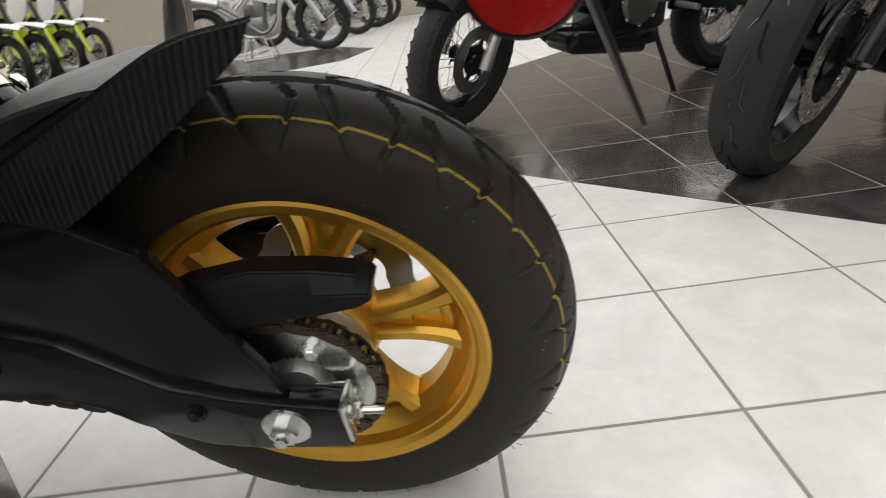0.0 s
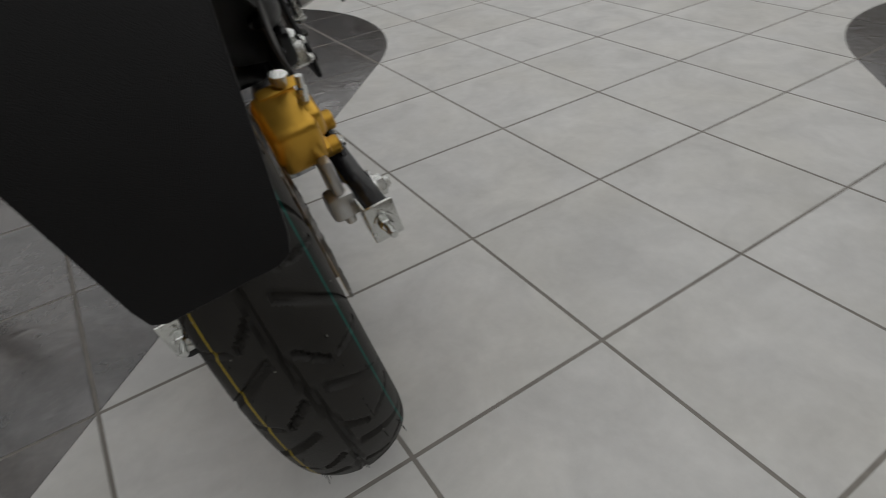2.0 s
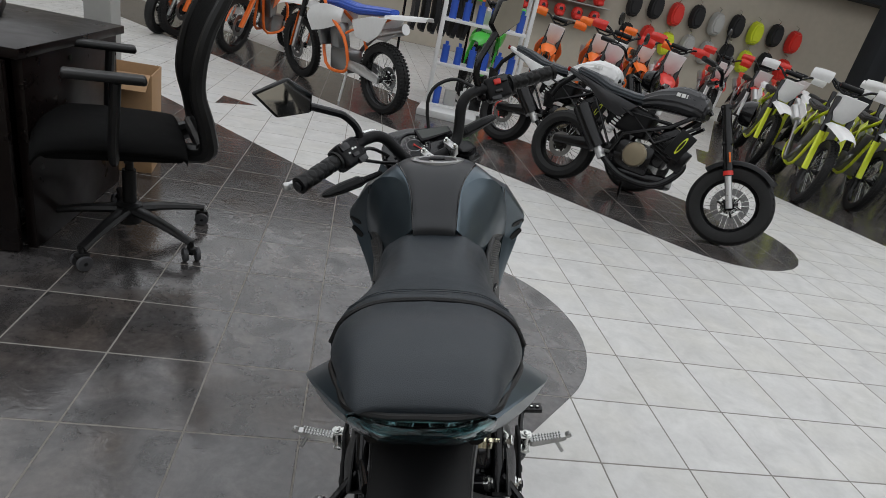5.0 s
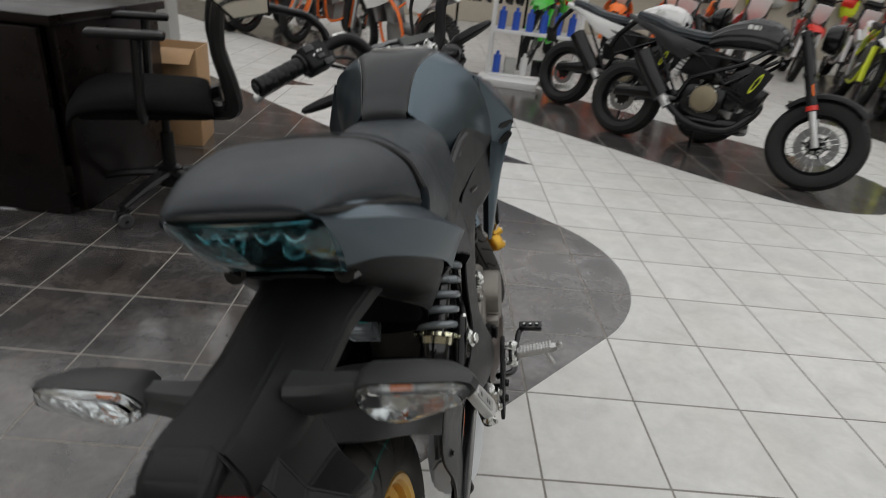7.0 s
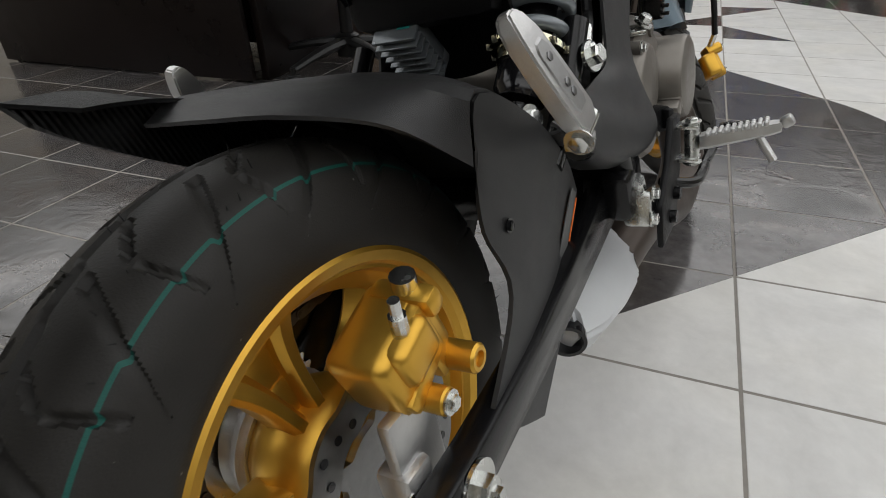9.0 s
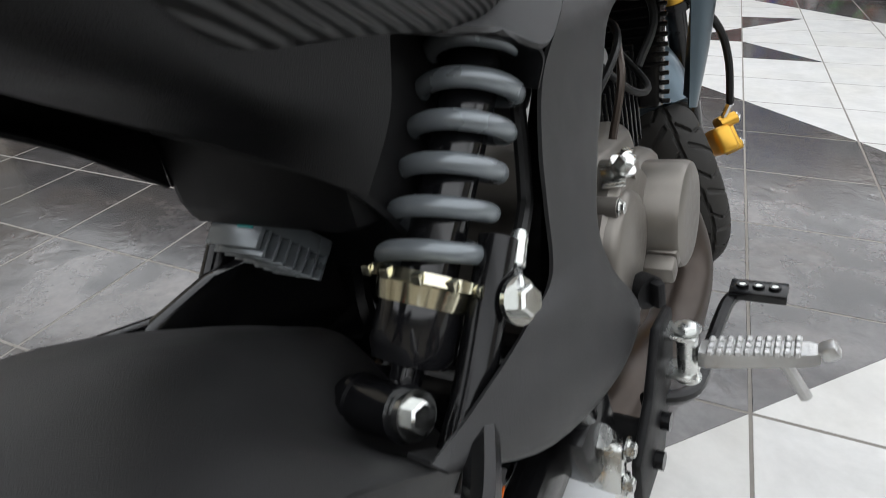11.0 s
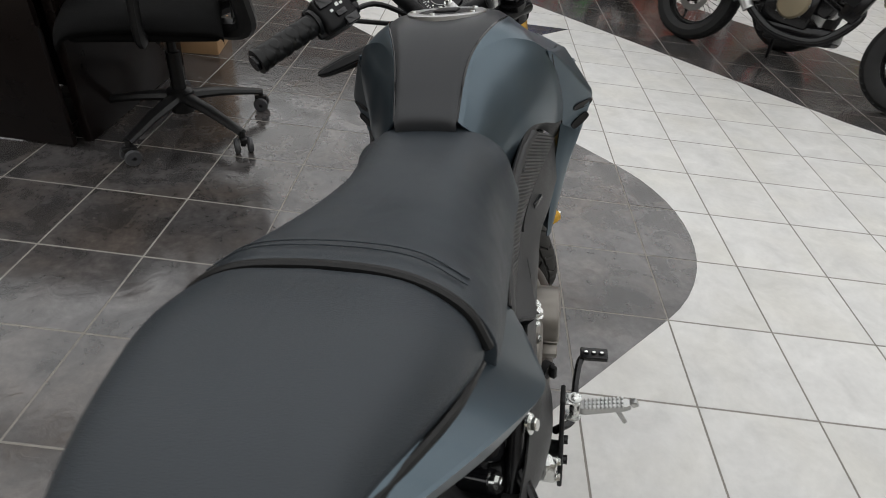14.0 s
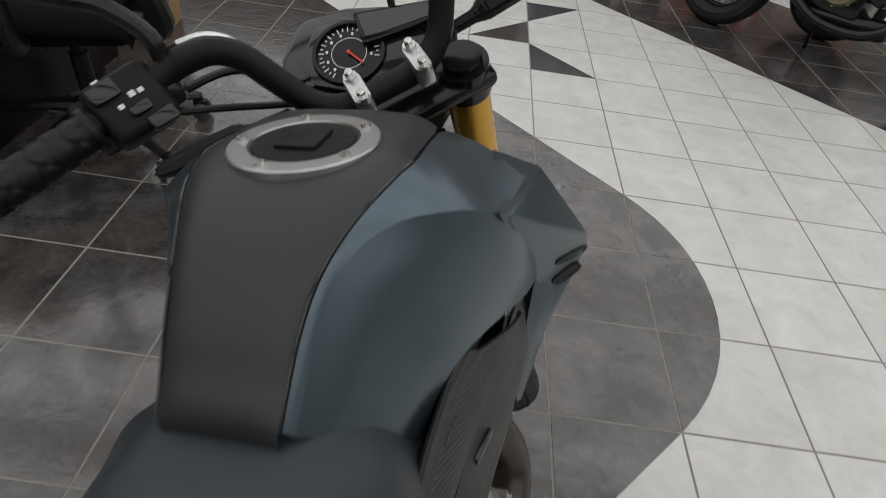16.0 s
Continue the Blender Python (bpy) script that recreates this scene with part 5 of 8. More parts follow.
# rear shock on the right
TOP, LOW = V(0.096, 0.398, 0.600), V(0.082, 0.238, 0.405)
AX = (LOW - TOP)
bm = bmesh.new()
turns, steps = 5.6, 170
q = AX.to_track_quat("Z", "Y").to_matrix()
pts = []
L0, L1 = 0.02, 0.585
for k in range(steps + 1):
    f = k / steps
    a = 2 * math.pi * turns * f
    r = 0.0290
    pts.append(TOP + AX * (L0 + (L1 - L0) * f) + q @ V(r * math.cos(a), r * math.sin(a), 0))
tube(bm, pts, 0.0064, 16)
shock = part("shock_spring", bm, M_SPRING, bike, "grey coil spring of the rear shock")
bm = bmesh.new()


def along(bm, prof, n=32):
    m = Matrix.Translation(TOP) @ AX.to_track_quat("X", "Z").to_matrix().to_4x4()
    return lathe(bm, [(r, AX.length * f) for r, f in prof], n, m)


along(bm, [(0, -0.02), (0.016, -0.02), (0.018, 0.05), (0.018, 0.60), (0.0, 0.60)])
along(bm, [(0.0, 0.64), (0.026, 0.64), (0.027, 0.76), (0.023, 0.80), (0.010, 0.81), (0.010, 0.88), (0, 0.88)])
EYE = V(0.076, 0.246, 0.427)
tube(bm, [EYE + V(-0.030, 0.006, -0.008), EYE + V(0.024, -0.005, 0.007)], 0.0165, 20)
tube(bm, [EYE + V(-0.022, 0.0045, -0.006), EYE + V(-0.017, 0.0035, -0.005)], 0.0185, 20)
part("shock_body", bm, M_GLOSSB, shock, "glossy black damper body")
bm = bmesh.new()
along(bm, [(0.018, 0.59), (0.037, 0.59), (0.038, 0.615), (0.031, 0.62), (0.029, 0.665), (0.018, 0.665)], 40)
for k in range(12):
    a = 2 * math.pi * k / 12
    p = TOP + AX * 0.606 + q @ V(0.0375 * math.cos(a), 0.0375 * math.sin(a), 0)
    block(bm, (0.006, 0.006, 0.007), Matrix.Translation(p), 0.001)
part("preload_collar", bm, mat("yellow_zinc_plate", (0.74, 0.71, 0.54), 0.18, metal=1.0, vary=0.25, scale=40), shock, "yellow zinc preload collar")
bm = bmesh.new()
tube(bm, [EYE + V(0.024, -0.005, 0.007), EYE + V(0.030, -0.006, 0.0085)], 0.0135, 20)
bolt(bm, EYE + V(0.030, -0.006, 0.0085), (1, -0.2, 0.25), 0.0095, 0.008)
part("shock_bolt", bm, M_CHROME, shock)

# brake hose at the frame
bm = bmesh.new()
tube(bm, [(0.146, 0.306, 0.472), (0.143, 0.313, 0.480), (0.137, 0.323, 0.481), (0.132, 0.334, 0.479)], 0.0036, 10, 5)
lathe(bm, [(0, 0), (0.0058, 0), (0.0066, 0.003), (0.0058, 0.006), (0.0064, 0.010), (0.0058, 0.014), (0.0064, 0.018), (0.0056, 0.024), (0, 0.024)], 14, Matrix.Translation((0.131, 0.333, 0.478)) @ V(-0.004, 0.020, 0.013).to_track_quat("X", "Z").to_matrix().to_4x4())
bolt(bm, (0.142, 0.309, 0.471), (1, -0.2, 0.3), 0.0095, 0.011)
bh = part("banjo_fitting", bm, M_CHROME, bike, "zinc plated banjo bolt and fitting")
bm = bmesh.new()
tube(bm, [(0.128, 0.350, 0.489), (0.124, 0.368, 0.496), (0.119, 0.384, 0.505), (0.112, 0.405, 0.55), (0.10, 0.43, 0.62)], 0.0055, 10, 5)
part("brake_hose", bm, M_HOSE, bh)

# engine
bm = bmesh.new()
block(bm, (0.22, 0.26, 0.17), pose(0.0, 0.57, 0.375), 0.03, 3)
lathe(bm, [(0.0, -0.01), (0.075, -0.01), (0.082, 0.0), (0.082, 0.020), (0.076, 0.028), (0, 0.028)], 56, pose(0.112, 0.545, 0.375))
block(bm, (0.05, 0.20, 0.12), pose(0.115, 0.585, 0.375), 0.025, 3)
lathe(bm, [(0.0, -0.03), (0.0555, -0.03), (0.055, 0.040), (0.0525, 0.045), (0.047, 0.0475), (0.030, 0.0485), (0, 0.0485)], 64, pose(0.128, 0.628, 0.374))
lathe(bm, [(0.0, -0.02), (0.052, -0.02), (0.051, 0.010), (0.048, 0.015), (0.042, 0.018), (0, 0.019)], 56, pose(0.130, 0.522, 0.392))
for y, z in ((0.47, 0.36), (0.50, 0.44), (0.56, 0.45), (0.69, 0.38), (0.66, 0.33), (0.58, 0.315), (0.52, 0.32)):
    tube(bm, [(0.11, y, z), (0.143, y, z)], 0.009, 12)
for y, z in ((0.585, 0.352), (0.565, 0.345)):
    block(bm, (0.03, 0.02, 0.022), pose(0.158, y, z, 20, 0, 0), 0.004)
eng = part("engine_case", bm, M_ENGINE, bike, "bronze-grey painted engine cases")
for p, d, r, h in (((0.143, 0.47, 0.36), (1, 0, 0), 0.005, 0.005), ((0.143, 0.50, 0.44), (1, 0, 0), 0.005, 0.005), ((0.143, 0.69, 0.38), (1, 0, 0), 0.005, 0.005), ((0.143, 0.66, 0.33), (1, 0, 0), 0.005, 0.005), ((0.137, 0.535, 0.462), (0.6, 0, 0.8), 0.0085, 0.010), ((0.135, 0.555, 0.462), (0.2, 0, 1), 0.006, 0.008)):
    part("engine_bolt", bolt(bmesh.new(), p, d, r, h), M_CHROME, eng)
bm = bmesh.new()
block(bm, (0.02, 0.05, 0.005), pose(0.128, 0.535, 0.455, 0, 0, 20), 0.001)
part("cable_clip", bm, M_CHROME, eng)

bm = bmesh.new()
lathe(bm, [(0, 0), (0.016, 0), (0.016, 0.014), (0.0, 0.014)], 24, pose(0.150, 0.520, 0.350, 0, 0, -30))
block(bm, (0.012, 0.010, 0.026), pose(0.168, 0.513, 0.350, 0, 0, -30), 0.003)
part("oil_filler", bm, M_PLASTIC, eng, "black oil filler cap")
# cylinder with fins, ahead of the cases
bm = bmesh.new()
block(bm, (0.10, 0.18, 0.09), pose(0, 0.76, 0.43), 0.01)
part("cylinder", bm, M_BLACKM, eng, "black finned cylinder")
for k in range(9):
    bm = bmesh.new()
    block(bm, (0.15, 0.005, 0.13), pose(0, 0.69 + k * 0.017, 0.415 + k * 0.004, 8, 0, 0), 0.002)
    part("cylinder_fin", bm, M_BLACKM, eng)
bm = bmesh.new()
block(bm, (0.09, 0.09, 0.07), pose(0.0, 0.60, 0.52), 0.012)
tube(bm, [(0.06, 0.62, 0.53), (0.10, 0.62, 0.53)], 0.018, 14)
tube(bm, [(0.02, 0.66, 0.50), (0.0, 0.72, 0.46)], 0.022, 14)
part("throttle_body", bm, M_ALU, eng, "cast alloy throttle body")
for pts, r in (([(0.10, 0.56, 0.50), (0.118, 0.60, 0.545), (0.10, 0.66, 0.56), (0.06, 0.72, 0.56)], 0.004), ([(0.09, 0.60, 0.55), (0.12, 0.64, 0.50), (0.12, 0.70, 0.49), (0.07, 0.76, 0.52)], 0.0035), ([(0.08, 0.78, 0.62), (0.11, 0.78, 0.55), (0.10, 0.74, 0.50)], 0.005)):
    part("cable", tube(bmesh.new(), pts, r, 8, 5), M_HOSE, eng, "black cable")
bm = bmesh.new()
tube(bm, [(0.04, 0.80, 0.36), (0.10, 0.845, 0.28), (0.128, 0.835, 0.19), (0.128, 0.74, 0.145), (0.122, 0.63, 0.170), (0.115, 0.54, 0.190), (0.10, 0.46, 0.175)], 0.036, 22, 6)
tube(bm, [(0.115, 0.585, 0.47), (0.122, 0.60, 0.52), (0.115, 0.62, 0.55)], 0.004, 8, 5)
part("exhaust_pipe", bm, M_HEADER, bike, "browned steel exhaust header")
bm = bmesh.new()
loops = []
for y, z, x, w, h in ((0.50, 0.165, 0.085, 0.035, 0.035), (0.46, 0.172, 0.088, 0.050, 0.055), (0.38, 0.188, 0.090, 0.052, 0.062), (0.30, 0.205, 0.092, 0.048, 0.060), (0.245, 0.218, 0.096, 0.036, 0.044)):
    loops.append([V(x + w * cx, y, z + h * cz) for cx, cz in ((-1, -0.5), (-0.6, -1), (0.5, -1), (1, -0.4), (0.85, 0.4), (0.2, 1), (-0.6, 0.9), (-1, 0.4))])
rings(bm, loops)
bmesh.ops.bevel(bm, geom=bm.edges[:], offset=0.006, segments=2, affect="EDGES", clamp_overlap=True)
muf = part("muffler", bm, M_SILVER, bike, "silver painted under-engine muffler")
bm = bmesh.new()
lathe(bm, [(0.012, 0.0), (0.016, 0.03), (0.020, 0.03), (0.019, 0.0)], 28, Matrix.Translation((0.108, 0.262, 0.205)) @ V(0.35, -1, -0.1).to_track_quat("X", "Z").to_matrix().to_4x4(), closed=True)
part("muffler_outlet", bm, M_GLOSSB, muf, "black exhaust outlet")

# foot pegs, brackets, levers
for s in (-1, 1):
    bm = bmesh.new()
    plate(bm, [(0.36, 0.25), (0.43, 0.25), (0.47, 0.32), (0.47, 0.37), (0.43, 0.375), (0.40, 0.33), (0.36, 0.30)], 0.008, Matrix.Translation((s * 0.186, 0, 0)) @ SIDE, 0.003)
    tube(bm, [(s * 0.10, 0.41, 0.28), (s * 0.186, 0.41, 0.28)], 0.014, 12)
    br = part("peg_bracket", bm, M_PLASTIC, bike, "black steel foot peg bracket")
    bm = bmesh.new()
    for y, z in ((0.422, 0.290), (0.397, 0.272)):
        tube(bm, [(s * 0.190, y, z), (s * 0.197, y, z)], 0.0075, 14)
    part("bracket_bolt", bm, M_BLACKM, br)
    bm = bmesh.new()
    A, B = V(s * 0.214, 0.449, 0.342), V(s * 0.292, 0.454, 0.354)
    d = (B - A)
    loops = [[A + d * f + V(0, w * cy, h * cz) for cy, cz in ((-1, -0.5), (-0.8, 0.8), (0.8, 0.8), (1, -0.5), (0.5, -1), (-0.5, -1))] for f, w, h in ((0, 0.010, 0.009), (0.1, 0.0125, 0.009), (0.9, 0.010, 0.007), (1, 0.007, 0.006))]
    rings(bm, loops)
    for i in range(10):
        for j in range(3):
            block(bm, (0.0045, 0.0055, 0.006), Matrix.Translation(A + d * (0.1 + 0.08 * i) + V(0, (j - 1) * 0.0075, 0.0075)), 0.0012, 1)
    block(bm, (0.012, 0.012, 0.012), Matrix.Translation(B + d * 0.06 + V(0, 0, 0.004)) @ pose(0, 0, 0, 0, -30 * s, 0), 0.003)
    tube(bm, [A + d * 0.72 - V(0, 0, 0.006), A + d * 0.92 - V(0, 0.004, 0.036)], 0.0045, 10)
    part("foot_peg", bm, M_ALU, br, "serrated cast alloy foot peg")
    bm = bmesh.new()
    tube(bm, [(s * 0.205, 0.449, 0.318), (s * 0.205, 0.449, 0.364)], 0.008, 14)
    for z in (0.322, 0.360):
        block(bm, (0.026, 0.022, 0.004), pose(s * 0.200, 0.449, z), 0.001)
    bolt(bm, (s * 0.205, 0.449, 0.364), (0, 0, 1), 0.007, 0.004)
    bolt(bm, (s * 0.205, 0.449, 0.318), (0, 0, -1), 0.007, 0.004)
    part("peg_pivot", bm, M_CHROME, br)
    # folded passenger peg
    bm = bmesh.new()
    A, B = V(s * 0.186, 0.146, 0.455), V(s * 0.158, 0.104, 0.538)
    d = B - A
    ax = V(0, 0.86, 0.3).normalized()
    nx = d.cross(ax).normalized()
    loops = [[A + d * f + ax * w * c + nx * h * e for c, e in ((-1, -1), (1, -1), (1, 0.6), (0.6, 1), (-0.6, 1), (-1, 0.6))] for f, w, h in ((0, 0.008, 0.007), (0.12, 0.015, 0.008), (0.55, 0.014, 0.008), (0.8, 0.012, 0.008), (0.95, 0.008, 0.007), (1, 0.004, 0.005))]
    rings(bm, loops)
    bmesh.ops.bevel(bm, geom=bm.edges[:], offset=0.0018, segments=2, affect="EDGES", clamp_overlap=True)
    pp = part("passenger_peg", bm, M_ALU, bike, "folded cast alloy passenger foot peg")
    out = -nx * s
    bm = bmesh.new()
    loops = []
    for lift, grow in ((0.0074, 1.0), (0.0092, 0.92)):
        c0 = A + d * 0.46 + out * lift
        loops.append([c0 + d * 0.30 * grow * u + ax * 0.0085 * grow * v for u, v in ((-1, -0.7), (-0.85, -1), (0.8, -0.9), (1, -0.5), (1, 0.5), (0.8, 0.9), (-0.85, 1), (-1, 0.7))])
    rings(bm, loops)
    part("peg_panel", bm, M_BRUSHED, pp, "grey recessed peg face")
    for f in (0.32, 0.40, 0.62):
        bm = bmesh.new()
        bolt(bm, A + d * f + out * 0.0088, out, 0.0034, 0.0012, False)
        part("peg_rivet", bm, M_STEELD, pp)
    bm = bmesh.new()
    tube(bm, [A - ax * 0.014, A + ax * 0.016], 0.006, 12)
    bolt(bm, A - ax * 0.014, -ax, 0.007, 0.004)
    block(bm, (0.016, 0.024, 0.010), Matrix.Translation(A - V(s * 0.004, 0, 0.008)), 0.002)
    part("peg_hinge", bm, M_CHROME, pp)
    bm = bmesh.new()
    tube(bm, [(s * 0.13, 0.27, 0.425), (s * 0.165, 0.20, 0.425), (s * 0.182, 0.14, 0.445)], 0.010, 10, 5)
    part("passenger_peg_arm", bm, M_BLACKM, pp)
# brake pedal
bm = bmesh.new()
tube(bm, [(0.175, 0.43, 0.30), (0.205, 0.47, 0.285), (0.208, 0.54, 0.285), (0.214, 0.585, 0.298), (0.222, 0.602, 0.302)], 0.0065, 10, 6)
ped = part("brake_pedal", bm, M_BLACKM, bike, "black steel brake pedal")
bm = bmesh.new()
block(bm, (0.050, 0.026, 0.010), pose(0.240, 0.603, 0.306), 0.002)
for k in range(3):
    lathe(bm, [(0.0035, 0.005), (0.0055, 0.005), (0.0055, 0.008), (0.0035, 0.008)], 10, Matrix.Translation((0.226 + k * 0.014, 0.603, 0.306)) @ Matrix.Rotation(-math.pi / 2, 4, "Y"), closed=True)
part("pedal_pad", bm, M_BLACKM, ped, "studded pedal pad")
bm = bmesh.new()
for k in range(3):
    bm = bmesh.new()
    lathe(bm, [(0, 0.0052), (0.0034, 0.0052), (0.0034, 0.0072), (0, 0.0072)], 10, Matrix.Translation((0.226 + k * 0.014, 0.603, 0.306)) @ Matrix.Rotation(-math.pi / 2, 4, "Y"))
    part("pedal_stud", bm, M_CHROME, ped)
bm = bmesh.new()
tube(bm, [(0.165, 0.372, 0.305), (0.166, 0.35, 0.335)], 0.009, 10)
block(bm, (0.028, 0.014, 0.038), pose(0.166, 0.355, 0.300, -15, 0, 0), 0.004)
bolt(bm, (0.180, 0.352, 0.290), (1, 0, 0), 0.006, 0.006)
bolt(bm, (0.180, 0.362, 0.315), (1, 0, 0), 0.006, 0.006)
part("brake_clevis", bm, M_CHROME, ped, "zinc plated brake clevis")
bm = bmesh.new()
block(bm, (0.03, 0.06, 0.06), pose(0.150, 0.36, 0.325, 15, 0, 0), 0.01)
tube(bm, [(0.150, 0.36, 0.33), (0.150, 0.345, 0.365)], 0.014, 14)
part("master_cylinder", bm, M_BLACKM, bike)
# side stand
bm = bmesh.new()
tube(bm, [(-0.10, 0.47, 0.255), (-0.185, 0.47, 0.035)], 0.010, 10)
block(bm, (0.05, 0.035, 0.006), pose(-0.196, 0.47, 0.042, 0, 11, 0), 0.002)
part("side_stand", bm, M_BLACKM, bike, "black steel side stand, folded out")
bm = bmesh.new()
tube(bm, [(-0.13, 0.50, 0.27), (-0.13, 0.60, 0.28), (-0.15, 0.62, 0.28), (-0.19, 0.62, 0.28)], 0.006, 8, 5)
block(bm, (0.10, 0.20, 0.15), pose(-0.075, 0.54, 0.345), 0.03, 3)
part("gear_lever", bm, M_BLACKM, bike)

# ---- front end, turned to the left
SWING = 37.0
RAKE = Matrix.Translation((0, 1.159, 0.233)) @ Matrix.Rotation(radians(26), 4, "X")
STEER = RAKE @ Matrix.Rotation(radians(SWING), 4, "Z") @ RAKE.inverted()


def steer(*p):
    return STEER @ Vector(p)


FW = STEER @ pose(0, 1.160, 0.233)
front = cast_wheel("front_wheel", FW, bike, 0.233, 0.098, M_TYREF, 1, 18, True)
AXD = (RAKE.to_3x3() @ V(0, 0, 1)).normalized()
for s in (-1, 1):
    a = V(s * 0.088, 1.168, 0.225)
    top = a + AXD * 0.66
    bm = bmesh.new()
    tube(bm, [STEER @ (a + AXD * 0.30), STEER @ (a + AXD * 0.66)], 0.0255, 24)
    leg = part("fork_leg", bm, M_GOLD, bike, "gold anodised fork tube")
    bm = bmesh.new()
    tube(bm, [STEER @ a, STEER @ (a + AXD * 0.34)], 0.0165, 20)
    tube(bm, [STEER @ (a - AXD * 0.02), STEER @ (a + AXD * 0.10)], 0.022, 20)
    part("fork_slider", bm, M_BLACKM, leg, "black fork slider")
    bm = bmesh.new()
    tube(bm, [STEER @ (a + AXD * 0.650), STEER @ (a + AXD * 0.690)], 0.0290, 24)
    tube(bm, [STEER @ (a + AXD * 0.688), STEER @ (a + AXD * 0.700)], 0.022, 20)
    part("fork_cap", bm, M_BLACKM, leg)
    bm = bmesh.new()
    tube(bm, [STEER @ (a + AXD * 0.295), STEER @ (a + AXD * 0.312)], 0.0275, 24)
    part("fork_seal", bm, M_BLACKM, leg)
bm = bmesh.new()
tube(bm, [steer(-0.10, 1.175, 0.233), steer(0.10, 1.175, 0.233)], 0.009, 12)
part("front_axle", bm, M_CHROME, front)
bm = bmesh.new()
for f in (0.44, 0.672):
    c = V(0, 1.168, 0.225) + AXD * f
    block(bm, (0.235, 0.06, 0.022), STEER @ Matrix.Translation(c) @ RAKE.to_3x3().to_4x4(), 0.01)
part("triple_clamp", bm, M_BLACKM, bike, "black fork yokes")
bm = bmesh.new()
block(bm, (0.032, 0.062, 0.048), STEER @ Matrix.Translation((0.099, 1.060, 0.240)) @ pose(0, 0, 0, -20, 0, 0), 0.009, 3)
block(bm, (0.020, 0.040, 0.066), STEER @ Matrix.Translation((0.114, 1.065, 0.245)) @ pose(0, 0, 0, -20, 0, 0), 0.007, 3)
tube(bm, [steer(0.104, 1.055, 0.270), steer(0.132, 1.055, 0.270)], 0.011, 14)
tube(bm, [steer(0.104, 1.070, 0.217), steer(0.132, 1.070, 0.217)], 0.011, 14)
fcal = part("front_caliper", bm, M_GOLD, bike, "gold painted front brake caliper")
for p in ((0.132, 1.055, 0.270), (0.132, 1.070, 0.217)):
    bm = bmesh.new()
    bolt(bm, steer(*p), (1, 0, 0), 0.006, 0.006)
    part("caliper_bolt", bm, M_CHROME, fcal)
bm = bmesh.new()
tube(bm, [steer(0.114, 1.055, 0.280), steer(0.126, 1.045, 0.300)], 0.006, 10)
part("hose_fitting", bm, M_CHROME, fcal)
bm = bmesh.new()
tube(bm, [steer(0.126, 1.045, 0.300), steer(0.142, 1.038, 0.378), steer(0.129, 1.018, 0.447), steer(0.07, 0.99, 0.56), steer(0.05, 0.93, 0.75)], 0.006, 10, 6)
part("front_brake_hose", bm, M_HOSE, fcal)
bm = bmesh.new()
secs = []
for k in range(9):
    a = radians(38 + 100 * k / 8)
    r = 0.262
    hw = 0.052 + 0.008 * math.sin(math.pi * k / 8)
    cy, cz = 1.175 - r * math.cos(a - radians(18)), 0.233 + r * math.sin(a - radians(18)) if True else 0
    cy2, cz2 = 1.175 - (r - 0.05) * math.cos(a - radians(18)), 0.233 + (r - 0.05) * math.sin(a - radians(18))
    if k < 2:
        hw *= 0.72 + 0.14 * k
    secs.append([(0, cy, cz), (hw * 0.6, cy, cz - 0.002), (hw, (cy * 2 + cy2) / 3, (cz * 2 + cz2) / 3), (hw + 0.012, cy2, cz2)])
skin(bm, secs[1:], 4, 4, mirror=True, thick=0.003)
bm.transform(STEER)
part("front_fender", bm, M_BLUE, bike, "blue-grey front mudguard")
bm = bmesh.new()
block(bm, (0.20, 0.03, 0.16), pose(0, 0.865, 0.50, -12, 0, 0), 0.006)
for k in range(12):
    block(bm, (0.22, 0.004, 0.006), pose(0, 0.846 - 0.0, 0.43 + k * 0.012, -12, 0, 0), 0.001)
part("radiator_grille", bm, M_BLACKM, bike, "black slatted grille")

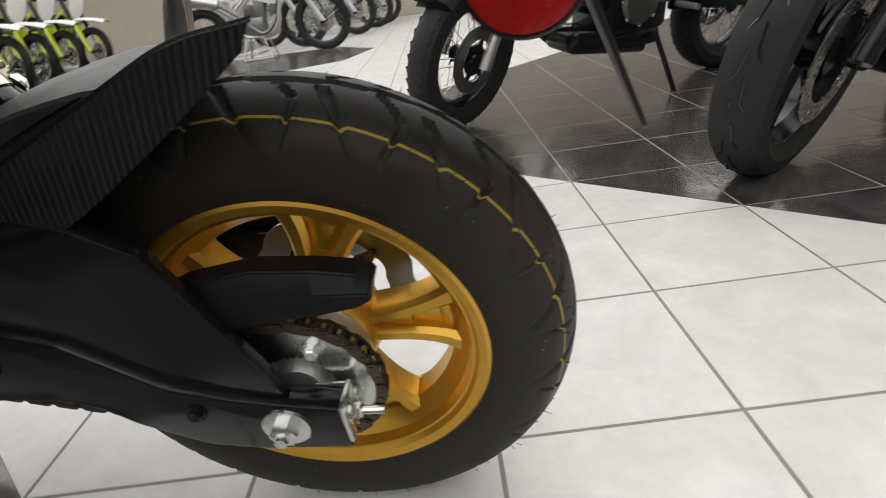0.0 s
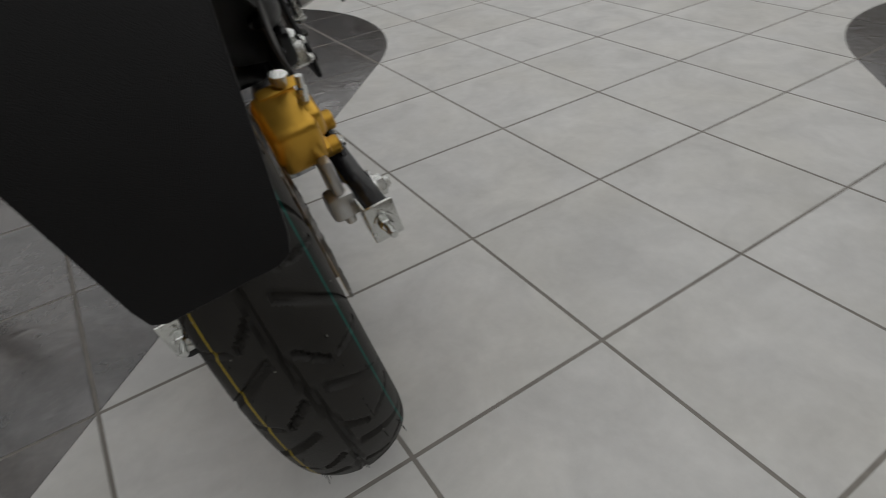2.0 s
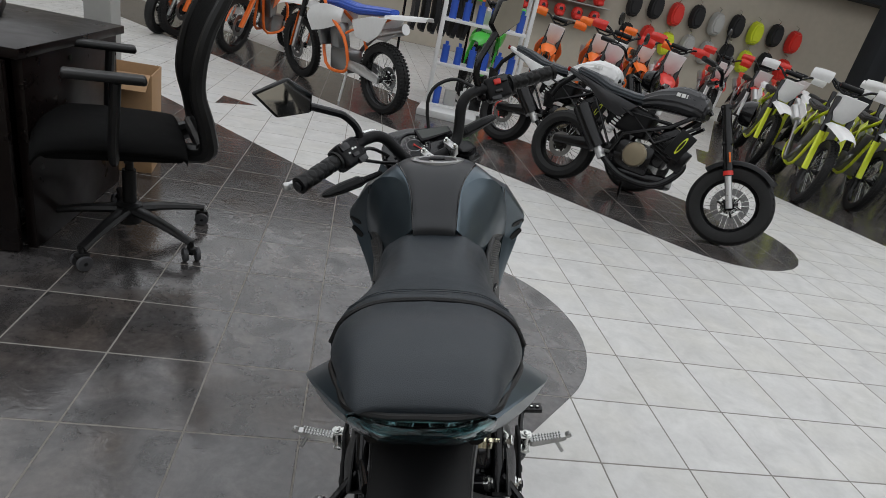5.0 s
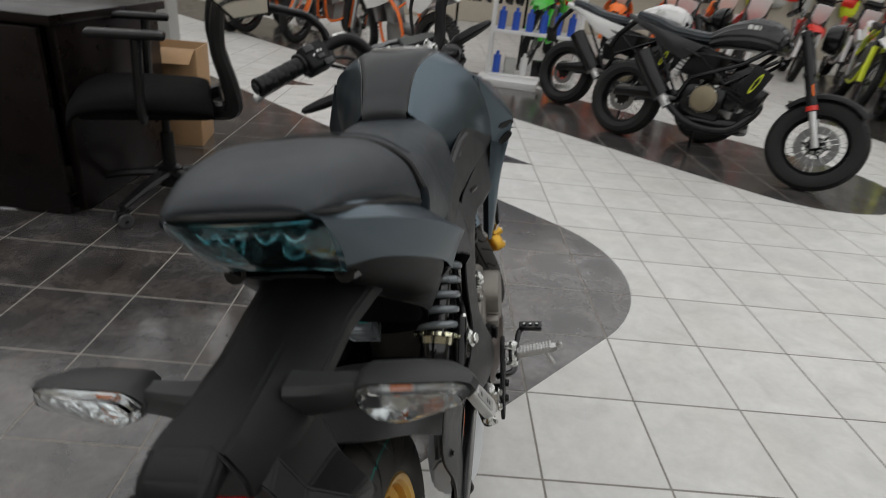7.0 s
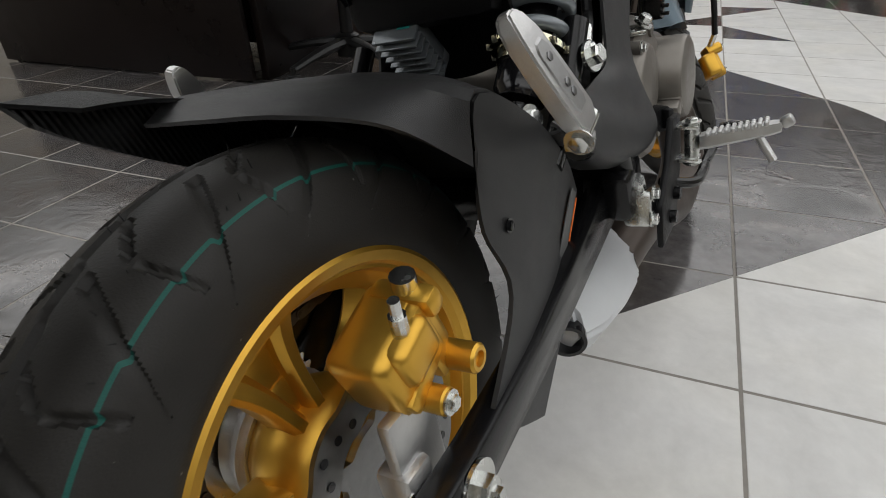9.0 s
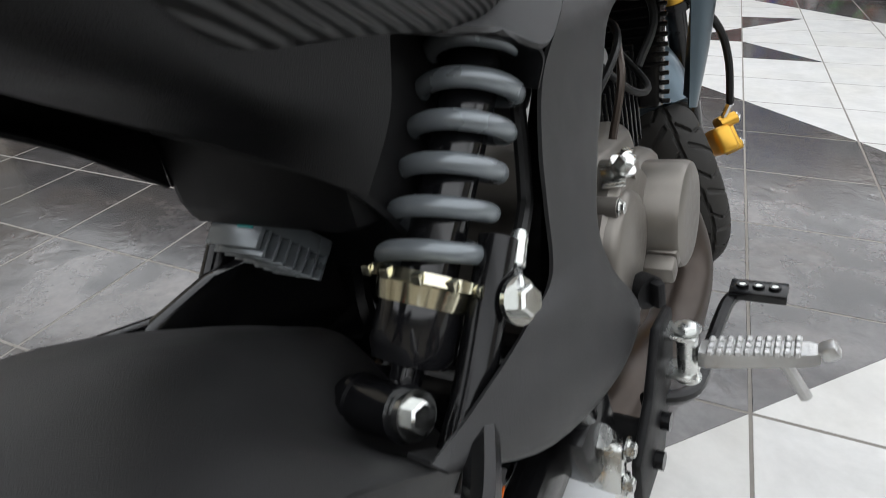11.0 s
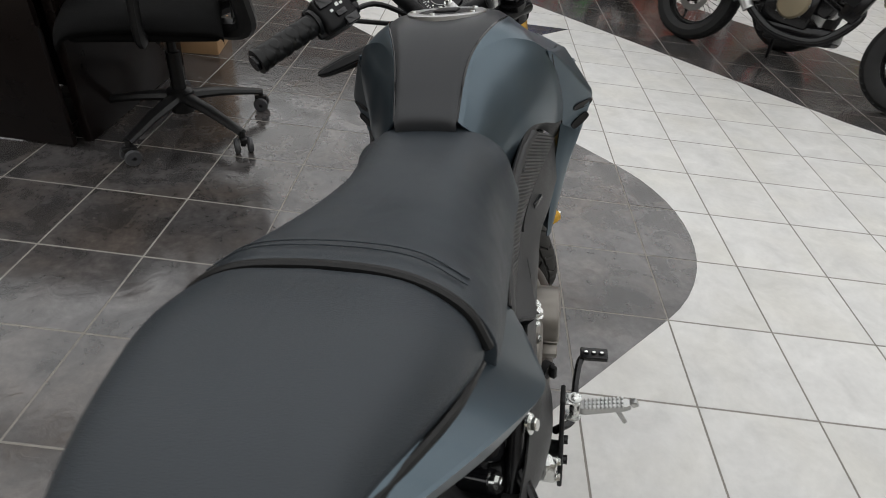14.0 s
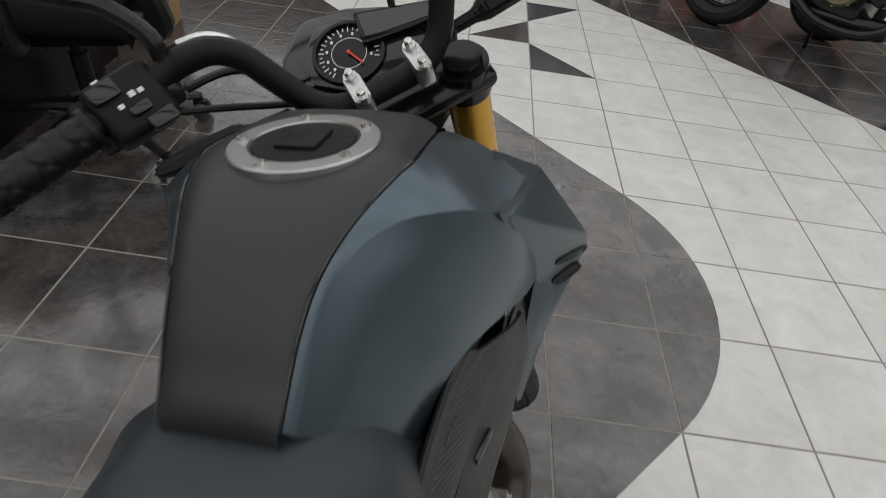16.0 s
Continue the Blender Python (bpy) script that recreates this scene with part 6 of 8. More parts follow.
# handlebar and controls
BARC = V(0, 0.885, 0.872)
bm = bmesh.new()
half = [(0.0, 0.861, 0.862), (0.045, 0.861, 0.864), (0.074, 0.864, 0.884), (0.094, 0.867, 0.920), (0.110, 0.869, 0.950), (0.130, 0.869, 0.966), (0.155, 0.868, 0.970), (0.180, 0.866, 0.968), (0.25, 0.840, 0.960), (0.352, 0.803, 0.956)]
pts = [steer(-x, y, z) for x, y, z in half[:0:-1]] + [steer(*p) for p in half]
tube(bm, pts, 0.0132, 16, 6)
bar = part("handlebar", bm, M_PLASTIC, bike, "matt black handlebar")
for s in (-1, 1):
    A, B = V(s * 0.248, 0.840, 0.960), V(s * 0.357, 0.801, 0.956)
    d = B - A
    bm = bmesh.new()
    tube(bm, [STEER @ (A + d * f) for f in (0, 0.04, 0.08, 0.92, 0.96)], 0.0165, 20)
    tube(bm, [STEER @ A, STEER @ (A + d * 0.05)], 0.021, 20)
    tube(bm, [STEER @ (A + d * 0.94), STEER @ B], 0.019, 20)
    q3 = d.to_track_quat("X", "Z").to_matrix()
    loops = []
    for k in range(73):
        f = 0.09 + 0.82 * k / 72
        loop = []
        for j in range(48):
            a = 2 * math.pi * j / 48
            u = 6 * (k / 72) + s * 0.0
            lane = (a / (2 * math.pi) * 4 + (0.5 if int(u) % 2 else 0)) % 1.0
            leaf = abs(lane - 0.5) * 2 < math.sin(math.pi * (u % 1.0)) * 0.85
            rr = 0.0166 + (0.0013 if leaf else 0.0)
            loop.append(STEER @ (A + d * f + q3 @ V(0, rr * math.cos(a), rr * math.sin(a))))
        loops.append(loop)
    rings(bm, loops)
    grip = part("hand_grip", bm, M_HOSE, bar, "black rubber hand grip")
    bm = bmesh.new()
    tube(bm, [STEER @ B, STEER @ (B + d.normalized() * 0.006)], 0.012, 16)
    part("bar_end", bm, M_BLACKM, bar)
    bm = bmesh.new()
    c = V(s * 0.216, 0.856, 0.958)
    mm = STEER @ Matrix.Translation(c) @ pose(0, 0, 0, -25, 0, s * -22)
    block(bm, (0.064, 0.044, 0.058), mm, 0.009, 3)
    block(bm, (0.040, 0.034, 0.026), mm @ pose(-s * 0.022, 0.006, 0.010), 0.008, 2)
    block(bm, (0.030, 0.012, 0.052), mm @ pose(s * 0.030, 0, 0), 0.005, 2)
    sw = part("switch_housing", bm, M_PLASTIC, bar, "black switch housing")
    for u, v, w, h in ((s * 0.014, 0.016, 0.026, 0.017), (-s * 0.002, -0.010, 0.020, 0.010), (-s * 0.012, -0.026, 0.026, 0.014)):
        bm = bmesh.new()
        block(bm, (w, 0.012, h), mm @ pose(u, -0.021, v), 0.003, 2)
        part("switch_button", bm, M_GLOSSB, sw, "glossy black switch button")
    if s < 0:
        bm = bmesh.new()
        for x, z, w, h in ((0.004, 0.004, 0.006, 0.005), (0.012, 0.003, 0.005, 0.004), (-0.010, -0.001, 0.005, 0.004), (-0.014, 0.0265, 0.006, 0.002)):
            block(bm, (w, 0.001, h), mm @ pose(x, -0.0222, z), 0)
        part("switch_mark", bm, M_INK, sw, "white switch marks")
    else:
        bm = bmesh.new()
        block(bm, (0.018, 0.008, 0.014), mm @ pose(0.0, -0.025, 0.012), 0.003)
        part("kill_switch", bm, M_REDP, sw, "red kill switch")
    # levers
    bm = bmesh.new()
    L = [V(s * 0.195, 0.885, 0.945), V(s * 0.22, 0.912, 0.942), V(s * 0.27, 0.924, 0.936), V(s * 0.335, 0.924, 0.929), V(s * 0.354, 0.923, 0.927)]
    tube(bm, [STEER @ p for p in L], 0.0065, 10, 5)
    block(bm, (0.02, 0.02, 0.02), STEER @ Matrix.Translation(L[-1]), 0.008, 3)
    lv = part("lever", bm, M_ALU if s < 0 else M_BLACKM, bar, "hand lever")
    bm = bmesh.new()
    block(bm, (0.04, 0.035, 0.022), STEER @ Matrix.Translation((s * 0.190, 0.872, 0.950)), 0.006, 2)
    part("lever_perch", bm, M_BLACKM, lv)
    # mirrors
    bm = bmesh.new()
    tube(bm, [steer(s * 0.174, 0.868, 0.962), steer(s * 0.170, 0.868, 1.000), steer(s * 0.188, 0.868, 1.036), steer(s * 0.214, 0.868, 1.056), steer(s * 0.255, 0.868, 1.083)], 0.0085, 10, 5)
    mi = part("mirror_stem", bm, M_BLACKM, bar, "black mirror stem")
    bm = bmesh.new()
    out = [(0.064, 0.038), (-0.016, 0.043), (-0.056, -0.004), (-0.040, -0.042), (0.034, -0.026)]
    if s < 0:
        out = [(-u, v) for u, v in out]
    mm = STEER @ Matrix.Translation((s * 0.297, 0.868, 1.112)) @ pose(0, 0, 0, 97, 0, 0)
    plate(bm, out, 0.016, mm, 0.005, 2)
    mh = part("mirror_shell", bm, M_BLACKM, mi, "black angular mirror shell")
    bm = bmesh.new()
    plate(bm, [(u * 0.90, v * 0.88) for u, v in out], 0.001, mm @ pose(0, 0, 0.0088))
    part("mirror_glass", bm, M_MIRROR, mh, "mirror glass")
# front turn signals, carried by the fork
for s in (-1, 1):
    bm = bmesh.new()
    loops = [[STEER @ V(s * x, y + w * cy, z + h * cz) for cy, cz in ((-1, 0), (-0.4, 0.9), (0.5, 0.8), (1, 0), (0.4, -0.9), (-0.5, -0.8))] for x, y, z, w, h in ((0.10, 0.985, 0.838, 0.010, 0.009), (0.155, 0.982, 0.842, 0.012, 0.010), (0.165, 0.980, 0.845, 0.022, 0.016), (0.22, 0.975, 0.850, 0.024, 0.015), (0.262, 0.971, 0.853, 0.018, 0.010), (0.274, 0.970, 0.854, 0.006, 0.005))]
    rings(bm, loops)
    bmesh.ops.bevel(bm, geom=bm.edges[:], offset=0.003, segments=2, affect="EDGES", clamp_overlap=True)
    part("front_turn_signal", bm, M_PLASTIC, bike, "black front turn signal")
# glossy cable over the bend of the bar
bm = bmesh.new()
tube(bm, [steer(-x, y + 0.011, z + 0.011) for x, y, z in half[2:8]], 0.0042, 10, 6)
part("control_cable", bm, M_GLOSSB, bar, "glossy black control cable")
# chrome strip round the cable's bend, standing in for its highlight
bm = bmesh.new()
tube(bm, [steer(-x, y + 0.0112, z + 0.0112) for x, y, z in half[3:7]], 0.0048, 10, 6)
part("cable_sleeve", bm, M_CHROME, bar, "bright strip standing for the highlight on the control cable")
# bar clamps
for s in (-1, 1):
    cm = STEER @ Matrix.Translation((0.007 + s * 0.034, 0.852, 0.866)) @ pose(0, 0, 0, 20, 0, 0)
    bm = bmesh.new()
    block(bm, (0.018, 0.040, 0.022), cm, 0.005, 2)
    plate(bm, [(0.0092 * math.cos(a), (0.015 if math.sin(a) > 0 else -0.015) + 0.0092 * math.sin(a)) for a in (2 * math.pi * k / 20 + 0.1 for k in range(20))], 0.006, cm @ pose(0, 0, 0.014), 0.0015)
    clamp = part("bar_clamp", bm, M_ALU, bar, "pale alloy bar clamp")
    for dy in (-0.017, 0.017):
        bm = bmesh.new()
        bolt(bm, cm @ V(0, dy, 0.017), cm.to_3x3() @ V(0, 0, 1), 0.0048, 0.007)
        part("clamp_bolt", bm, M_CHROME, clamp, "zinc plated clamp bolt")
# gauge
GM = STEER @ Matrix.Translation((0.030, 0.955, 0.880)) @ pose(0, 0, 0, 34, 0, 0) @ pose(-0.041, -0.011, 0, 0, 0, -22)
bm = bmesh.new()
plate(bm, [(-0.083, 0.016), (-0.060, 0.066), (-0.005, 0.076), (0.112, 0.060), (0.124, 0.032), (0.118, -0.010), (0.070, -0.056), (-0.014, -0.066), (-0.068, -0.052), (-0.083, -0.020)], 0.034, GM @ pose(0, 0, -0.014), 0.009, 2)
plate(bm, [(-0.052, 0.010), (-0.040, 0.042), (-0.004, 0.052), (0.030, 0.040), (0.095, 0.014), (0.090, -0.006), (0.045, -0.034), (-0.008, -0.046), (-0.044, -0.034), (-0.054, -0.010)], 0.010, GM @ pose(0, 0, 0.008), 0.004, 2)
ga = part("instrument_pod", bm, M_GLOSSB, bike, "glossy black angular instrument pod")
bm = bmesh.new()
lathe(bm, [(0.0, 0.0135), (0.036, 0.0135), (0.037, 0.018), (0.041, 0.018), (0.043, 0.012), (0.0, 0.012)], 56, GM @ Matrix.Rotation(-math.pi / 2, 4, "Y"))
part("gauge_glass", bm, M_SCREEN, ga, "dark round dial")
bm = bmesh.new()
plate(bm, [(0.008, 0.047), (0.100, 0.048), (0.106, 0.022), (0.036, 0.006), (0.018, 0.003)], 0.018, GM @ pose(0, 0, 0.014), 0.003)
part("lcd_housing", bm, M_SCREEN, ga, "glossy black display housing")
bm = bmesh.new()
plate(bm, [(0.014, 0.042), (0.094, 0.043), (0.099, 0.026), (0.040, 0.013), (0.022, 0.011)], 0.001, GM @ pose(0, 0, 0.0236))
part("lcd_panel", bm, M_LCD, ga, "grey liquid crystal panel")
bm = bmesh.new()
for k in range(25):
    a = radians(235 - 250 * k / 24)
    block(bm, (0.006 if k % 2 == 0 else 0.003, 0.0012, 0.0006), GM @ pose(0, 0, 0.0142) @ Matrix.Rotation(a, 4, "Z") @ pose(0.032, 0, 0), 0)
for k in range(9):
    a = radians(228 - 30 * k)
    block(bm, (0.0028, 0.0034, 0.0005), GM @ pose(0.0255 * math.cos(a), 0.0255 * math.sin(a), 0.0142), 0)
lathe(bm, [(0.0195, 0.0138), (0.0202, 0.0138), (0.0202, 0.0144), (0.0195, 0.0144)], 48, GM @ Matrix.Rotation(-math.pi / 2, 4, "Y"), closed=True)
tagged(part("dial_marks", bm, M_INK, ga, "white dial marks"), kind="stuff")
bm = bmesh.new()
block(bm, (0.026, 0.0018, 0.001), GM @ pose(0, 0, 0.0165) @ Matrix.Rotation(radians(-48), 4, "Z") @ pose(0.010, 0, 0), 0)
lathe(bm, [(0, 0.0145), (0.0022, 0.0145), (0.0022, 0.0175), (0, 0.0175)], 16, GM @ Matrix.Rotation(-math.pi / 2, 4, "Y"))
part("dial_needle", bm, M_REDINK, ga, "red needle")
for k, (u, v) in enumerate(((-0.052, -0.022), (-0.046, -0.034))):
    bm = bmesh.new()
    block(bm, (0.012, 0.008, 0.006), GM @ pose(u, v, 0.012, 0, 0, 20), 0.002)
    part("gauge_button", bm, M_GLOSSB, ga)
bm = bmesh.new()
loops = [[STEER @ V(w * cx, y, z + h * cz) for cx, cz in ((-1, -0.6), (-1, 0.4), (-0.5, 1), (0.5, 1), (1, 0.4), (1, -0.6), (0.5, -1), (-0.5, -1))] for y, z, w, h in ((0.97, 0.80, 0.09, 0.08), (1.03, 0.79, 0.10, 0.085), (1.08, 0.76, 0.08, 0.07), (1.10, 0.74, 0.05, 0.04))]
rings(bm, loops)
bmesh.ops.bevel(bm, geom=bm.edges[:], offset=0.008, segments=2, affect="EDGES", clamp_overlap=True)
part("headlight_cowl", bm, M_BLUE, bike, "blue-grey headlight cowl")
for pts, r in (([(-0.19, 0.88, 0.945), (-0.12, 0.94, 0.92), (-0.05, 0.96, 0.84), (0, 0.94, 0.74)], 0.0045), ([(0.19, 0.88, 0.955), (0.15, 0.95, 1.00), (0.08, 0.98, 0.96), (0.03, 0.95, 0.76)], 0.0045), ([(-0.20, 0.86, 0.94), (-0.13, 0.90, 0.895), (-0.06, 0.90, 0.855), (-0.02, 0.90, 0.78)], 0.004)):
    part("control_cable", tube(bmesh.new(), [steer(*p) for p in pts], r, 8, 6), M_HOSE, bar, "black control cable")


# ---------------------------------------------------------------- other motorcycles in the showroom
def ring_tyre(R, r_in, W, n=64):
    bm = bmesh.new()
    prof = [(r_in, -W * 0.36), (r_in + (R - r_in) * 0.35, -W * 0.5), (R - (R - r_in) * 0.28, -W * 0.46), (R - 0.006, -W * 0.27), (R, 0)]
    prof = prof + [(r, -x) for r, x in prof[-2::-1]]
    lathe(bm, prof + [(r_in - 0.004, 0)], n, Matrix(), closed=True)
    return bm


def spoked_wheel(m, parent, R, W, rim_mat, disc_side=1, knobs=False, spokes=32, disc=0.15):
    r_in = R - 0.095 if not knobs else R - 0.085
    bm = bmesh.new()
    lathe(bm, [(r_in - 0.016, -W * 0.22), (r_in + 0.004, -W * 0.36), (r_in + 0.006, -W * 0.30), (r_in - 0.006, 0.0), (r_in + 0.006, W * 0.30), (r_in + 0.004, W * 0.36), (r_in - 0.016, W * 0.22), (r_in - 0.024, 0)], 64, m, closed=True)
    wheel = part("wheel", bm, rim_mat, parent, "spoked wheel rim")
    bm = ring_tyre(R - (0.012 if knobs else 0), r_in, W)
    bm.transform(m)
    ty = part("tyre", bm, M_RUBBER, wheel, "knobbly black tyre" if knobs else "block-tread black tyre")
    bm = bmesh.new()
    if knobs:
        for k in range(56):
            for x, dx in ((-0.34, 0), (0.0, 0.5), (0.34, 0)):
                mm = Matrix.Rotation(2 * math.pi * (k + dx) / 56, 4, "X") @ pose(x * W, 0, R - 0.014 - abs(x) * 0.03, 0, x * 50, 0)
                block(bm, (W * 0.22, 0.018, 0.026), mm, 0)
    else:
        for k in range(40):
            for x in (-0.2, 0.2):
                mm = Matrix.Rotation(2 * math.pi * (k + (x > 0) * 0.5) / 40, 4, "X") @ pose(x * W, 0, R - 0.0085, 0, x * 60, 25 if x > 0 else -25)
                block(bm, (W * 0.30, 0.026, 0.006), mm, 0)
    bm.transform(m)
    tagged(part("tread", bm, M_RUBBER, wheel, "rubber tread blocks"), kind="stuff")
    bm = bmesh.new()
    lathe(bm, [(0, -0.06), (0.022, -0.06), (0.034, -0.045), (0.026, -0.03), (0.022, 0.0), (0.026, 0.03), (0.034, 0.045), (0.022, 0.06), (0, 0.06)], 24, m)
    part("hub", bm, M_BLACKM, wheel)
    bm = bmesh.new()
    for k in range(spokes):
        a = 2 * math.pi * k / spokes
        b = a + (0.32 if k % 2 else -0.32)
        s = 1 if (k // 2) % 2 else -1
        tube(bm, [m @ V(s * 0.042, 0.032 * math.cos(b), 0.032 * math.sin(b)), m @ V(0.0, (r_in - 0.012) * math.cos(a), (r_in - 0.012) * math.sin(a))], 0.0018, 5)
    tagged(part("spokes", bm, M_CHROME, wheel, "thin bright wire spokes"), kind="stuff")
    bm = bmesh.new()
    lathe(bm, [(disc * 0.62, disc_side * 0.055), (disc, disc_side * 0.055), (disc, disc_side * 0.060), (disc * 0.62, disc_side * 0.060)], 56, m, closed=True)
    part("brake_disc", bm, M_STEELD, wheel, "steel brake disc")
    part("disc_carrier", disc_carrier(bmesh.new(), m, disc_side * 0.051, disc * 0.70, 6), M_BLACKM, wheel)
    return wheel


def wedge_body(bm, secs, bevel=0.01):
    """A body lofted along y through (y, z, half width, half height) sections with eight-sided outlines."""
    loops = [[V(w * cx, y, z + h * cz) for cx, cz in ((-1, -0.4), (-0.95, 0.45), (-0.55, 1), (0.55, 1), (0.95, 0.45), (1, -0.4), (0.6, -1), (-0.6, -1))] for y, z, w, h in secs]
    b = bmesh.new()
    rings(b, loops)
    if bevel:
        bmesh.ops.bevel(b, geom=b.edges[:], offset=bevel, segments=2, affect="EDGES", clamp_overlap=True)
    return merge(bm, b)


def bars_mark(bm, m, widths, h=0.03):
    x = 0
    for w in widths:
        block(bm, (0.001, w, h), m @ pose(0, x + w / 2, 0), 0)
        x += w + 0.008
    return bm


def roadster(m, label, body, panel, cover, rim, steer_deg=0.0):
    t = thing("motorcycle", m, label, "motorcycle", "parked road motorcycles")
    R = 0.282
    wb = 1.36
    rk = Matrix.Translation((0, wb - 0.03, R)) @ Matrix.Rotation(radians(25), 4, "X")
    st = rk @ Matrix.Rotation(radians(steer_deg), 4, "Z") @ rk.inverted()
    spoked_wheel(pose(0, 0, R), t, R, 0.132, rim, 1, disc=0.10)
    spoked_wheel(st @ pose(0, wb, R), t, R, 0.104, rim, -1, disc=0.125)
    up = V(0, -math.sin(radians(25)), math.cos(radians(25)))
    for s in (-1, 1):
        a = V(s * 0.105, wb, R)
        bm = bmesh.new()
        tube(bm, [st @ (a + up * 0.20), st @ (a + up * 0.68)], 0.030, 16)
        leg = part("fork_leg", bm, M_BLACKM, t, "black fork leg")
        bm = bmesh.new()
        tube(bm, [st @ (a - up * 0.02), st @ (a + up * 0.24)], 0.022, 14)
        part("fork_slider", bm, M_ALU, leg)
        bm = bmesh.new()
        tube(bm, [st @ (a + up * 0.205), st @ (a + up * 0.235)], 0.0325, 14)
        part("fork_band", bm, M_REDP, leg, "red fork guard clip")
        bm = bmesh.new()
        block(bm, (0.02, 0.012, 0.07), st @ Matrix.Translation(a + up * 0.33 + V(s * 0.03, 0.015, 0)) @ pose(0, 0, 0, 25, 0, 0), 0.004)
        part("amber_marker", bm, M_ORANGE, leg, "amber side reflector")
    bm = bmesh.new()
    for f in (0.42, 0.66):
        block(bm, (0.26, 0.07, 0.035), st @ Matrix.Translation(V(0, wb, R) + up * f) @ pose(0, 0, 0, 25, 0, 0), 0.01)
    part("fork_yokes", bm, M_BLACKM, t)
    bm = bmesh.new()
    secs = []
    for k in range(7):
        a = radians(48 + 95 * k / 6)
        r = R + 0.024
        secs.append([(0, wb + r * math.cos(a), R + r * math.sin(a)), (0.04, wb + r * math.cos(a), R + r * math.sin(a)), (0.068, wb + (r - 0.03) * math.cos(a), R + (r - 0.03) * math.sin(a))])
    skin(bm, secs, 3, 3, mirror=True, thick=0.004)
    bm.transform(st)
    part("front_fender", bm, M_PLASTIC, t, "black front mudguard")
    bm = bmesh.new()
    lathe(bm, [(0, 0.0), (0.07, 0.01), (0.088, 0.05), (0.092, 0.09), (0.0, 0.10)], 32, st @ Matrix.Translation((0, wb - 0.20, 0.90)) @ pose(0, 0, 0, 0, 0, 90))
    hl = part("headlight", bm, M_BLACKM, t, "round black headlight")
    bm = bmesh.new()
    lathe(bm, [(0, 0.101), (0.084, 0.101), (0.06, 0.115), (0, 0.118)], 32, st @ Matrix.Translation((0, wb - 0.20, 0.90)) @ pose(0, 0, 0, 0, 0, 90))
    part("headlight_glass", bm, M_SCREEN, hl)
    bm = bmesh.new()
    half = [(0, 0.98, 1.02), (0.08, 0.98, 1.02), (0.16, 0.97, 1.07), (0.26, 0.92, 1.09), (0.38, 0.86, 1.085)]
    tube(bm, [st @ V(-x, y, z) for x, y, z in half[:0:-1]] + [st @ V(*p) for p in half], 0.0125, 10, 4)
    bar = part("handlebar", bm, M_BLACKM, t, "black handlebar")
    for s in (-1, 1):
        bm = bmesh.new()
        tube(bm, [st @ V(s * 0.28, 0.91, 1.09), st @ V(s * 0.395, 0.853, 1.085)], 0.018, 12)
        part("hand_grip", bm, M_HOSE, bar)
        bm = bmesh.new()
        tube(bm, [st @ V(s * 0.24, 0.93, 1.10), st @ V(s * 0.25, 0.94, 1.18), st @ V(s * 0.32, 0.93, 1.24)], 0.006, 8, 4)
        ms = part("mirror_stem", bm, M_BLACKM, bar)
        bm = bmesh.new()
        lathe(bm, [(0, -0.008), (0.045, -0.006), (0.05, 0.004), (0, 0.006)], 28, st @ Matrix.Translation((s * 0.34, 0.93, 1.26)) @ pose(0, 0, 0, 0, 0, -90))
        part("mirror", bm, M_BLACKM, ms, "round black mirror")
        bm = bmesh.new()
        tube(bm, [st @ V(s * 0.23, 0.97, 1.08), st @ V(s * 0.36, 0.93, 1.065)], 0.007, 8)
        part("lever", bm, M_BLACKM, bar)
    bm = bmesh.new()
    wedge_body(bm, ((0.98, 0.82, 0.09, 0.06), (0.92, 0.85, 0.135, 0.09), (0.78, 0.86, 0.145, 0.10), (0.62, 0.83, 0.12, 0.075), (0.50, 0.78, 0.085, 0.05)), 0.02)
    tank = part("fuel_tank", bm, body, t, "moulded fuel tank")
    bm = bmesh.new()
    for s in (-1, 1):
        wedge_body(bm, ((0.93, 0.86, 0.004, 0.05), (0.74, 0.86, 0.006, 0.055), (0.66, 0.85, 0.004, 0.03)), 0)
    for s in (-1, 1):
        b2 = bmesh.new()
        bars_mark(b2, Matrix.Translation((s * 0.1455, 0.76, 0.885)), (0.028, 0.028, 0.008), 0.026)
        merge(bm, b2)
    part("tank_mark", bm, M_INK, tank, "pale tank lettering as bars")
    bm = bmesh.new()
    wedge_body(bm, ((0.62, 0.80, 0.07, 0.04), (0.46, 0.785, 0.10, 0.04), (0.25, 0.80, 0.115, 0.042), (0.10, 0.845, 0.105, 0.04), (-0.08, 0.875, 0.08, 0.03)), 0.015)
    part("seat", bm, M_SEAT, t, "flat black seat")
    bm = bmesh.new()
    wedge_body(bm, ((0.30, 0.75, 0.09, 0.03), (0.05, 0.80, 0.08, 0.035), (-0.16, 0.86, 0.05, 0.02)), 0.01)
    part("tail", bm, body, t, "slim tail")
    for s in (-1, 1):
        bm = bmesh.new()
        plate(bm, [(0.52, 0.73), (0.20, 0.79), (-0.02, 0.84), (0.10, 0.76), (0.26, 0.66), (0.40, 0.62)], 0.02, Matrix.Translation((s * 0.115, 0, 0)) @ SIDE, 0.006)
        part("side_panel", bm, panel, t, "triangular side panel")
    bm = bmesh.new()
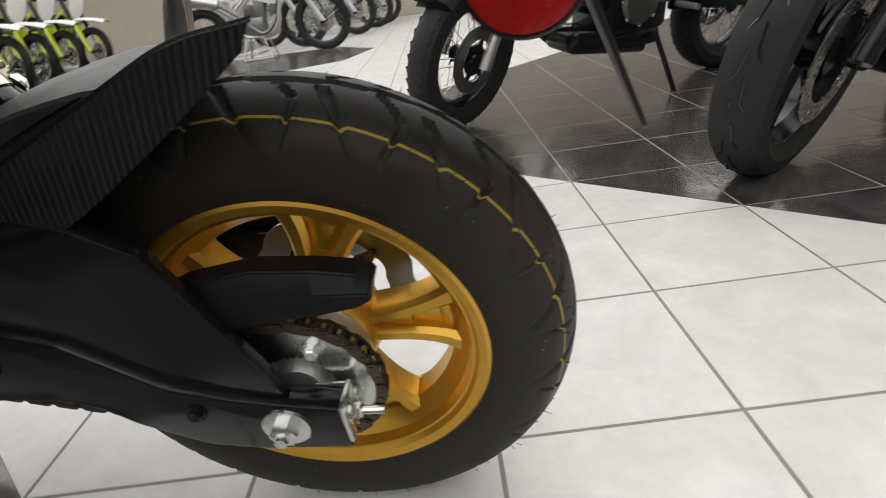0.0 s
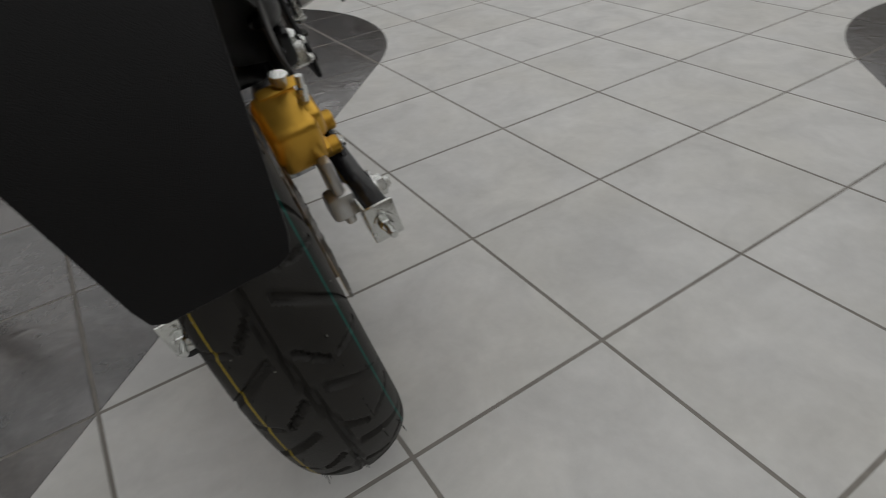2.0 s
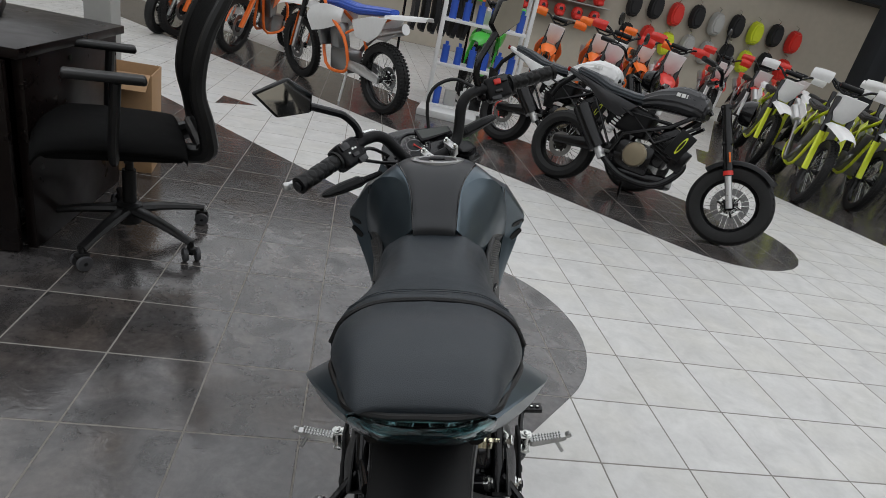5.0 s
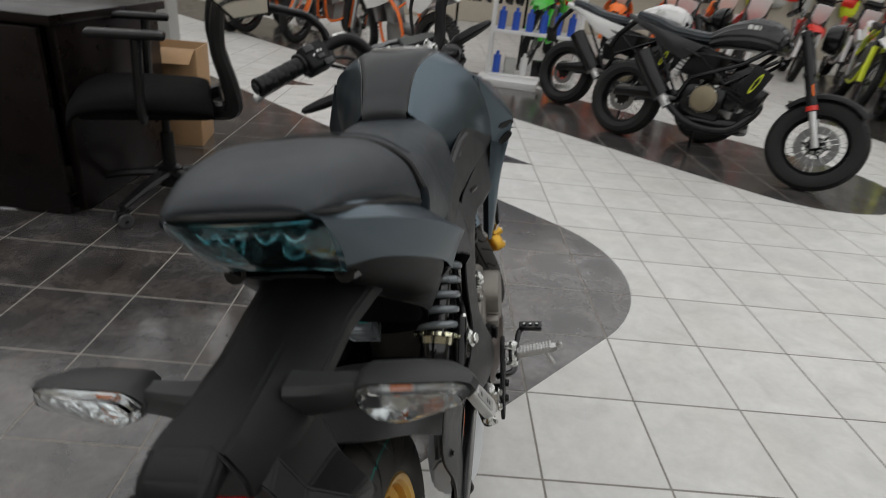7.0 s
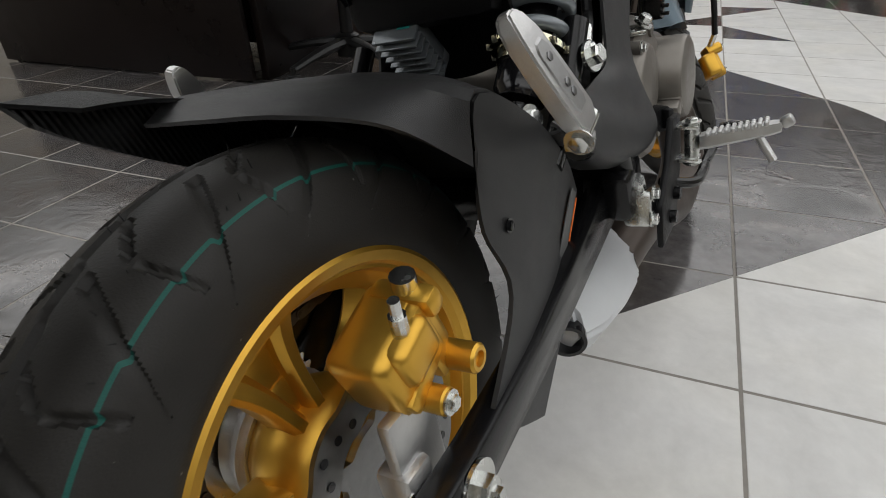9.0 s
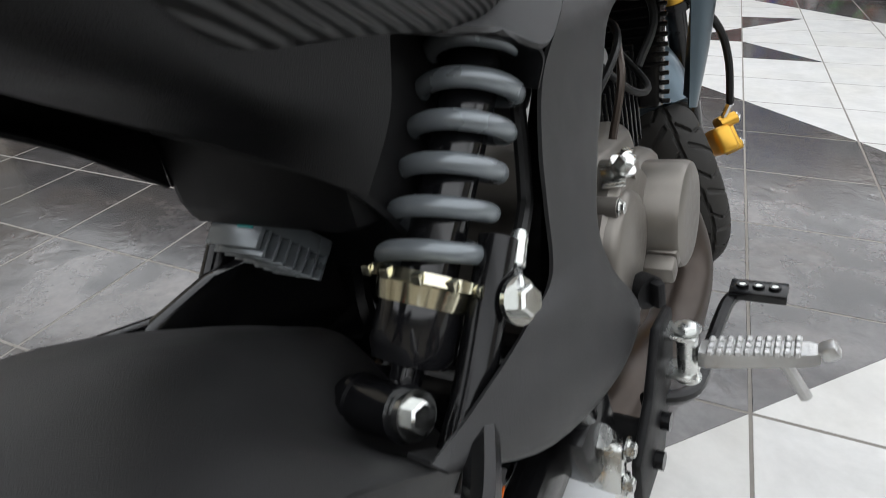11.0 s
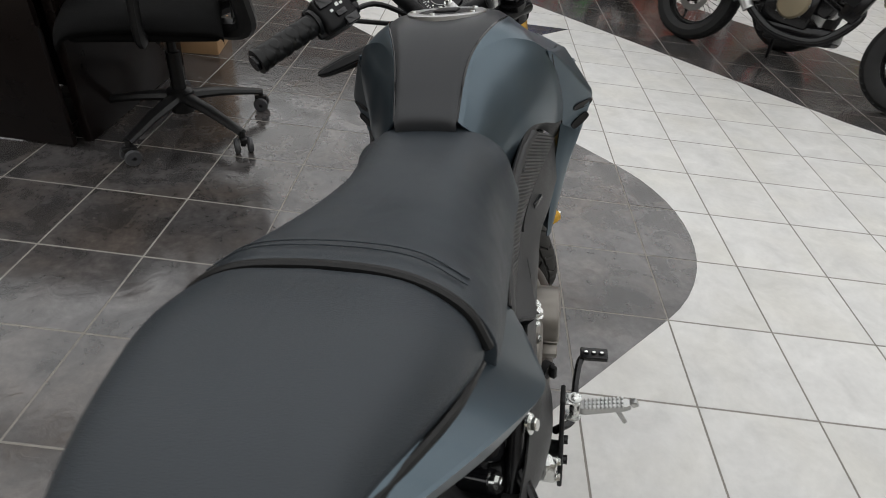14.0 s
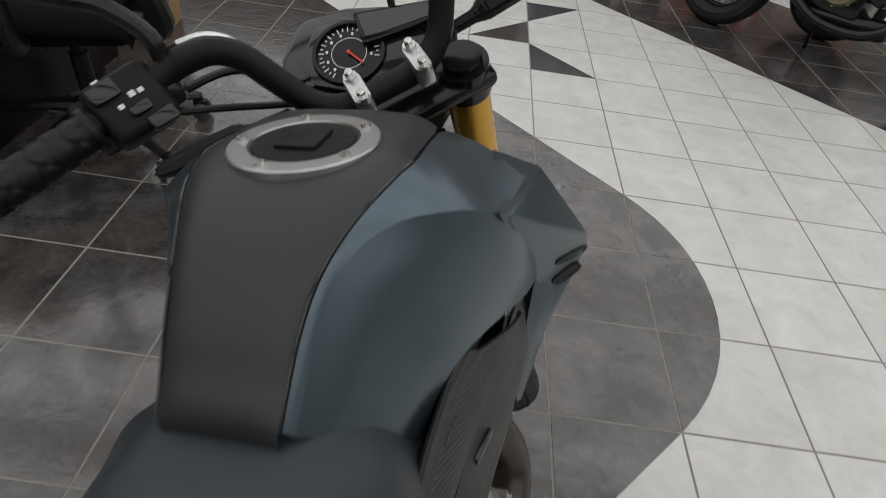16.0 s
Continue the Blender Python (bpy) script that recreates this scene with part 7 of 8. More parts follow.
    for s in (-1, 1):
        tube(bm, [(s * 0.04, 0.99, 0.84), (s * 0.12, 0.80, 0.66), (s * 0.13, 0.50, 0.52), (s * 0.12, 0.44, 0.36)], 0.016, 10)
        tube(bm, [(s * 0.05, 0.98, 0.72), (s * 0.13, 0.74, 0.52), (s * 0.13, 0.50, 0.68), (s * 0.12, 0.80, 0.68)], 0.012, 8)
        tube(bm, [(s * 0.12, 0.52, 0.66), (s * 0.10, 0.10, 0.78)], 0.012, 8)
        tube(bm, [(s * 0.12, 0.42, 0.40), (s * 0.09, 0.12, 0.76)], 0.010, 8)
    part("frame", bm, M_BLACKM, t, "black trellis frame")
    bm = bmesh.new()
    for s in (-1, 1):
        plate(bm, [(0.44, 0.33), (0.44, 0.42), (0.20, 0.40), (-0.05, 0.345), (-0.05, 0.285), (0.20, 0.31)], 0.04, Matrix.Translation((s * 0.105, 0, 0)) @ SIDE, 0.008)
    part("swingarm", bm, M_BLACKM, t, "black swingarm")
    bm = bmesh.new()
    block(bm, (0.26, 0.30, 0.22), pose(0, 0.62, 0.38), 0.03)
    block(bm, (0.20, 0.16, 0.30), pose(0, 0.80, 0.52, -20, 0, 0), 0.02)
    block(bm, (0.22, 0.34, 0.08), pose(0, 0.64, 0.25, 4, 0, 0), 0.03)
    block(bm, (0.05, 0.10, 0.16), pose(0.11, 0.95, 0.46, -15, 0, 0), 0.01)
    eng = part("engine", bm, M_BLACKM, t, "black engine")
    bm = bmesh.new()
    for k in range(7):
        block(bm, (0.24, 0.19, 0.006), pose(0, 0.80, 0.44 + k * 0.026, -20, 0, 0), 0.002)
    tagged(part("cylinder_fins", bm, M_BLACKM, eng, "black cooling fins"), kind="stuff")
    for s in (-1, 1):
        bm = bmesh.new()
        lathe(bm, [(0, 0), (0.088, 0), (0.092, 0.02), (0.080, 0.035), (0.045, 0.04), (0, 0.04)], 36, Matrix.Translation((s * 0.125, 0.64, 0.40)) @ pose(0, 0, 0, 0, 0, 0 if s > 0 else 180))
        cc = part("clutch_cover", bm, cover, eng, "round bronze engine cover")
        for k in range(8):
            a = 2 * math.pi * k / 8
            bm = bmesh.new()
            bolt(bm, (s * 0.145, 0.64 + 0.094 * math.cos(a), 0.40 + 0.094 * math.sin(a)), (s, 0, 0), 0.006, 0.008, False)
            part("cover_bolt", bm, M_CHROME, cc)
    bm = bmesh.new()
    tube(bm, [(0.03, 0.92, 0.50), (0.08, 0.98, 0.40), (0.13, 0.86, 0.24), (0.14, 0.62, 0.22), (0.15, 0.44, 0.30), (0.16, 0.36, 0.38)], 0.026, 12, 5)
    ex = part("exhaust_pipe", bm, M_BLACKM, t, "dark exhaust pipe")
    bm = bmesh.new()
    tube(bm, [(0.165, 0.36, 0.36), (0.175, 0.26, 0.46), (0.18, 0.12, 0.61)], 0.066, 18)
    part("muffler", bm, M_BLACKM, ex, "black muffler canister")
    bm = bmesh.new()
    tube(bm, [(0.16, 0.42, 0.30), (0.166, 0.35, 0.37)], 0.034, 14)
    part("muffler_band", bm, M_ALU, ex)
    bm = bmesh.new()
    bars_mark(bm, Matrix.Translation((0.228, 0.20, 0.50)) @ pose(0, 0, 0, -45, 0, 0), (0.09,), 0.014)
    part("muffler_mark", bm, M_ALU, ex)
    bm = bmesh.new()
    pts = [V(0.06 + 0.035 * math.cos(k * 0.7), 0.34 + 0.07 * (k / 60) + 0.02 * math.sin(k * 0.7), 0.50 + 0.16 * (k / 60) - 0.012 * math.sin(k * 0.7)) for k in range(61)]
    tube(bm, pts, 0.008, 6)
    part("shock_spring", bm, M_WHITE, t, "white rear spring")
    bm = bmesh.new()
    block(bm, (0.012, 0.13, 0.20), pose(0.13, 0.92, 0.56, -20, 0, 0), 0.006)
    rad = part("radiator_cover", bm, M_PLASTIC, t, "black radiator cover")
    bm = bmesh.new()
    lathe(bm, [(0.010, 0.0), (0.014, 0.0), (0.014, 0.002), (0.010, 0.002)], 20, pose(0.137, 0.93, 0.56, -20, 0, 0) @ Matrix.Diagonal((1, 1, 5, 1)), closed=True)
    part("cover_mark", bm, M_YELLOW, rad, "yellow ring mark")
    bm = bmesh.new()
    tube(bm, [(0, -0.10, 0.84), (0, -0.22, 0.72), (0, -0.26, 0.62)], 0.02, 8)
    block(bm, (0.16, 0.01, 0.12), pose(0, -0.27, 0.58, 15, 0, 0), 0.004)
    ph = part("plate_holder", bm, M_PLASTIC, t, "black plate holder")
    bm = bmesh.new()
    block(bm, (0.10, 0.02, 0.035), pose(0, -0.17, 0.86), 0.008)
    part("tail_lamp", bm, M_RED, ph, "red tail lamp")
    bm = bmesh.new()
    tube(bm, [(-0.12, 0.52, 0.26), (-0.26, 0.50, 0.02)], 0.011, 8)
    part("side_stand", bm, M_BLACKM, t)
    for s in (-1, 1):
        bm = bmesh.new()
        tube(bm, [(s * 0.14, 0.44, 0.36), (s * 0.25, 0.44, 0.36)], 0.012, 8)
        part("foot_peg", bm, M_ALU, t)
    part("airbox", block(bmesh.new(), (0.17, 0.34, 0.20), pose(0, 0.47, 0.63, -6, 0, 0), 0.03, 3), M_PLASTIC, t, "black airbox under the seat")
    part("skid_plate", block(bmesh.new(), (0.20, 0.40, 0.10), pose(0, 0.72, 0.245, 8, 0, 0), 0.03, 3), M_BLACKM, t, "black engine skid plate")
    return t


def dirt_bike(m, label, col, second, plate_mat, seat_mat, group, stand=False, guard=None):
    t = thing("dirt_bike", m, label, "dirt bike", group)
    wb = 1.46
    Rf, Rr = 0.345, 0.335
    spoked_wheel(pose(0, 0, Rr), t, Rr, 0.12, M_BLACKM, 1, True, 28, 0.11)
    spoked_wheel(pose(0, wb, Rf), t, Rf, 0.085, M_BLACKM, -1, True, 28, 0.125)
    up = V(0, -math.sin(radians(26)), math.cos(radians(26)))
    for s in (-1, 1):
        a = V(s * 0.10, wb, Rf)
        bm = bmesh.new()
        tube(bm, [a, a + up * 0.40], 0.024, 12)
        leg = part("fork_leg", bm, M_ALU, t, "fork leg")
        bm = bmesh.new()
        tube(bm, [a + up * 0.38, a + up * 0.80], 0.030, 12)
        part("upper_tube", bm, M_BLACKM, leg)
        bm = bmesh.new()
        skin(bm, [[a + V(s * 0.034, 0.03, 0), a + V(s * 0.034, 0.03, 0) + up * 0.2, a + V(s * 0.034, 0.03, 0) + up * 0.42], [a + V(s * 0.02, 0.05, 0), a + V(s * 0.02, 0.05, 0) + up * 0.2, a + V(s * 0.02, 0.05, 0) + up * 0.42], [a + V(-s * 0.02, 0.045, 0), a + V(-s * 0.02, 0.045, 0) + up * 0.2, a + V(-s * 0.02, 0.045, 0) + up * 0.42]], 3, 3, thick=0.004)
        part("fork_guard", bm, guard or col, leg, "coloured fork guard")
    bm = bmesh.new()
    secs = []
    for y, z, w in ((wb - 0.42, 0.80, 0.06), (wb - 0.22, 0.83, 0.11), (wb, 0.82, 0.115), (wb + 0.22, 0.79, 0.10), (wb + 0.38, 0.75, 0.065)):
        secs.append([(0, y, z), (w * 0.6, y, z - 0.005), (w, y, z - 0.04)])
    skin(bm, secs, 4, 3, mirror=True, thick=0.004)
    part("front_fender", bm, second, t, "high front mudguard")
    bm = bmesh.new()
    plate(bm, [(-0.115, 0.13), (0.115, 0.13), (0.105, -0.06), (0.055, -0.15), (-0.055, -0.15), (-0.105, -0.06)], 0.016, pose(0, wb - 0.20, 0.98, 66, 0, 0), 0.006)
    part("number_plate", bm, plate_mat, t, "blank front plate mask")
    bm = bmesh.new()
    half = [(0, 0.97, 1.12), (0.07, 0.97, 1.12), (0.18, 0.95, 1.20), (0.28, 0.90, 1.22), (0.39, 0.85, 1.215)]
    tube(bm, [V(-x, y, z) for x, y, z in half[:0:-1]] + [V(*p) for p in half], 0.013, 10, 4)
    bar = part("handlebar", bm, M_BLACKM, t, "black handlebar")
    bm = bmesh.new()
    tube(bm, [(-0.11, 0.96, 1.18), (0.11, 0.96, 1.18)], 0.028, 12)
    part("bar_pad", bm, M_PLASTIC, bar)
    for s in (-1, 1):
        bm = bmesh.new()
        skin(bm, [[(s * 0.22, 1.0, 1.26), (s * 0.32, 0.98, 1.26), (s * 0.40, 0.90, 1.25)], [(s * 0.22, 1.02, 1.21), (s * 0.32, 1.0, 1.21), (s * 0.41, 0.92, 1.20)], [(s * 0.22, 1.0, 1.15), (s * 0.32, 0.98, 1.15), (s * 0.40, 0.90, 1.15)]], 3, 3, thick=0.005)
        part("hand_guard", bm, second, bar, "plastic hand guard")
        bm = bmesh.new()
        skin(bm, [[(s * 0.06, 0.60, 0.86), (s * 0.13, 0.80, 0.88), (s * 0.17, 0.98, 0.84)], [(s * 0.10, 0.58, 0.80), (s * 0.16, 0.82, 0.76), (s * 0.21, 1.02, 0.74)], [(s * 0.09, 0.62, 0.72), (s * 0.14, 0.82, 0.64), (s * 0.18, 0.98, 0.60)]], 4, 4, thick=0.006)
        part("radiator_shroud", bm, col, t, "coloured radiator shroud")
        bm = bmesh.new()
        plate(bm, [(0.40, 0.80), (0.10, 0.88), (-0.12, 0.90), (-0.02, 0.74), (0.14, 0.64), (0.34, 0.66)], 0.014, Matrix.Translation((s * 0.105, 0, 0)) @ SIDE, 0.006)
        part("side_plate", bm, second, t, "side number panel")
    bm = bmesh.new()
    wedge_body(bm, ((0.92, 0.88, 0.05, 0.04), (0.70, 0.90, 0.06, 0.045), (0.40, 0.89, 0.075, 0.045), (0.10, 0.92, 0.075, 0.04), (-0.10, 0.945, 0.06, 0.025)), 0.012)
    part("seat", bm, seat_mat, t, "long narrow seat")
    bm = bmesh.new()
    secs = [[(0, y, z), (w * 0.7, y, z - 0.004), (w, y, z - 0.035)] for y, z, w in ((0.05, 0.91, 0.08), (-0.2, 0.94, 0.085), (-0.42, 0.965, 0.075), (-0.56, 0.98, 0.05))]
    skin(bm, secs, 4, 3, mirror=True, thick=0.004)
    part("rear_fender", bm, second, t, "upswept rear mudguard")
    bm = bmesh.new()
    for s in (-1, 1):
        tube(bm, [(s * 0.03, 1.02, 0.98), (s * 0.10, 0.80, 0.80), (s * 0.12, 0.50, 0.62), (s * 0.11, 0.44, 0.36), (s * 0.09, 0.60, 0.27), (s * 0.07, 0.88, 0.30), (s * 0.03, 1.0, 0.72)], 0.017, 8, 3)
        tube(bm, [(s * 0.10, 0.50, 0.66), (s * 0.08, 0.02, 0.88)], 0.012, 8)
    fr = part("frame", bm, guard or M_ALU, t, "perimeter frame")
    bm = bmesh.new()
    for s in (-1, 1):
        plate(bm, [(0.46, 0.33), (0.46, 0.42), (0.2, 0.42), (-0.04, 0.36), (-0.04, 0.30), (0.2, 0.32)], 0.035, Matrix.Translation((s * 0.10, 0, 0)) @ SIDE, 0.008)
    part("swingarm", bm, M_ALU, t, "alloy swingarm")
    bm = bmesh.new()
    block(bm, (0.20, 0.30, 0.22), pose(0, 0.62, 0.38), 0.03)
    block(bm, (0.15, 0.14, 0.26), pose(0, 0.74, 0.58, -12, 0, 0), 0.02)
    block(bm, (0.26, 0.05, 0.30), pose(0, 0.93, 0.62, -20, 0, 0), 0.01)
    part("engine", bm, M_STEELD, t, "dark engine")
    bm = bmesh.new()
    tube(bm, [(0.05, 0.84, 0.58), (0.12, 0.92, 0.44), (0.13, 0.74, 0.30), (0.13, 0.50, 0.52), (0.13, 0.30, 0.68)], 0.022, 10, 4)
    ex = part("exhaust_pipe", bm, M_STEELD, t, "bare metal exhaust pipe")
    bm = bmesh.new()
    tube(bm, [(0.13, 0.30, 0.68), (0.14, -0.10, 0.80)], 0.05, 14)
    part("muffler", bm, M_ALU, ex, "alloy muffler")
    bm = bmesh.new()
    if stand:
        for s in (-1, 1):
            tube(bm, [(s * 0.16, 0.45, 0.02), (s * 0.10, 0.52, 0.27), (s * 0.10, 0.72, 0.27), (s * 0.16, 0.80, 0.02), (s * 0.16, 0.45, 0.02)], 0.012, 8)
        tube(bm, [(-0.16, 0.45, 0.02), (0.16, 0.45, 0.02)], 0.012, 8)
        tube(bm, [(-0.16, 0.80, 0.02), (0.16, 0.80, 0.02)], 0.012, 8)
        part("lift_stand", bm, M_ALU, t, "bent tube lift stand")
    else:
        tube(bm, [(-0.10, 0.46, 0.30), (-0.22, 0.42, 0.015)], 0.012, 8)
        part("side_stand", bm, M_ALU, t)
    return t


def parked(x, y, hx, hy, lean=-9):
    """A pose with the rear wheel at x, y, heading along (hx, hy), leaning on its stand."""
    return pose(x, y, 0, 0, 0, math.degrees(math.atan2(-hx, hy))) @ pose(0, 0, 0, 0, lean, 0)


M_TANKB = mat("satin_black_tank_paint", (0.020, 0.020, 0.022), 0.34, vary=0.08)
M_COVBR = mat("bronze_engine_cover", (0.26, 0.22, 0.15), 0.4, metal=0.7, vary=0.08)
M_RIMG = mat("grey_rim", (0.30, 0.30, 0.30), 0.35, metal=0.7)
black_one = roadster(parked(1.72, 3.83, 0.93, -1.02), "matt black scrambler motorcycle with bronze engine cover", M_TANKB, M_TANKB, M_COVBR, M_BLACKM, 10)
white_one = roadster(parked(1.44, 4.80, 0.70, -0.72), "black and white scrambler motorcycle parked behind another", M_WHITE, M_WHITE, M_COVBR, M_BLACKM)
near_a = roadster(parked(2.62, -1.62, -0.56, 1.24, -9), "black spoke-wheeled motorcycle on the dark inlay", M_TANKB, M_TANKB, M_STEELD, M_BLACKM, 24)


def sport_front(m):
    """A road motorcycle whose wide front tyre and engine show."""
    t = thing("motorcycle", m, "black road motorcycle with a wide front tyre", "motorcycle", "parked road motorcycles")
    R, wb = 0.30, 1.40
    for y, W in ((0, 0.17), (wb, 0.125)):
        bm = bmesh.new()
        lathe(bm, [(0.205, -W * 0.3), (0.222, -W * 0.36), (0.228, -W * 0.34), (0.2, 0), (0.228, W * 0.34), (0.222, W * 0.36), (0.205, W * 0.3), (0.19, 0)], 72, pose(0, y, R), closed=True)
        wheel = part("wheel", bm, M_BLACKM, t, "black cast wheel")
        for k in range(5):
            for s in (-1, 1):
                a = 2 * math.pi * k / 5 + s * 0.12
                part("spoke", tube(bmesh.new(), [pose(0, y, R) @ V(0, 0.03 * math.cos(a), 0.03 * math.sin(a)), pose(0, y, R) @ V(0, 0.2 * math.cos(a), 0.2 * math.sin(a))], 0.012, 8), M_BLACKM, wheel)
        part("hub", lathe(bmesh.new(), [(0, -0.06), (0.04, -0.06), (0.04, 0.06), (0, 0.06)], 24, pose(0, y, R)), M_BLACKM, wheel)
        bm = ring_tyre(R, 0.212, W, 96)
        bm.transform(pose(0, y, R))
        ty = part("tyre", bm, M_RUBBER, wheel, "wide road tyre")
        bm = bmesh.new()
        for k in range(18):
            for s in (-1, 1):
                mm = pose(0, y, R) @ Matrix.Rotation(2 * math.pi * (k + 0.5 * (s > 0)) / 18, 4, "X")
                for (x0, y0), (x1, y1) in zip(((0.006, -0.05), (0.012, 0.0), (0.030, 0.03)), ((0.012, 0.0), (0.030, 0.03), (0.044, 0.075))):
                    p = V(s * x0, y0, math.sqrt(max(0.01, (R - 0.016 * (x0 / 0.04) ** 2) ** 2 - y0 * y0)) + 0.0005)
                    q = V(s * x1, y1, math.sqrt(max(0.01, (R - 0.016 * (x1 / 0.04) ** 2) ** 2 - y1 * y1)) + 0.0005)
                    tube(bm, [mm @ p, mm @ q], 0.0028, 4)
        tagged(part("tread_cut", bm, M_GLOSSB, wheel, "dark tread cuts"), kind="stuff")
        bm = bmesh.new()
        for s in (-1, 1):
            lathe(bm, [(0.10, s * 0.066), (0.148, s * 0.066), (0.148, s * 0.071), (0.10, s * 0.071)], 72, pose(0, y, R), closed=True)
        dsk = part("brake_disc", bm, M_CHROME, wheel, "bright drilled brake disc")
        bm = bmesh.new()
        for s in (-1, 1):
            for k in range(40):
                a = 2 * math.pi * k / 40
                r = 0.112 + 0.012 * (k % 3)
                lathe(bm, [(0, 0), (0.004, 0), (0.004, s * 0.0008), (0, s * 0.0008)], 8, pose(0, y, R) @ Matrix.Rotation(a, 4, "X") @ pose(s * 0.0712, r, 0))
        tagged(part("disc_holes", bm, M_GLOSSB, wheel), kind="stuff")
    up = V(0, -math.sin(radians(25)), math.cos(radians(25)))
    for s in (-1, 1):
        a = V(s * 0.11, wb, R)
        bm = bmesh.new()
        tube(bm, [a, a + up * 0.75], 0.028, 14)
        block(bm, (0.05, 0.07, 0.11), Matrix.Translation(a + V(-s * 0.02, -0.10, 0.02)), 0.012)
        part("fork_leg", bm, M_BLACKM, t, "black fork leg with caliper")
    bm = bmesh.new()
    block(bm, (0.30, 0.44, 0.34), pose(0, 0.72, 0.40), 0.05)
    block(bm, (0.24, 0.30, 0.10), pose(0, 0.72, 0.20), 0.03)
    for s in (-1, 1):
        lathe(bm, [(0, 0), (0.09, 0), (0.08, 0.04), (0, 0.04)], 32, Matrix.Translation((s * 0.15, 0.66, 0.40)) @ pose(0, 0, 0, 0, 0, 0 if s > 0 else 180))
    eng = part("engine", bm, M_BLACKM, t, "black engine")
    for s in (-1, 1):
        for k in range(7):
            bm = bmesh.new()
            a = 2 * math.pi * k / 7
            bolt(bm, (s * 0.155, 0.66 + 0.1 * math.cos(a), 0.40 + 0.1 * math.sin(a)), (s, 0, 0), 0.007, 0.01, False)
            part("engine_bolt", bm, M_CHROME, eng)
    bm = bmesh.new()
    wedge_body(bm, ((1.05, 0.86, 0.10, 0.08), (0.90, 0.90, 0.16, 0.11), (0.70, 0.88, 0.15, 0.10), (0.52, 0.80, 0.10, 0.05)), 0.02)
    part("fuel_tank", bm, M_TANKB, t, "black fuel tank")
    bm = bmesh.new()
    wedge_body(bm, ((0.56, 0.80, 0.09, 0.04), (0.20, 0.82, 0.12, 0.05), (-0.15, 0.90, 0.08, 0.04)), 0.015)
    part("seat", bm, M_SEAT, t)
    bm = bmesh.new()
    for s in (-1, 1):
        plate(bm, [(0.44, 0.33), (0.44, 0.44), (0.2, 0.40), (-0.05, 0.34), (-0.05, 0.26), (0.2, 0.30)], 0.05, Matrix.Translation((s * 0.12, 0, 0)) @ SIDE, 0.008)
        tube(bm, [(s * 0.05, 1.02, 0.86), (s * 0.15, 0.70, 0.66), (s * 0.12, 0.42, 0.40)], 0.03, 10)
    part("frame", bm, M_BLACKM, t)
    bm = bmesh.new()
    tube(bm, [(0.06, 0.98, 0.50), (0.09, 1.04, 0.38), (0.10, 0.90, 0.22), (0.12, 0.50, 0.20), (0.16, 0.0, 0.30)], 0.03, 12, 4)
    part("exhaust_pipe", bm, M_COVBR, t, "browned exhaust pipe")
    bm = bmesh.new()
    half = [(0, 1.02, 1.04), (0.10, 1.02, 1.05), (0.2, 0.98, 1.08), (0.38, 0.90, 1.07)]
    tube(bm, [V(-x, y, z) for x, y, z in half[:0:-1]] + [V(*p) for p in half], 0.013, 10, 4)
    part("handlebar", bm, M_BLACKM, t)
    bm = bmesh.new()
    tube(bm, [(-0.13, 0.5, 0.25), (-0.25, 0.48, 0.03)], 0.011, 8)
    part("side_stand", bm, M_BLACKM, t)
    return t


sport_front(parked(2.02, -2.16, -0.87, 1.09, -16))

G1 = "row of yellow and white dirt bikes"
y1 = dirt_bike(parked(5.25, 5.80, -0.45, -0.90, -8), "white and fluorescent yellow dirt bike in a row", M_YELLOW, M_WHITE, M_WHITE, M_PLASTIC, G1, guard=M_YELLOW)
for i, (x, y) in enumerate(((5.95, 5.85), (6.65, 5.85), (7.35, 5.9), (8.05, 5.95), (8.80, 6.05), (9.55, 6.1), (5.75, 7.35), (6.55, 7.45), (7.35, 7.5), (8.2, 7.6))):
    copy_thing(y1, parked(x, y, -0.45 + 0.03 * (i % 3), -0.90, -8 - i % 2))
G2 = "orange off-road bikes"
o1 = dirt_bike(parked(-1.0, 8.25, -0.35, -0.94, -8), "orange dirt bike with black seat", M_ORANGE, M_ORANGE, M_WHITE, M_PLASTIC, G2, guard=M_ORANGE)
for x, y, hx, hy in ((-1.75, 8.7, -0.35, -0.94), (3.0, 9.3, -0.3, -0.95), (3.8, 9.5, -0.3, -0.95), (4.6, 9.6, -0.3, -0.95), (2.3, 10.6, -0.3, -0.95)):
    copy_thing(o1, parked(x, y, hx, hy, -8))
dirt_bike(parked(0.31, 5.07, -0.61, 0.79, -7), "white, blue and orange enduro bike showing its knobbly rear tyre", M_WHITE, M_WHITE, M_WHITE, M_BLUEP, "enduro bikes", guard=M_ORANGE)
G3 = "red dirt bikes"
r1 = dirt_bike(parked(4.4, 8.0, -0.4, -0.92, -8), "red and white dirt bike", M_REDP, M_REDP, M_WHITE, M_PLASTIC, G3, guard=M_WHITE)
for x, y in ((5.4, 9.9), (6.2, 9.7), (7.0, 9.8), (7.8, 9.9), (3.4, 7.6)):
    copy_thing(r1, parked(x, y, -0.4, -0.92, -8))
dirt_bike(parked(1.9, 8.4, -0.35, -0.94, -8), "green dirt bike beside the display shelf", M_GREENP, M_GREENP, M_WHITE, M_PLASTIC, "green bikes", guard=M_GREENP)
s1 = dirt_bike(parked(7.35, 2.45, 0.0, -1.0, 0), "white dirt bike on a bent-tube lift stand", M_WHITE, M_WHITE, M_WHITE, M_PLASTIC, "dirt bikes on stands", stand=True)
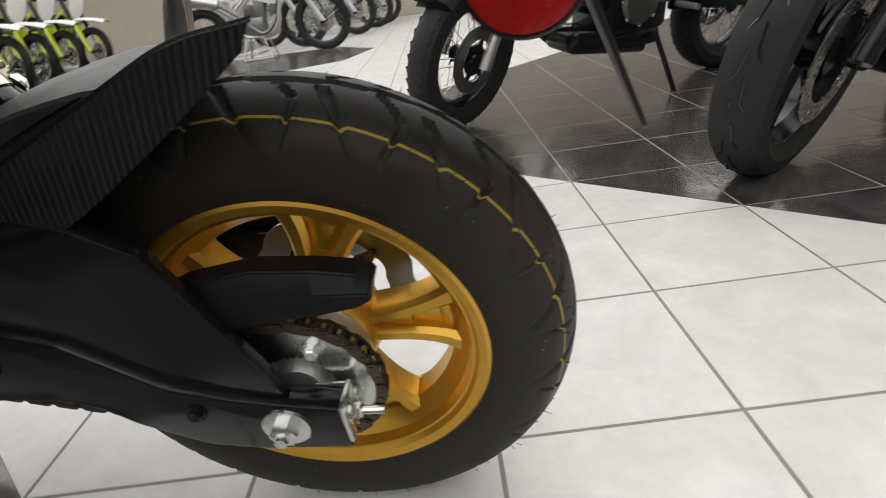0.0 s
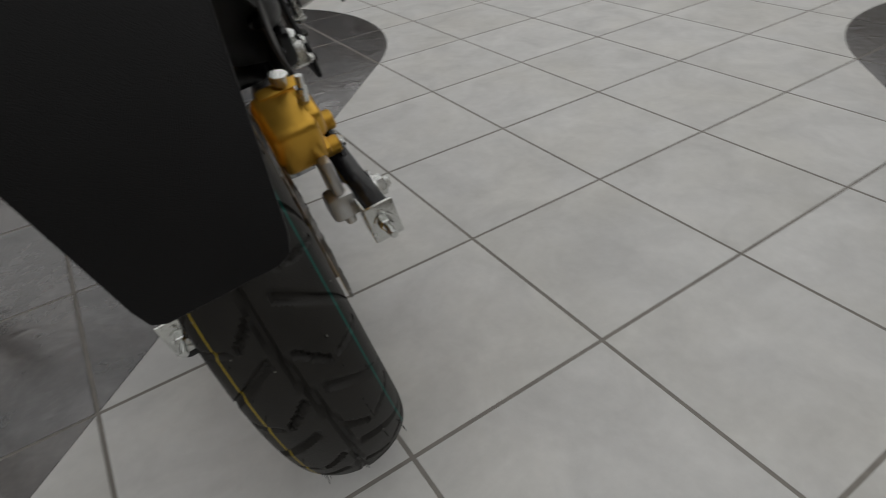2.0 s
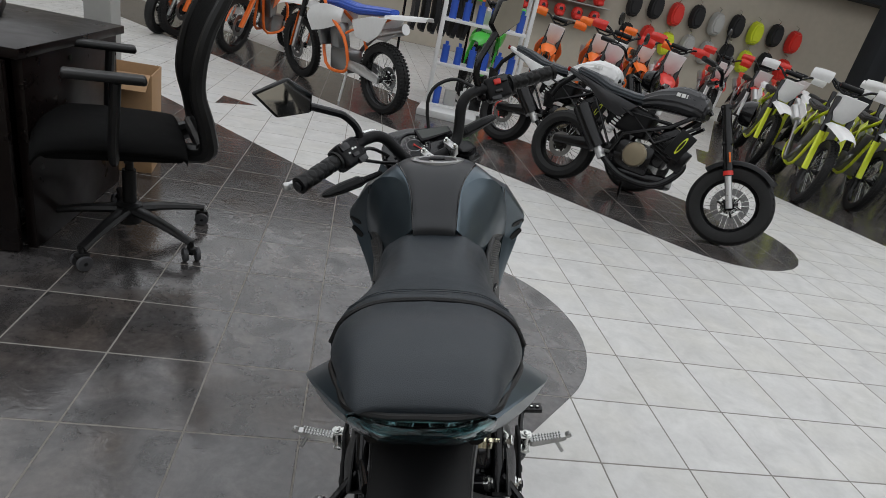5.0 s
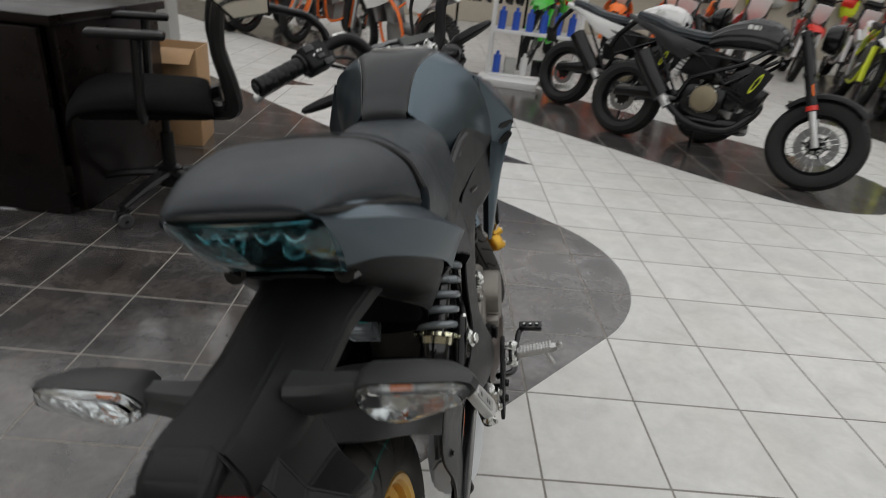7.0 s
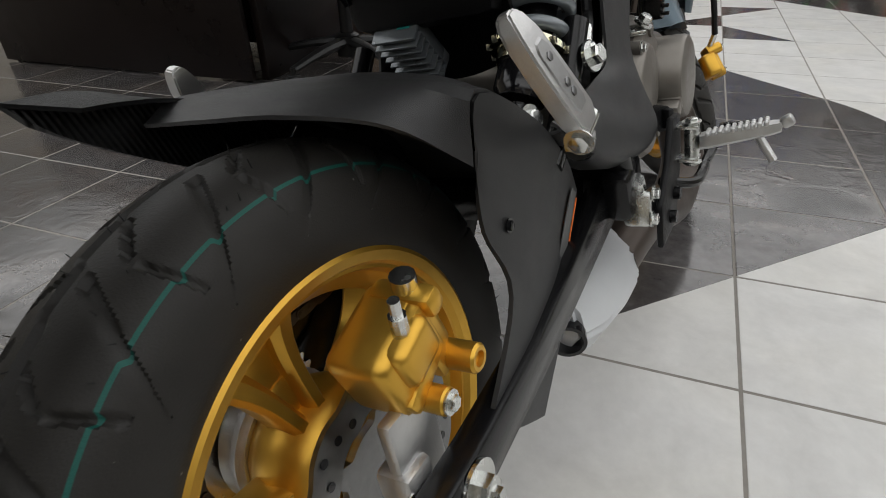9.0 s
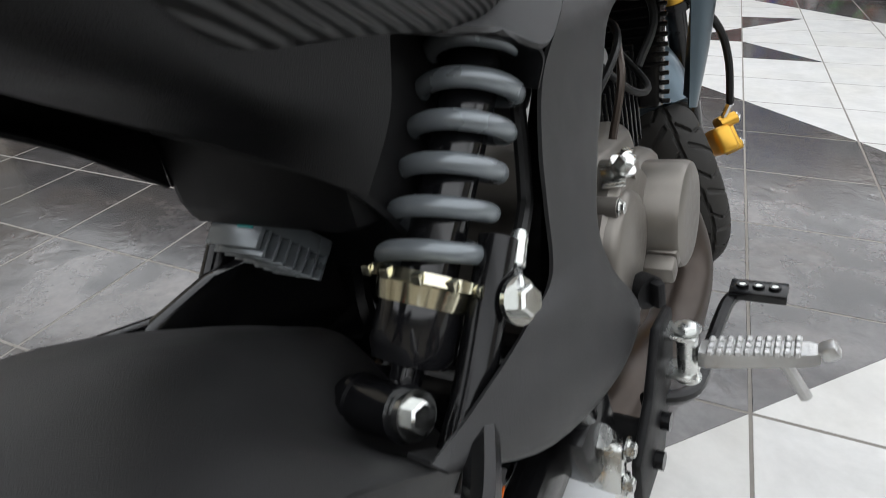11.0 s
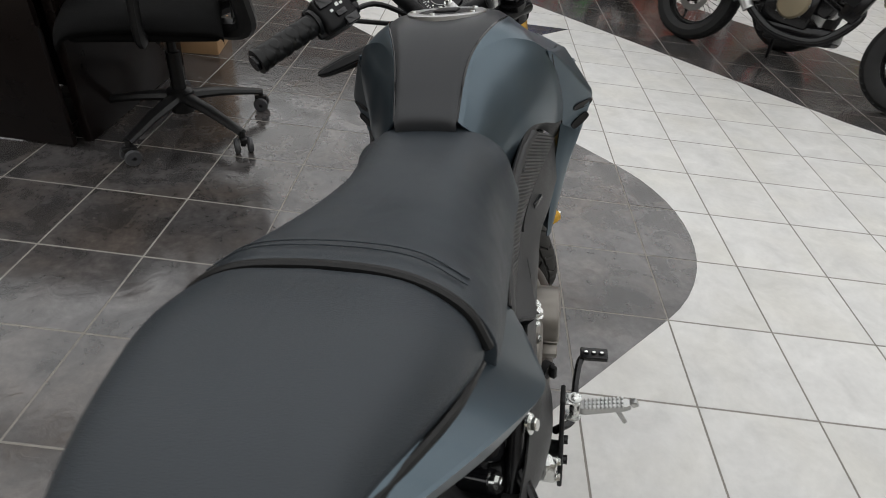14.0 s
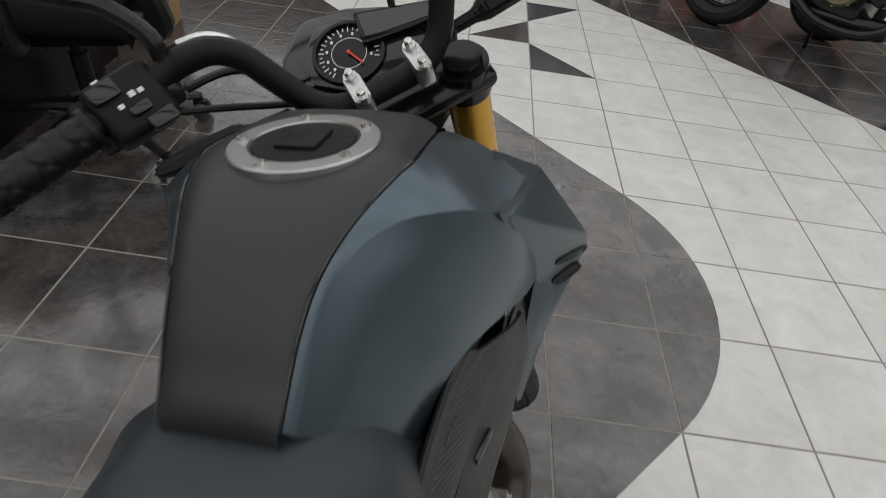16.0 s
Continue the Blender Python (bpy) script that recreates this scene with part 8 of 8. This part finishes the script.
for x, y in ((8.6, 2.9), (9.8, 2.3), (11.2, 2.1), (12.3, 2.0)):
    copy_thing(s1, parked(x, y, -0.1, -1.0, 0))
# dark street bike at the back left
roadster(parked(-2.1, 8.6, -0.25, -0.95), "dark street motorcycle by the far aisle", M_BLUEP, M_TANKB, M_STEELD, M_BLACKM)

# ---------------------------------------------------------------- office chair, desk and boxes
chair = thing("office_chair", pose(-0.83, 1.73, 0, 0, 0, 112), "black mesh-back office chair on a five-star base", "chair")
bm = bmesh.new()
for k in range(5):
    a = radians(4 + 72 * k)
    tube(bm, [(0, 0, 0.13), (0.16 * math.cos(a), 0.16 * math.sin(a), 0.115), (0.325 * math.cos(a), 0.325 * math.sin(a), 0.082)], 0.032, 8, 4, r1=0.018, flat=0.7)
lathe(bm, [(0, 0.07), (0.045, 0.07), (0.05, 0.15), (0.035, 0.16), (0, 0.16)], 24, Matrix.Rotation(-math.pi / 2, 4, "Y"))
base = part("star_base", bm, M_CHAIRP, chair, "five-arm nylon base")
for k in range(5):
    a = radians(4 + 72 * k)
    c = V(0.325 * math.cos(a), 0.325 * math.sin(a), 0)
    for s in (-1, 1):
        bm = bmesh.new()
        lathe(bm, [(0.008, 0), (0.027, 0.001), (0.030, 0.008), (0.027, 0.018), (0.008, 0.019)], 24, Matrix.Translation(c + V(0, 0, 0.0305)) @ Matrix.Rotation(a + 1.0, 4, "Z") @ pose(s * 0.014 if s > 0 else -0.033, 0, 0), closed=True)
        part("caster_wheel", bm, M_CASTER, base, "twin grey caster")
    bm = bmesh.new()
    tube(bm, [c + V(0, 0, 0.03), c + V(0, 0, 0.09)], 0.010, 10)
    block(bm, (0.026, 0.05, 0.02), Matrix.Translation(c + V(0, 0, 0.056)) @ Matrix.Rotation(a + 1.0, 4, "Z"), 0.006)
    part("caster_hood", bm, M_CHAIRP, base)
bm = bmesh.new()
tube(bm, [(0, 0, 0.15), (0, 0, 0.30)], 0.026, 16)
tube(bm, [(0, 0, 0.29), (0, 0, 0.42)], 0.016, 16)
part("gas_lift", bm, M_CHAIRP, chair)
bm = bmesh.new()
block(bm, (0.20, 0.26, 0.05), pose(0, 0, 0.41), 0.015)
tube(bm, [(-0.10, 0.02, 0.41), (-0.20, 0.02, 0.40)], 0.007, 8)
part("seat_mechanism", bm, M_CHAIRP, chair)
bm = bmesh.new()
skin(bm, [[(0, y, z), (0.14, y, z - 0.004), (0.22, y, z - 0.02), (0.25, y, z - 0.055), (0.235, y, z - 0.075)] for y, z in ((-0.24, 0.470), (-0.22, 0.50), (-0.1, 0.51), (0.1, 0.515), (0.22, 0.50), (0.26, 0.46))], 4, 4, mirror=True)
block(bm, (0.45, 0.46, 0.05), pose(0, 0, 0.430), 0.02, 3)
bm.transform(pose(0, 0.05, 0))
part("seat", bm, M_MESHF, chair, "black upholstered seat")
for s in (-1, 1):
    bm = bmesh.new()
    tube(bm, [(s * 0.16, 0.0, 0.43), (s * 0.28, 0.0, 0.44), (s * 0.29, 0.0, 0.52), (s * 0.29, -0.01, 0.71)], 0.018, 10, 4, flat=1.8)
    bm.transform(pose(0, 0.06, 0))
    arm_ = part("armrest_post", bm, M_CHAIRP, chair)
    bm = bmesh.new()
    block(bm, (0.075, 0.25, 0.028), pose(s * 0.285, 0.02, 0.725), 0.012, 3)
    bm.transform(pose(0, 0.06, 0))
    part("armrest_pad", bm, M_CHAIRP, arm_, "black armrest pad")
bm = bmesh.new()
for s in (-1, 1):
    tube(bm, [(s * 0.10, -0.20, 0.42), (s * 0.19, -0.31, 0.45), (s * 0.225, -0.30, 0.56), (s * 0.225, -0.265, 0.70), (s * 0.220, -0.29, 0.88), (s * 0.20, -0.37, 1.07), (s * 0.12, -0.39, 1.11)], 0.040, 10, 5, r1=0.018)
tube(bm, [(-0.12, -0.39, 1.11), (0.12, -0.39, 1.11)], 0.018, 10)
tube(bm, [(-0.19, -0.30, 0.46), (0.19, -0.30, 0.46)], 0.03, 10)
bm.transform(pose(0, 0.05, 0))
back = part("back_frame", bm, M_CHAIRP, chair, "curved black back frame")
bm = bmesh.new()
skin(bm, [[(-0.215, -0.30, 0.50), (-0.215, -0.265, 0.70), (-0.21, -0.295, 0.90), (-0.18, -0.375, 1.09)], [(0, -0.335, 0.50), (0, -0.300, 0.70), (0, -0.325, 0.90), (0, -0.39, 1.10)], [(0.215, -0.30, 0.50), (0.215, -0.265, 0.70), (0.21, -0.295, 0.90), (0.18, -0.375, 1.09)]], 5, 5, thick=0.006)
bm.transform(pose(0, 0.05, 0))
part("back_mesh", bm, M_MESHF, back, "black mesh back")

desk = thing("desk", pose(-1.08, 1.42, 0), "dark espresso laminate office desk", "desk")
bm = bmesh.new()
block(bm, (1.55, 0.92, 0.035), pose(-0.775, 0.52, 0.735), 0.003)
part("desktop", bm, M_DESK, desk, "dark laminate desktop")
bm = bmesh.new()
block(bm, (1.45, 0.025, 0.70), pose(-0.765, 0.05, 0.36), 0.002)
part("modesty_panel", bm, M_DESK, desk)
for x in (-0.025, -1.50):
    bm = bmesh.new()
    block(bm, (0.035, 0.80, 0.715), pose(x, 0.50, 0.36), 0.002)
    part("end_panel", bm, M_DESK, desk)
bm = bmesh.new()
block(bm, (0.42, 0.5, 0.62), pose(-0.30, 0.62, 0.39), 0.003)
part("drawer_unit", bm, M_DESK, desk)
phone = thing("desk_phone", pose(-1.52, 2.05, 0.753, 0, 0, 20), "black office desk phone on the desk", "phone")
bm = bmesh.new()
block(bm, (0.20, 0.18, 0.05), pose(0, 0, 0.03, 12, 0, 0), 0.01)
part("phone_base", bm, M_CHAIRP, phone)
bm = bmesh.new()
block(bm, (0.045, 0.20, 0.04), pose(-0.08, 0, 0.075, 12, 0, 0), 0.015)
part("handset", bm, M_CHAIRP, phone)
bm = bmesh.new()
block(bm, (0.09, 0.06, 0.003), pose(0.04, 0.04, 0.066, 12, 0, 0), 0.001)
part("phone_display", bm, M_LCD, phone)
for k in range(12):
    bm = bmesh.new()
    block(bm, (0.012, 0.010, 0.004), pose(0.02 + 0.018 * (k % 3), -0.01 - 0.016 * (k // 3), 0.054 - 0.003 * (k // 3), 12, 0, 0), 0.001)
    part("phone_key", bm, M_CASTER, phone)
box = thing("cardboard_box", pose(-1.14, 2.62, 0, 0, 0, 8), "open brown cardboard box on the floor by the desk", "box")
bm = bmesh.new()
for x, y, w, d in ((0, -0.14, 0.26, 0.006), (0, 0.14, 0.26, 0.006), (-0.13, 0, 0.006, 0.28), (0.13, 0, 0.006, 0.28)):
    block(bm, (w, d, 0.52), pose(x, y, 0.26), 0.001)
block(bm, (0.26, 0.28, 0.006), pose(0, 0, 0.005), 0)
bx = part("carton", bm, M_CARD, box)
bm = bmesh.new()
block(bm, (0.25, 0.14, 0.005), pose(0, -0.20, 0.49, 25, 0, 0), 0.001)
part("flap", bm, M_CARD, bx)
post = part("post", block(bmesh.new(), (0.16, 0.16, CEIL), Matrix(), 0.004), M_GREYPOST)
post.matrix_world = pose(-1.62, 3.55, CEIL / 2)
tagged(post, "light grey painted post behind the desk", "post", kind="structure")

# ---------------------------------------------------------------- display shelf, jackets, plinth
shelf = thing("display_shelf", pose(1.28, 5.85, 0, 0, 0, -6), "white metal and glass display shelf with goods", "shelf")
for x in (-0.45, 0.45):
    for y in (-0.2, 0.2):
        bm = bmesh.new()
        block(bm, (0.04, 0.04, 2.1), pose(x, y, 1.05), 0.003)
        part("upright", bm, M_WHITE, shelf)
for z in (0.06, 0.5, 0.95, 1.4, 1.85):
    bm = bmesh.new()
    block(bm, (0.9, 0.42, 0.03), pose(0, 0, z), 0.002)
    part("shelf_board", bm, M_WHITE, shelf)
random.seed(21)
PAL = [M_BLUEP, M_GREYPOST, M_WHITE, M_BLACKM, M_ORANGE, M_REDP, M_YELLOW, M_CHAIRP]
kit = []
for k in range(6):
    bm = bmesh.new()
    if k % 2:
        block(bm, (0.12, 0.10, 0.16), pose(0, 0, 0.08), 0.004)
    else:
        tube(bm, [(0, 0, 0), (0, 0, 0.15), (0, 0, 0.18)], 0.04, 14)
        tube(bm, [(0, 0, 0.17), (0, 0, 0.22)], 0.018, 10)
    o = part("product_box" if k % 2 else "bottle", bm, PAL[k])
    tagged(o, ("plain product carton on the display shelf" if k % 2 else "plastic care-product bottle on the display shelf"), "box" if k % 2 else "bottle", "goods on the shelf")
    kit.append(o)
SHM = pose(1.28, 5.85, 0, 0, 0, -6)
n = 0
for z in (0.075, 0.515, 0.965, 1.415):
    for i in range(6):
        mm = SHM @ pose(-0.36 + i * 0.145, -0.1 + 0.03 * (i % 2), z, 0, 0, random.uniform(-15, 15))
        src = kit[(n * 5 + i) % 6]
        if n < 6:
            src = kit[n]
            src.matrix_world = mm
        else:
            copy_thing(src, mm)
        n += 1
plinth = thing("plinth", pose(1.02, 5.5, 0, 0, 0, -12), "low white display plinth on the floor", "plinth")
bm = bmesh.new()
block(bm, (0.62, 0.42, 0.07), pose(0, 0, 0.035), 0.004)
part("plinth_body", bm, M_WHITE, plinth)
M_BAGB = mat("black_jacket_cloth", (0.012, 0.012, 0.013), 0.75, vary=0.3, scale=40, bump=0.3, bump_scale=60)
rack = thing("clothes_rack", pose(0.85, 6.6, 0), "metal clothes rack beside the shelf", "rack")
bm = bmesh.new()
tube(bm, [(-0.4, 0, 0), (-0.4, 0, 1.75), (0.4, 0, 1.75), (0.4, 0, 0)], 0.016, 10)
for x in (-0.4, 0.4):
    tube(bm, [(x, -0.25, 0.02), (x, 0.25, 0.02)], 0.016, 8)
part("rack_frame", bm, M_BLACKM, rack)
jk = None
for i in range(6):
    mm = pose(0.55 + i * 0.12, 6.6, 0)
    if jk is None:
        jk = thing("jacket", mm, "black riding jacket hanging on the rack", "jacket", "hanging jackets")
        bm = bmesh.new()
        skin(bm, [[(0, -0.26, 1.30), (0, -0.24, 1.62), (0, 0, 1.70), (0, 0.24, 1.62), (0, 0.26, 1.30)], [(0.05, -0.30, 0.95), (0.06, -0.15, 1.2), (0.07, 0, 1.2), (0.06, 0.15, 1.2), (0.05, 0.30, 0.95)], [(0.03, -0.24, 0.75), (0.04, -0.12, 0.72), (0.05, 0, 0.74), (0.04, 0.12, 0.72), (0.03, 0.24, 0.75)]], 4, 4, thick=0.05)
        part("jacket_cloth", bm, M_BAGB, jk)
    else:
        copy_thing(jk, mm)

# ---------------------------------------------------------------- back wall racks with helmets and packs, lamps
soffit = part("soffit", block(bmesh.new(), (26, 0.5, 1.25), Matrix(), 0), M_WALLD)
soffit.matrix_world = pose(2, 12.75, CEIL - 0.625)
tagged(soffit, "black painted soffit above the wall racks", "soffit", kind="structure")
pillar = part("pillar", block(bmesh.new(), (0.45, 0.45, CEIL), Matrix(), 0.005), M_WALLD)
pillar.matrix_world = pose(10.3, 10.6, CEIL / 2)
tagged(pillar, "charcoal painted pillar", "pillar", kind="structure")
hel = thing("helmet", pose(0, 0, 0), "full-face motorcycle helmet on a wall rack", "helmet", "helmets on the wall")
bm = bmesh.new()
lathe(bm, [(0, -0.14), (0.06, -0.13), (0.11, -0.08), (0.13, 0.0), (0.12, 0.06), (0.08, 0.12), (0, 0.14)], 24, Matrix.Rotation(-math.pi / 2, 4, "Y"))
block(bm, (0.16, 0.10, 0.09), pose(0, -0.11, -0.07), 0.03, 3)
shell = part("shell", bm, M_REDP, hel)
bm = bmesh.new()
skin(bm, [[(-0.11, -0.075, 0.0), (0, -0.138, 0.0), (0.11, -0.075, 0.0)], [(-0.10, -0.07, 0.06), (0, -0.125, 0.06), (0.10, -0.07, 0.06)]], 4, 3, thick=0.004)
part("visor", bm, M_SCREEN, hel)
helmets = [hel]
for material, word in ((M_BLACKM, "black"), (M_WHITE, "white"), (M_ORANGE, "orange")):
    h = copy_thing(hel, pose(0, 0, 0))
    tagged(h, word + " motorcycle helmet on a wall rack")
    for c in h.children:
        if c.name.startswith("shell"):
            c.data = c.data.copy()
            c.data.materials[0] = material
    helmets.append(h)
tagged(hel, "red motorcycle helmet on a wall rack")
random.seed(8)
n = 0
for row, z in enumerate((1.35, 1.72, 2.10, 2.48)):
    board = thing("wall_shelf", pose(2.6, 12.8, z - 0.155), "thin grey wall shelf with helmets", "shelf", "wall shelves")
    bm = bmesh.new()
    block(bm, (5.4, 0.32, 0.02), pose(0, 0, 0), 0.002)
    part("shelf_board", bm, M_GREYPOST, board)
    for i in range(13):
        mm = pose(0.1 + i * 0.41, 12.78, z, 0, 0, random.uniform(-30, 30))
        src = helmets[(n * 7 + i + row) % 4]
        if n < 4:
            helmets[n].matrix_world = mm
        else:
            copy_thing(src, mm)
        n += 1
pk = thing("backpack", pose(6.2, 12.85, 1.75), "riding backpack hanging on the wall", "backpack", "packs on the wall")
bm = bmesh.new()
wedge_body(bm, ((-0.12, 0.0, 0.13, 0.20), (0.0, 0.0, 0.17, 0.26), (0.10, 0.0, 0.16, 0.25)), 0.03)
pb = part("pack_body", bm, M_BAGB, pk)
bm = bmesh.new()
tube(bm, [(0, 0.02, 0.24), (0, -0.02, 0.32), (0, 0.1, 0.36)], 0.01, 8)
part("hook", bm, M_CHROME, pk)
packs = [pk]
for material, word in ((M_REDP, "red"), (M_YELLOW, "yellow"), (M_GREYPOST, "grey")):
    h = copy_thing(pk, pose(0, 0, 0))
    tagged(h, word + " riding backpack hanging on the wall")
    for c in h.children:
        if c.name.startswith("pack_body"):
            c.data = c.data.copy()
            c.data.materials[0] = material
    packs.append(h)
tagged(pk, "black riding backpack hanging on the wall")
n = 0
for z in (1.15, 1.80):
    for i in range(9):
        mm = pose(5.9 + i * 0.52, 12.86, z + 0.05 * (i % 2))
        if n < 4:
            packs[n].matrix_world = mm
        else:
            copy_thing(packs[(0, 0, 1, 0, 3, 0, 2, 0, 1)[i]], mm)
        n += 1
# ceiling lamps
lamp_m = bpy.data.materials.new("lamp_diffuser")
lamp_m.use_nodes = True
em = lamp_m.node_tree.nodes["Principled BSDF"]
em.inputs["Emission Color"].default_value, em.inputs["Emission Strength"].default_value = (1, 0.97, 0.93, 1), 6.0
for py in PANELS:
    lamp = thing("ceiling_lamp", pose(2, py, CEIL), "long white ceiling light panel", "lamp", "ceiling lamps")
    bm = bmesh.new()
    for s in (-1, 1):
        block(bm, (22.1, 0.03, 0.11), pose(0, s * 1.27, -0.055), 0.004)
        block(bm, (0.03, 2.5, 0.11), pose(s * 11.03, 0, -0.055), 0.004)
    part("lamp_frame", bm, M_WHITE, lamp)
spot = None
for i in range(9):
    mm = pose(-1 + i * 1.5, 11.6, CEIL)
    if spot is None:
        spot = thing("spot_lamp", mm, "small round ceiling spot lamp", "lamp", "ceiling spots")
        bm = bmesh.new()
        tube(bm, [(0, 0, 0), (0, 0, -0.5)], 0.012, 8)
        tube(bm, [(0, 0, -0.48), (0, -0.06, -0.64)], 0.07, 18)
        part("spot_body", bm, M_BLACKM, spot)
        bm = bmesh.new()
        lathe(bm, [(0, 0), (0.06, 0), (0.05, 0.01), (0, 0.012)], 20, Matrix.Translation((0, -0.06, -0.641)) @ V(0, -0.35, -0.94).to_track_quat("X", "Z").to_matrix().to_4x4())
        part("spot_glow", bm, lamp_m, spot)
    else:
        copy_thing(spot, mm)

# ---------------------------------------------------------------- floor
P = 0.308


def arc(cx, cy, r, a0, a1, n=14):
    return [(cx + r * math.cos(radians(a0 + (a1 - a0) * k / n)), cy + r * math.sin(radians(a0 + (a1 - a0) * k / n))) for k in range(n + 1)]


# Dark inlays, each convex: fingers with rounded tips that follow the tile diagonals, and the points of a star.
DARK = [
    [(-9, -9)] + arc(1.5 * P, 4.5 * P, 0.653, -45, 45) + [(-9, 9 + 9 * P)],
    [(-5.152, -7)] + arc(7.5 * P, -1.5 * P, 0.653, 135, 45) + [(9.772, -7)],
    [(-7, 16 * P + 7)] + arc(2.752, 3.10, 0.653, 225, 405) + [(-5.1, 11.9)],
    [(2 * P, 9 * P), (3 * P, 9 * P), (2 * P, 10 * P)],
    [(2 * P, 11 * P), (3 * P, 12 * P), (2 * P, 12 * P)],
    [(P, 10 * P), (2 * P, 10 * P), (2 * P, 11 * P)],
    [(-3.5 * P, 14 * P), (-2.5 * P, 14.5 * P), (-3.5 * P, 15 * P)],
    [(5.2, 1.75), (5.5, 0.62), (6.6, 0.36), (7.6, 0.9), (8.2, 4.0), (4.6, 6.5), (3.9, 5.2)],
    [(4.1, 5.4), (5.2, 4.0), (9.0, 2.6), (13, 2.6), (13, 9), (7, 10)],
]
for poly in DARK:
    area = sum(a[0] * b[1] - b[0] * a[1] for a, b in zip(poly, poly[1:] + poly[:1]))
    if area < 0:
        poly.reverse()
TAN = [[(0.62, -1.24), (0.93, -0.93), (1.24, -1.24), (0.93, -1.55)]]


def clip(poly, region):
    """The part of a convex polygon inside a convex region (both anticlockwise)."""
    for a, b in zip(region, region[1:] + region[:1]):
        out = []
        for p, q in zip(poly, poly[1:] + poly[:1]):
            sp = (b[0] - a[0]) * (p[1] - a[1]) - (b[1] - a[1]) * (p[0] - a[0])
            sq = (b[0] - a[0]) * (q[1] - a[1]) - (b[1] - a[1]) * (q[0] - a[0])
            if sp >= 0:
                out.append(p)
            if (sp >= 0) != (sq >= 0):
                t = sp / (sp - sq)
                out.append((p[0] + (q[0] - p[0]) * t, p[1] + (q[1] - p[1]) * t))
        poly = out
        if len(poly) < 3:
            return []
    return poly


def area_of(poly):
    return abs(sum(a[0] * b[1] - b[0] * a[1] for a, b in zip(poly, poly[1:] + poly[:1]))) / 2 if len(poly) > 2 else 0


def slab(verts, faces, poly, top):
    """Adds a tile with a small worn edge: its top face, a chamfer and its sides."""
    cx, cy = sum(p[0] for p in poly) / len(poly), sum(p[1] for p in poly) / len(poly)
    n, k = len(poly), len(verts)
    for inset, z in ((0.0, -0.012), (0.0, top - 0.0004), (0.0010, top)):
        for x, y in poly:
            d = math.hypot(x - cx, y - cy) or 1
            verts.append((x + (cx - x) * inset / d, y + (cy - y) * inset / d, z))
    for a in (0, n):
        for i in range(n):
            j = (i + 1) % n
            faces.append((k + a + i, k + a + j, k + a + n + j, k + a + n + i))
    faces.append(tuple(k + 2 * n + i for i in range(n)))


floor = part("floor", block(bmesh.new(), (26, 20, 0.1), Matrix(), 0), M_GROUT_SUB)
floor.matrix_world = pose(2, 3, -0.0506)
tagged(floor, "tiled showroom floor, pale stone tiles with dark inlays", "floor", kind="structure")
G = 0.0028
rest = {"pale": ([], []), "dark": ([], [])}
shared_tile = None
random.seed(5)
for i in range(-36, 48):
    for j in range(-22, 42):
        x0, y0 = i * P, j * P
        square = [(x0 + G, y0 + G), (x0 + P - G, y0 + G), (x0 + P - G, y0 + P - G), (x0 + G, y0 + P - G)]
        full = area_of(square)
        pieces = []
        inside = 0
        for region in DARK:
            cut = clip(square, region)
            if area_of(cut) > 2e-5:
                inside = max(inside, area_of(cut))
                pieces.append((cut, "dark"))
        for region in TAN:
            cut = clip(square, region)
            if area_of(cut) > 2e-5:
                pieces.append((cut, "tan"))
        if inside > 0.995 * full:
            pieces = [(square, "dark")] + [p for p in pieces if p[1] == "tan"]
        else:
            pieces.insert(0, (square, "pale"))
        near = -4 <= i < 8 and -4 <= j < 12
        for layer, (poly, kind) in enumerate(pieces):
            top = 0.0007 * min(layer, 2)
            if near:
                plain_tile = len(poly) == 4 and layer == 0
                if plain_tile and shared_tile and kind in shared_tile:
                    ob = new("tile", shared_tile[kind])
                else:
                    vs, fs = [], []
                    slab(vs, fs, [(x - x0, y - y0) for x, y in poly], 0.0)
                    me = bpy.data.meshes.new("tile")
                    me.from_pydata(vs, [], fs)
                    me.materials.append({"pale": M_TILE_L, "dark": M_TILE_D, "tan": M_TILE_W}[kind])
                    if plain_tile:
                        shared_tile = shared_tile or {}
                        shared_tile[kind] = me
                    ob = new("tile", me)
                ob.parent = floor
                ob.matrix_parent_inverse = floor.matrix_world.inverted()
                ob.location = (x0, y0, top + random.uniform(-0.00015, 0.00015))
            elif kind != "tan":
                slab(*rest[kind], poly, top)
for kind, material, label in (("pale", M_TILE_L, "pale stone tiles further off"), ("dark", M_TILE_D, "dark slate tiles further off")):
    me = bpy.data.meshes.new("tile_field")
    me.from_pydata(rest[kind][0], [], rest[kind][1])
    me.materials.append(material)
    ob = new("tile_field", me)
    ob.parent = floor
    ob.matrix_parent_inverse = floor.matrix_world.inverted()
    tagged(ob, label, kind="stuff")
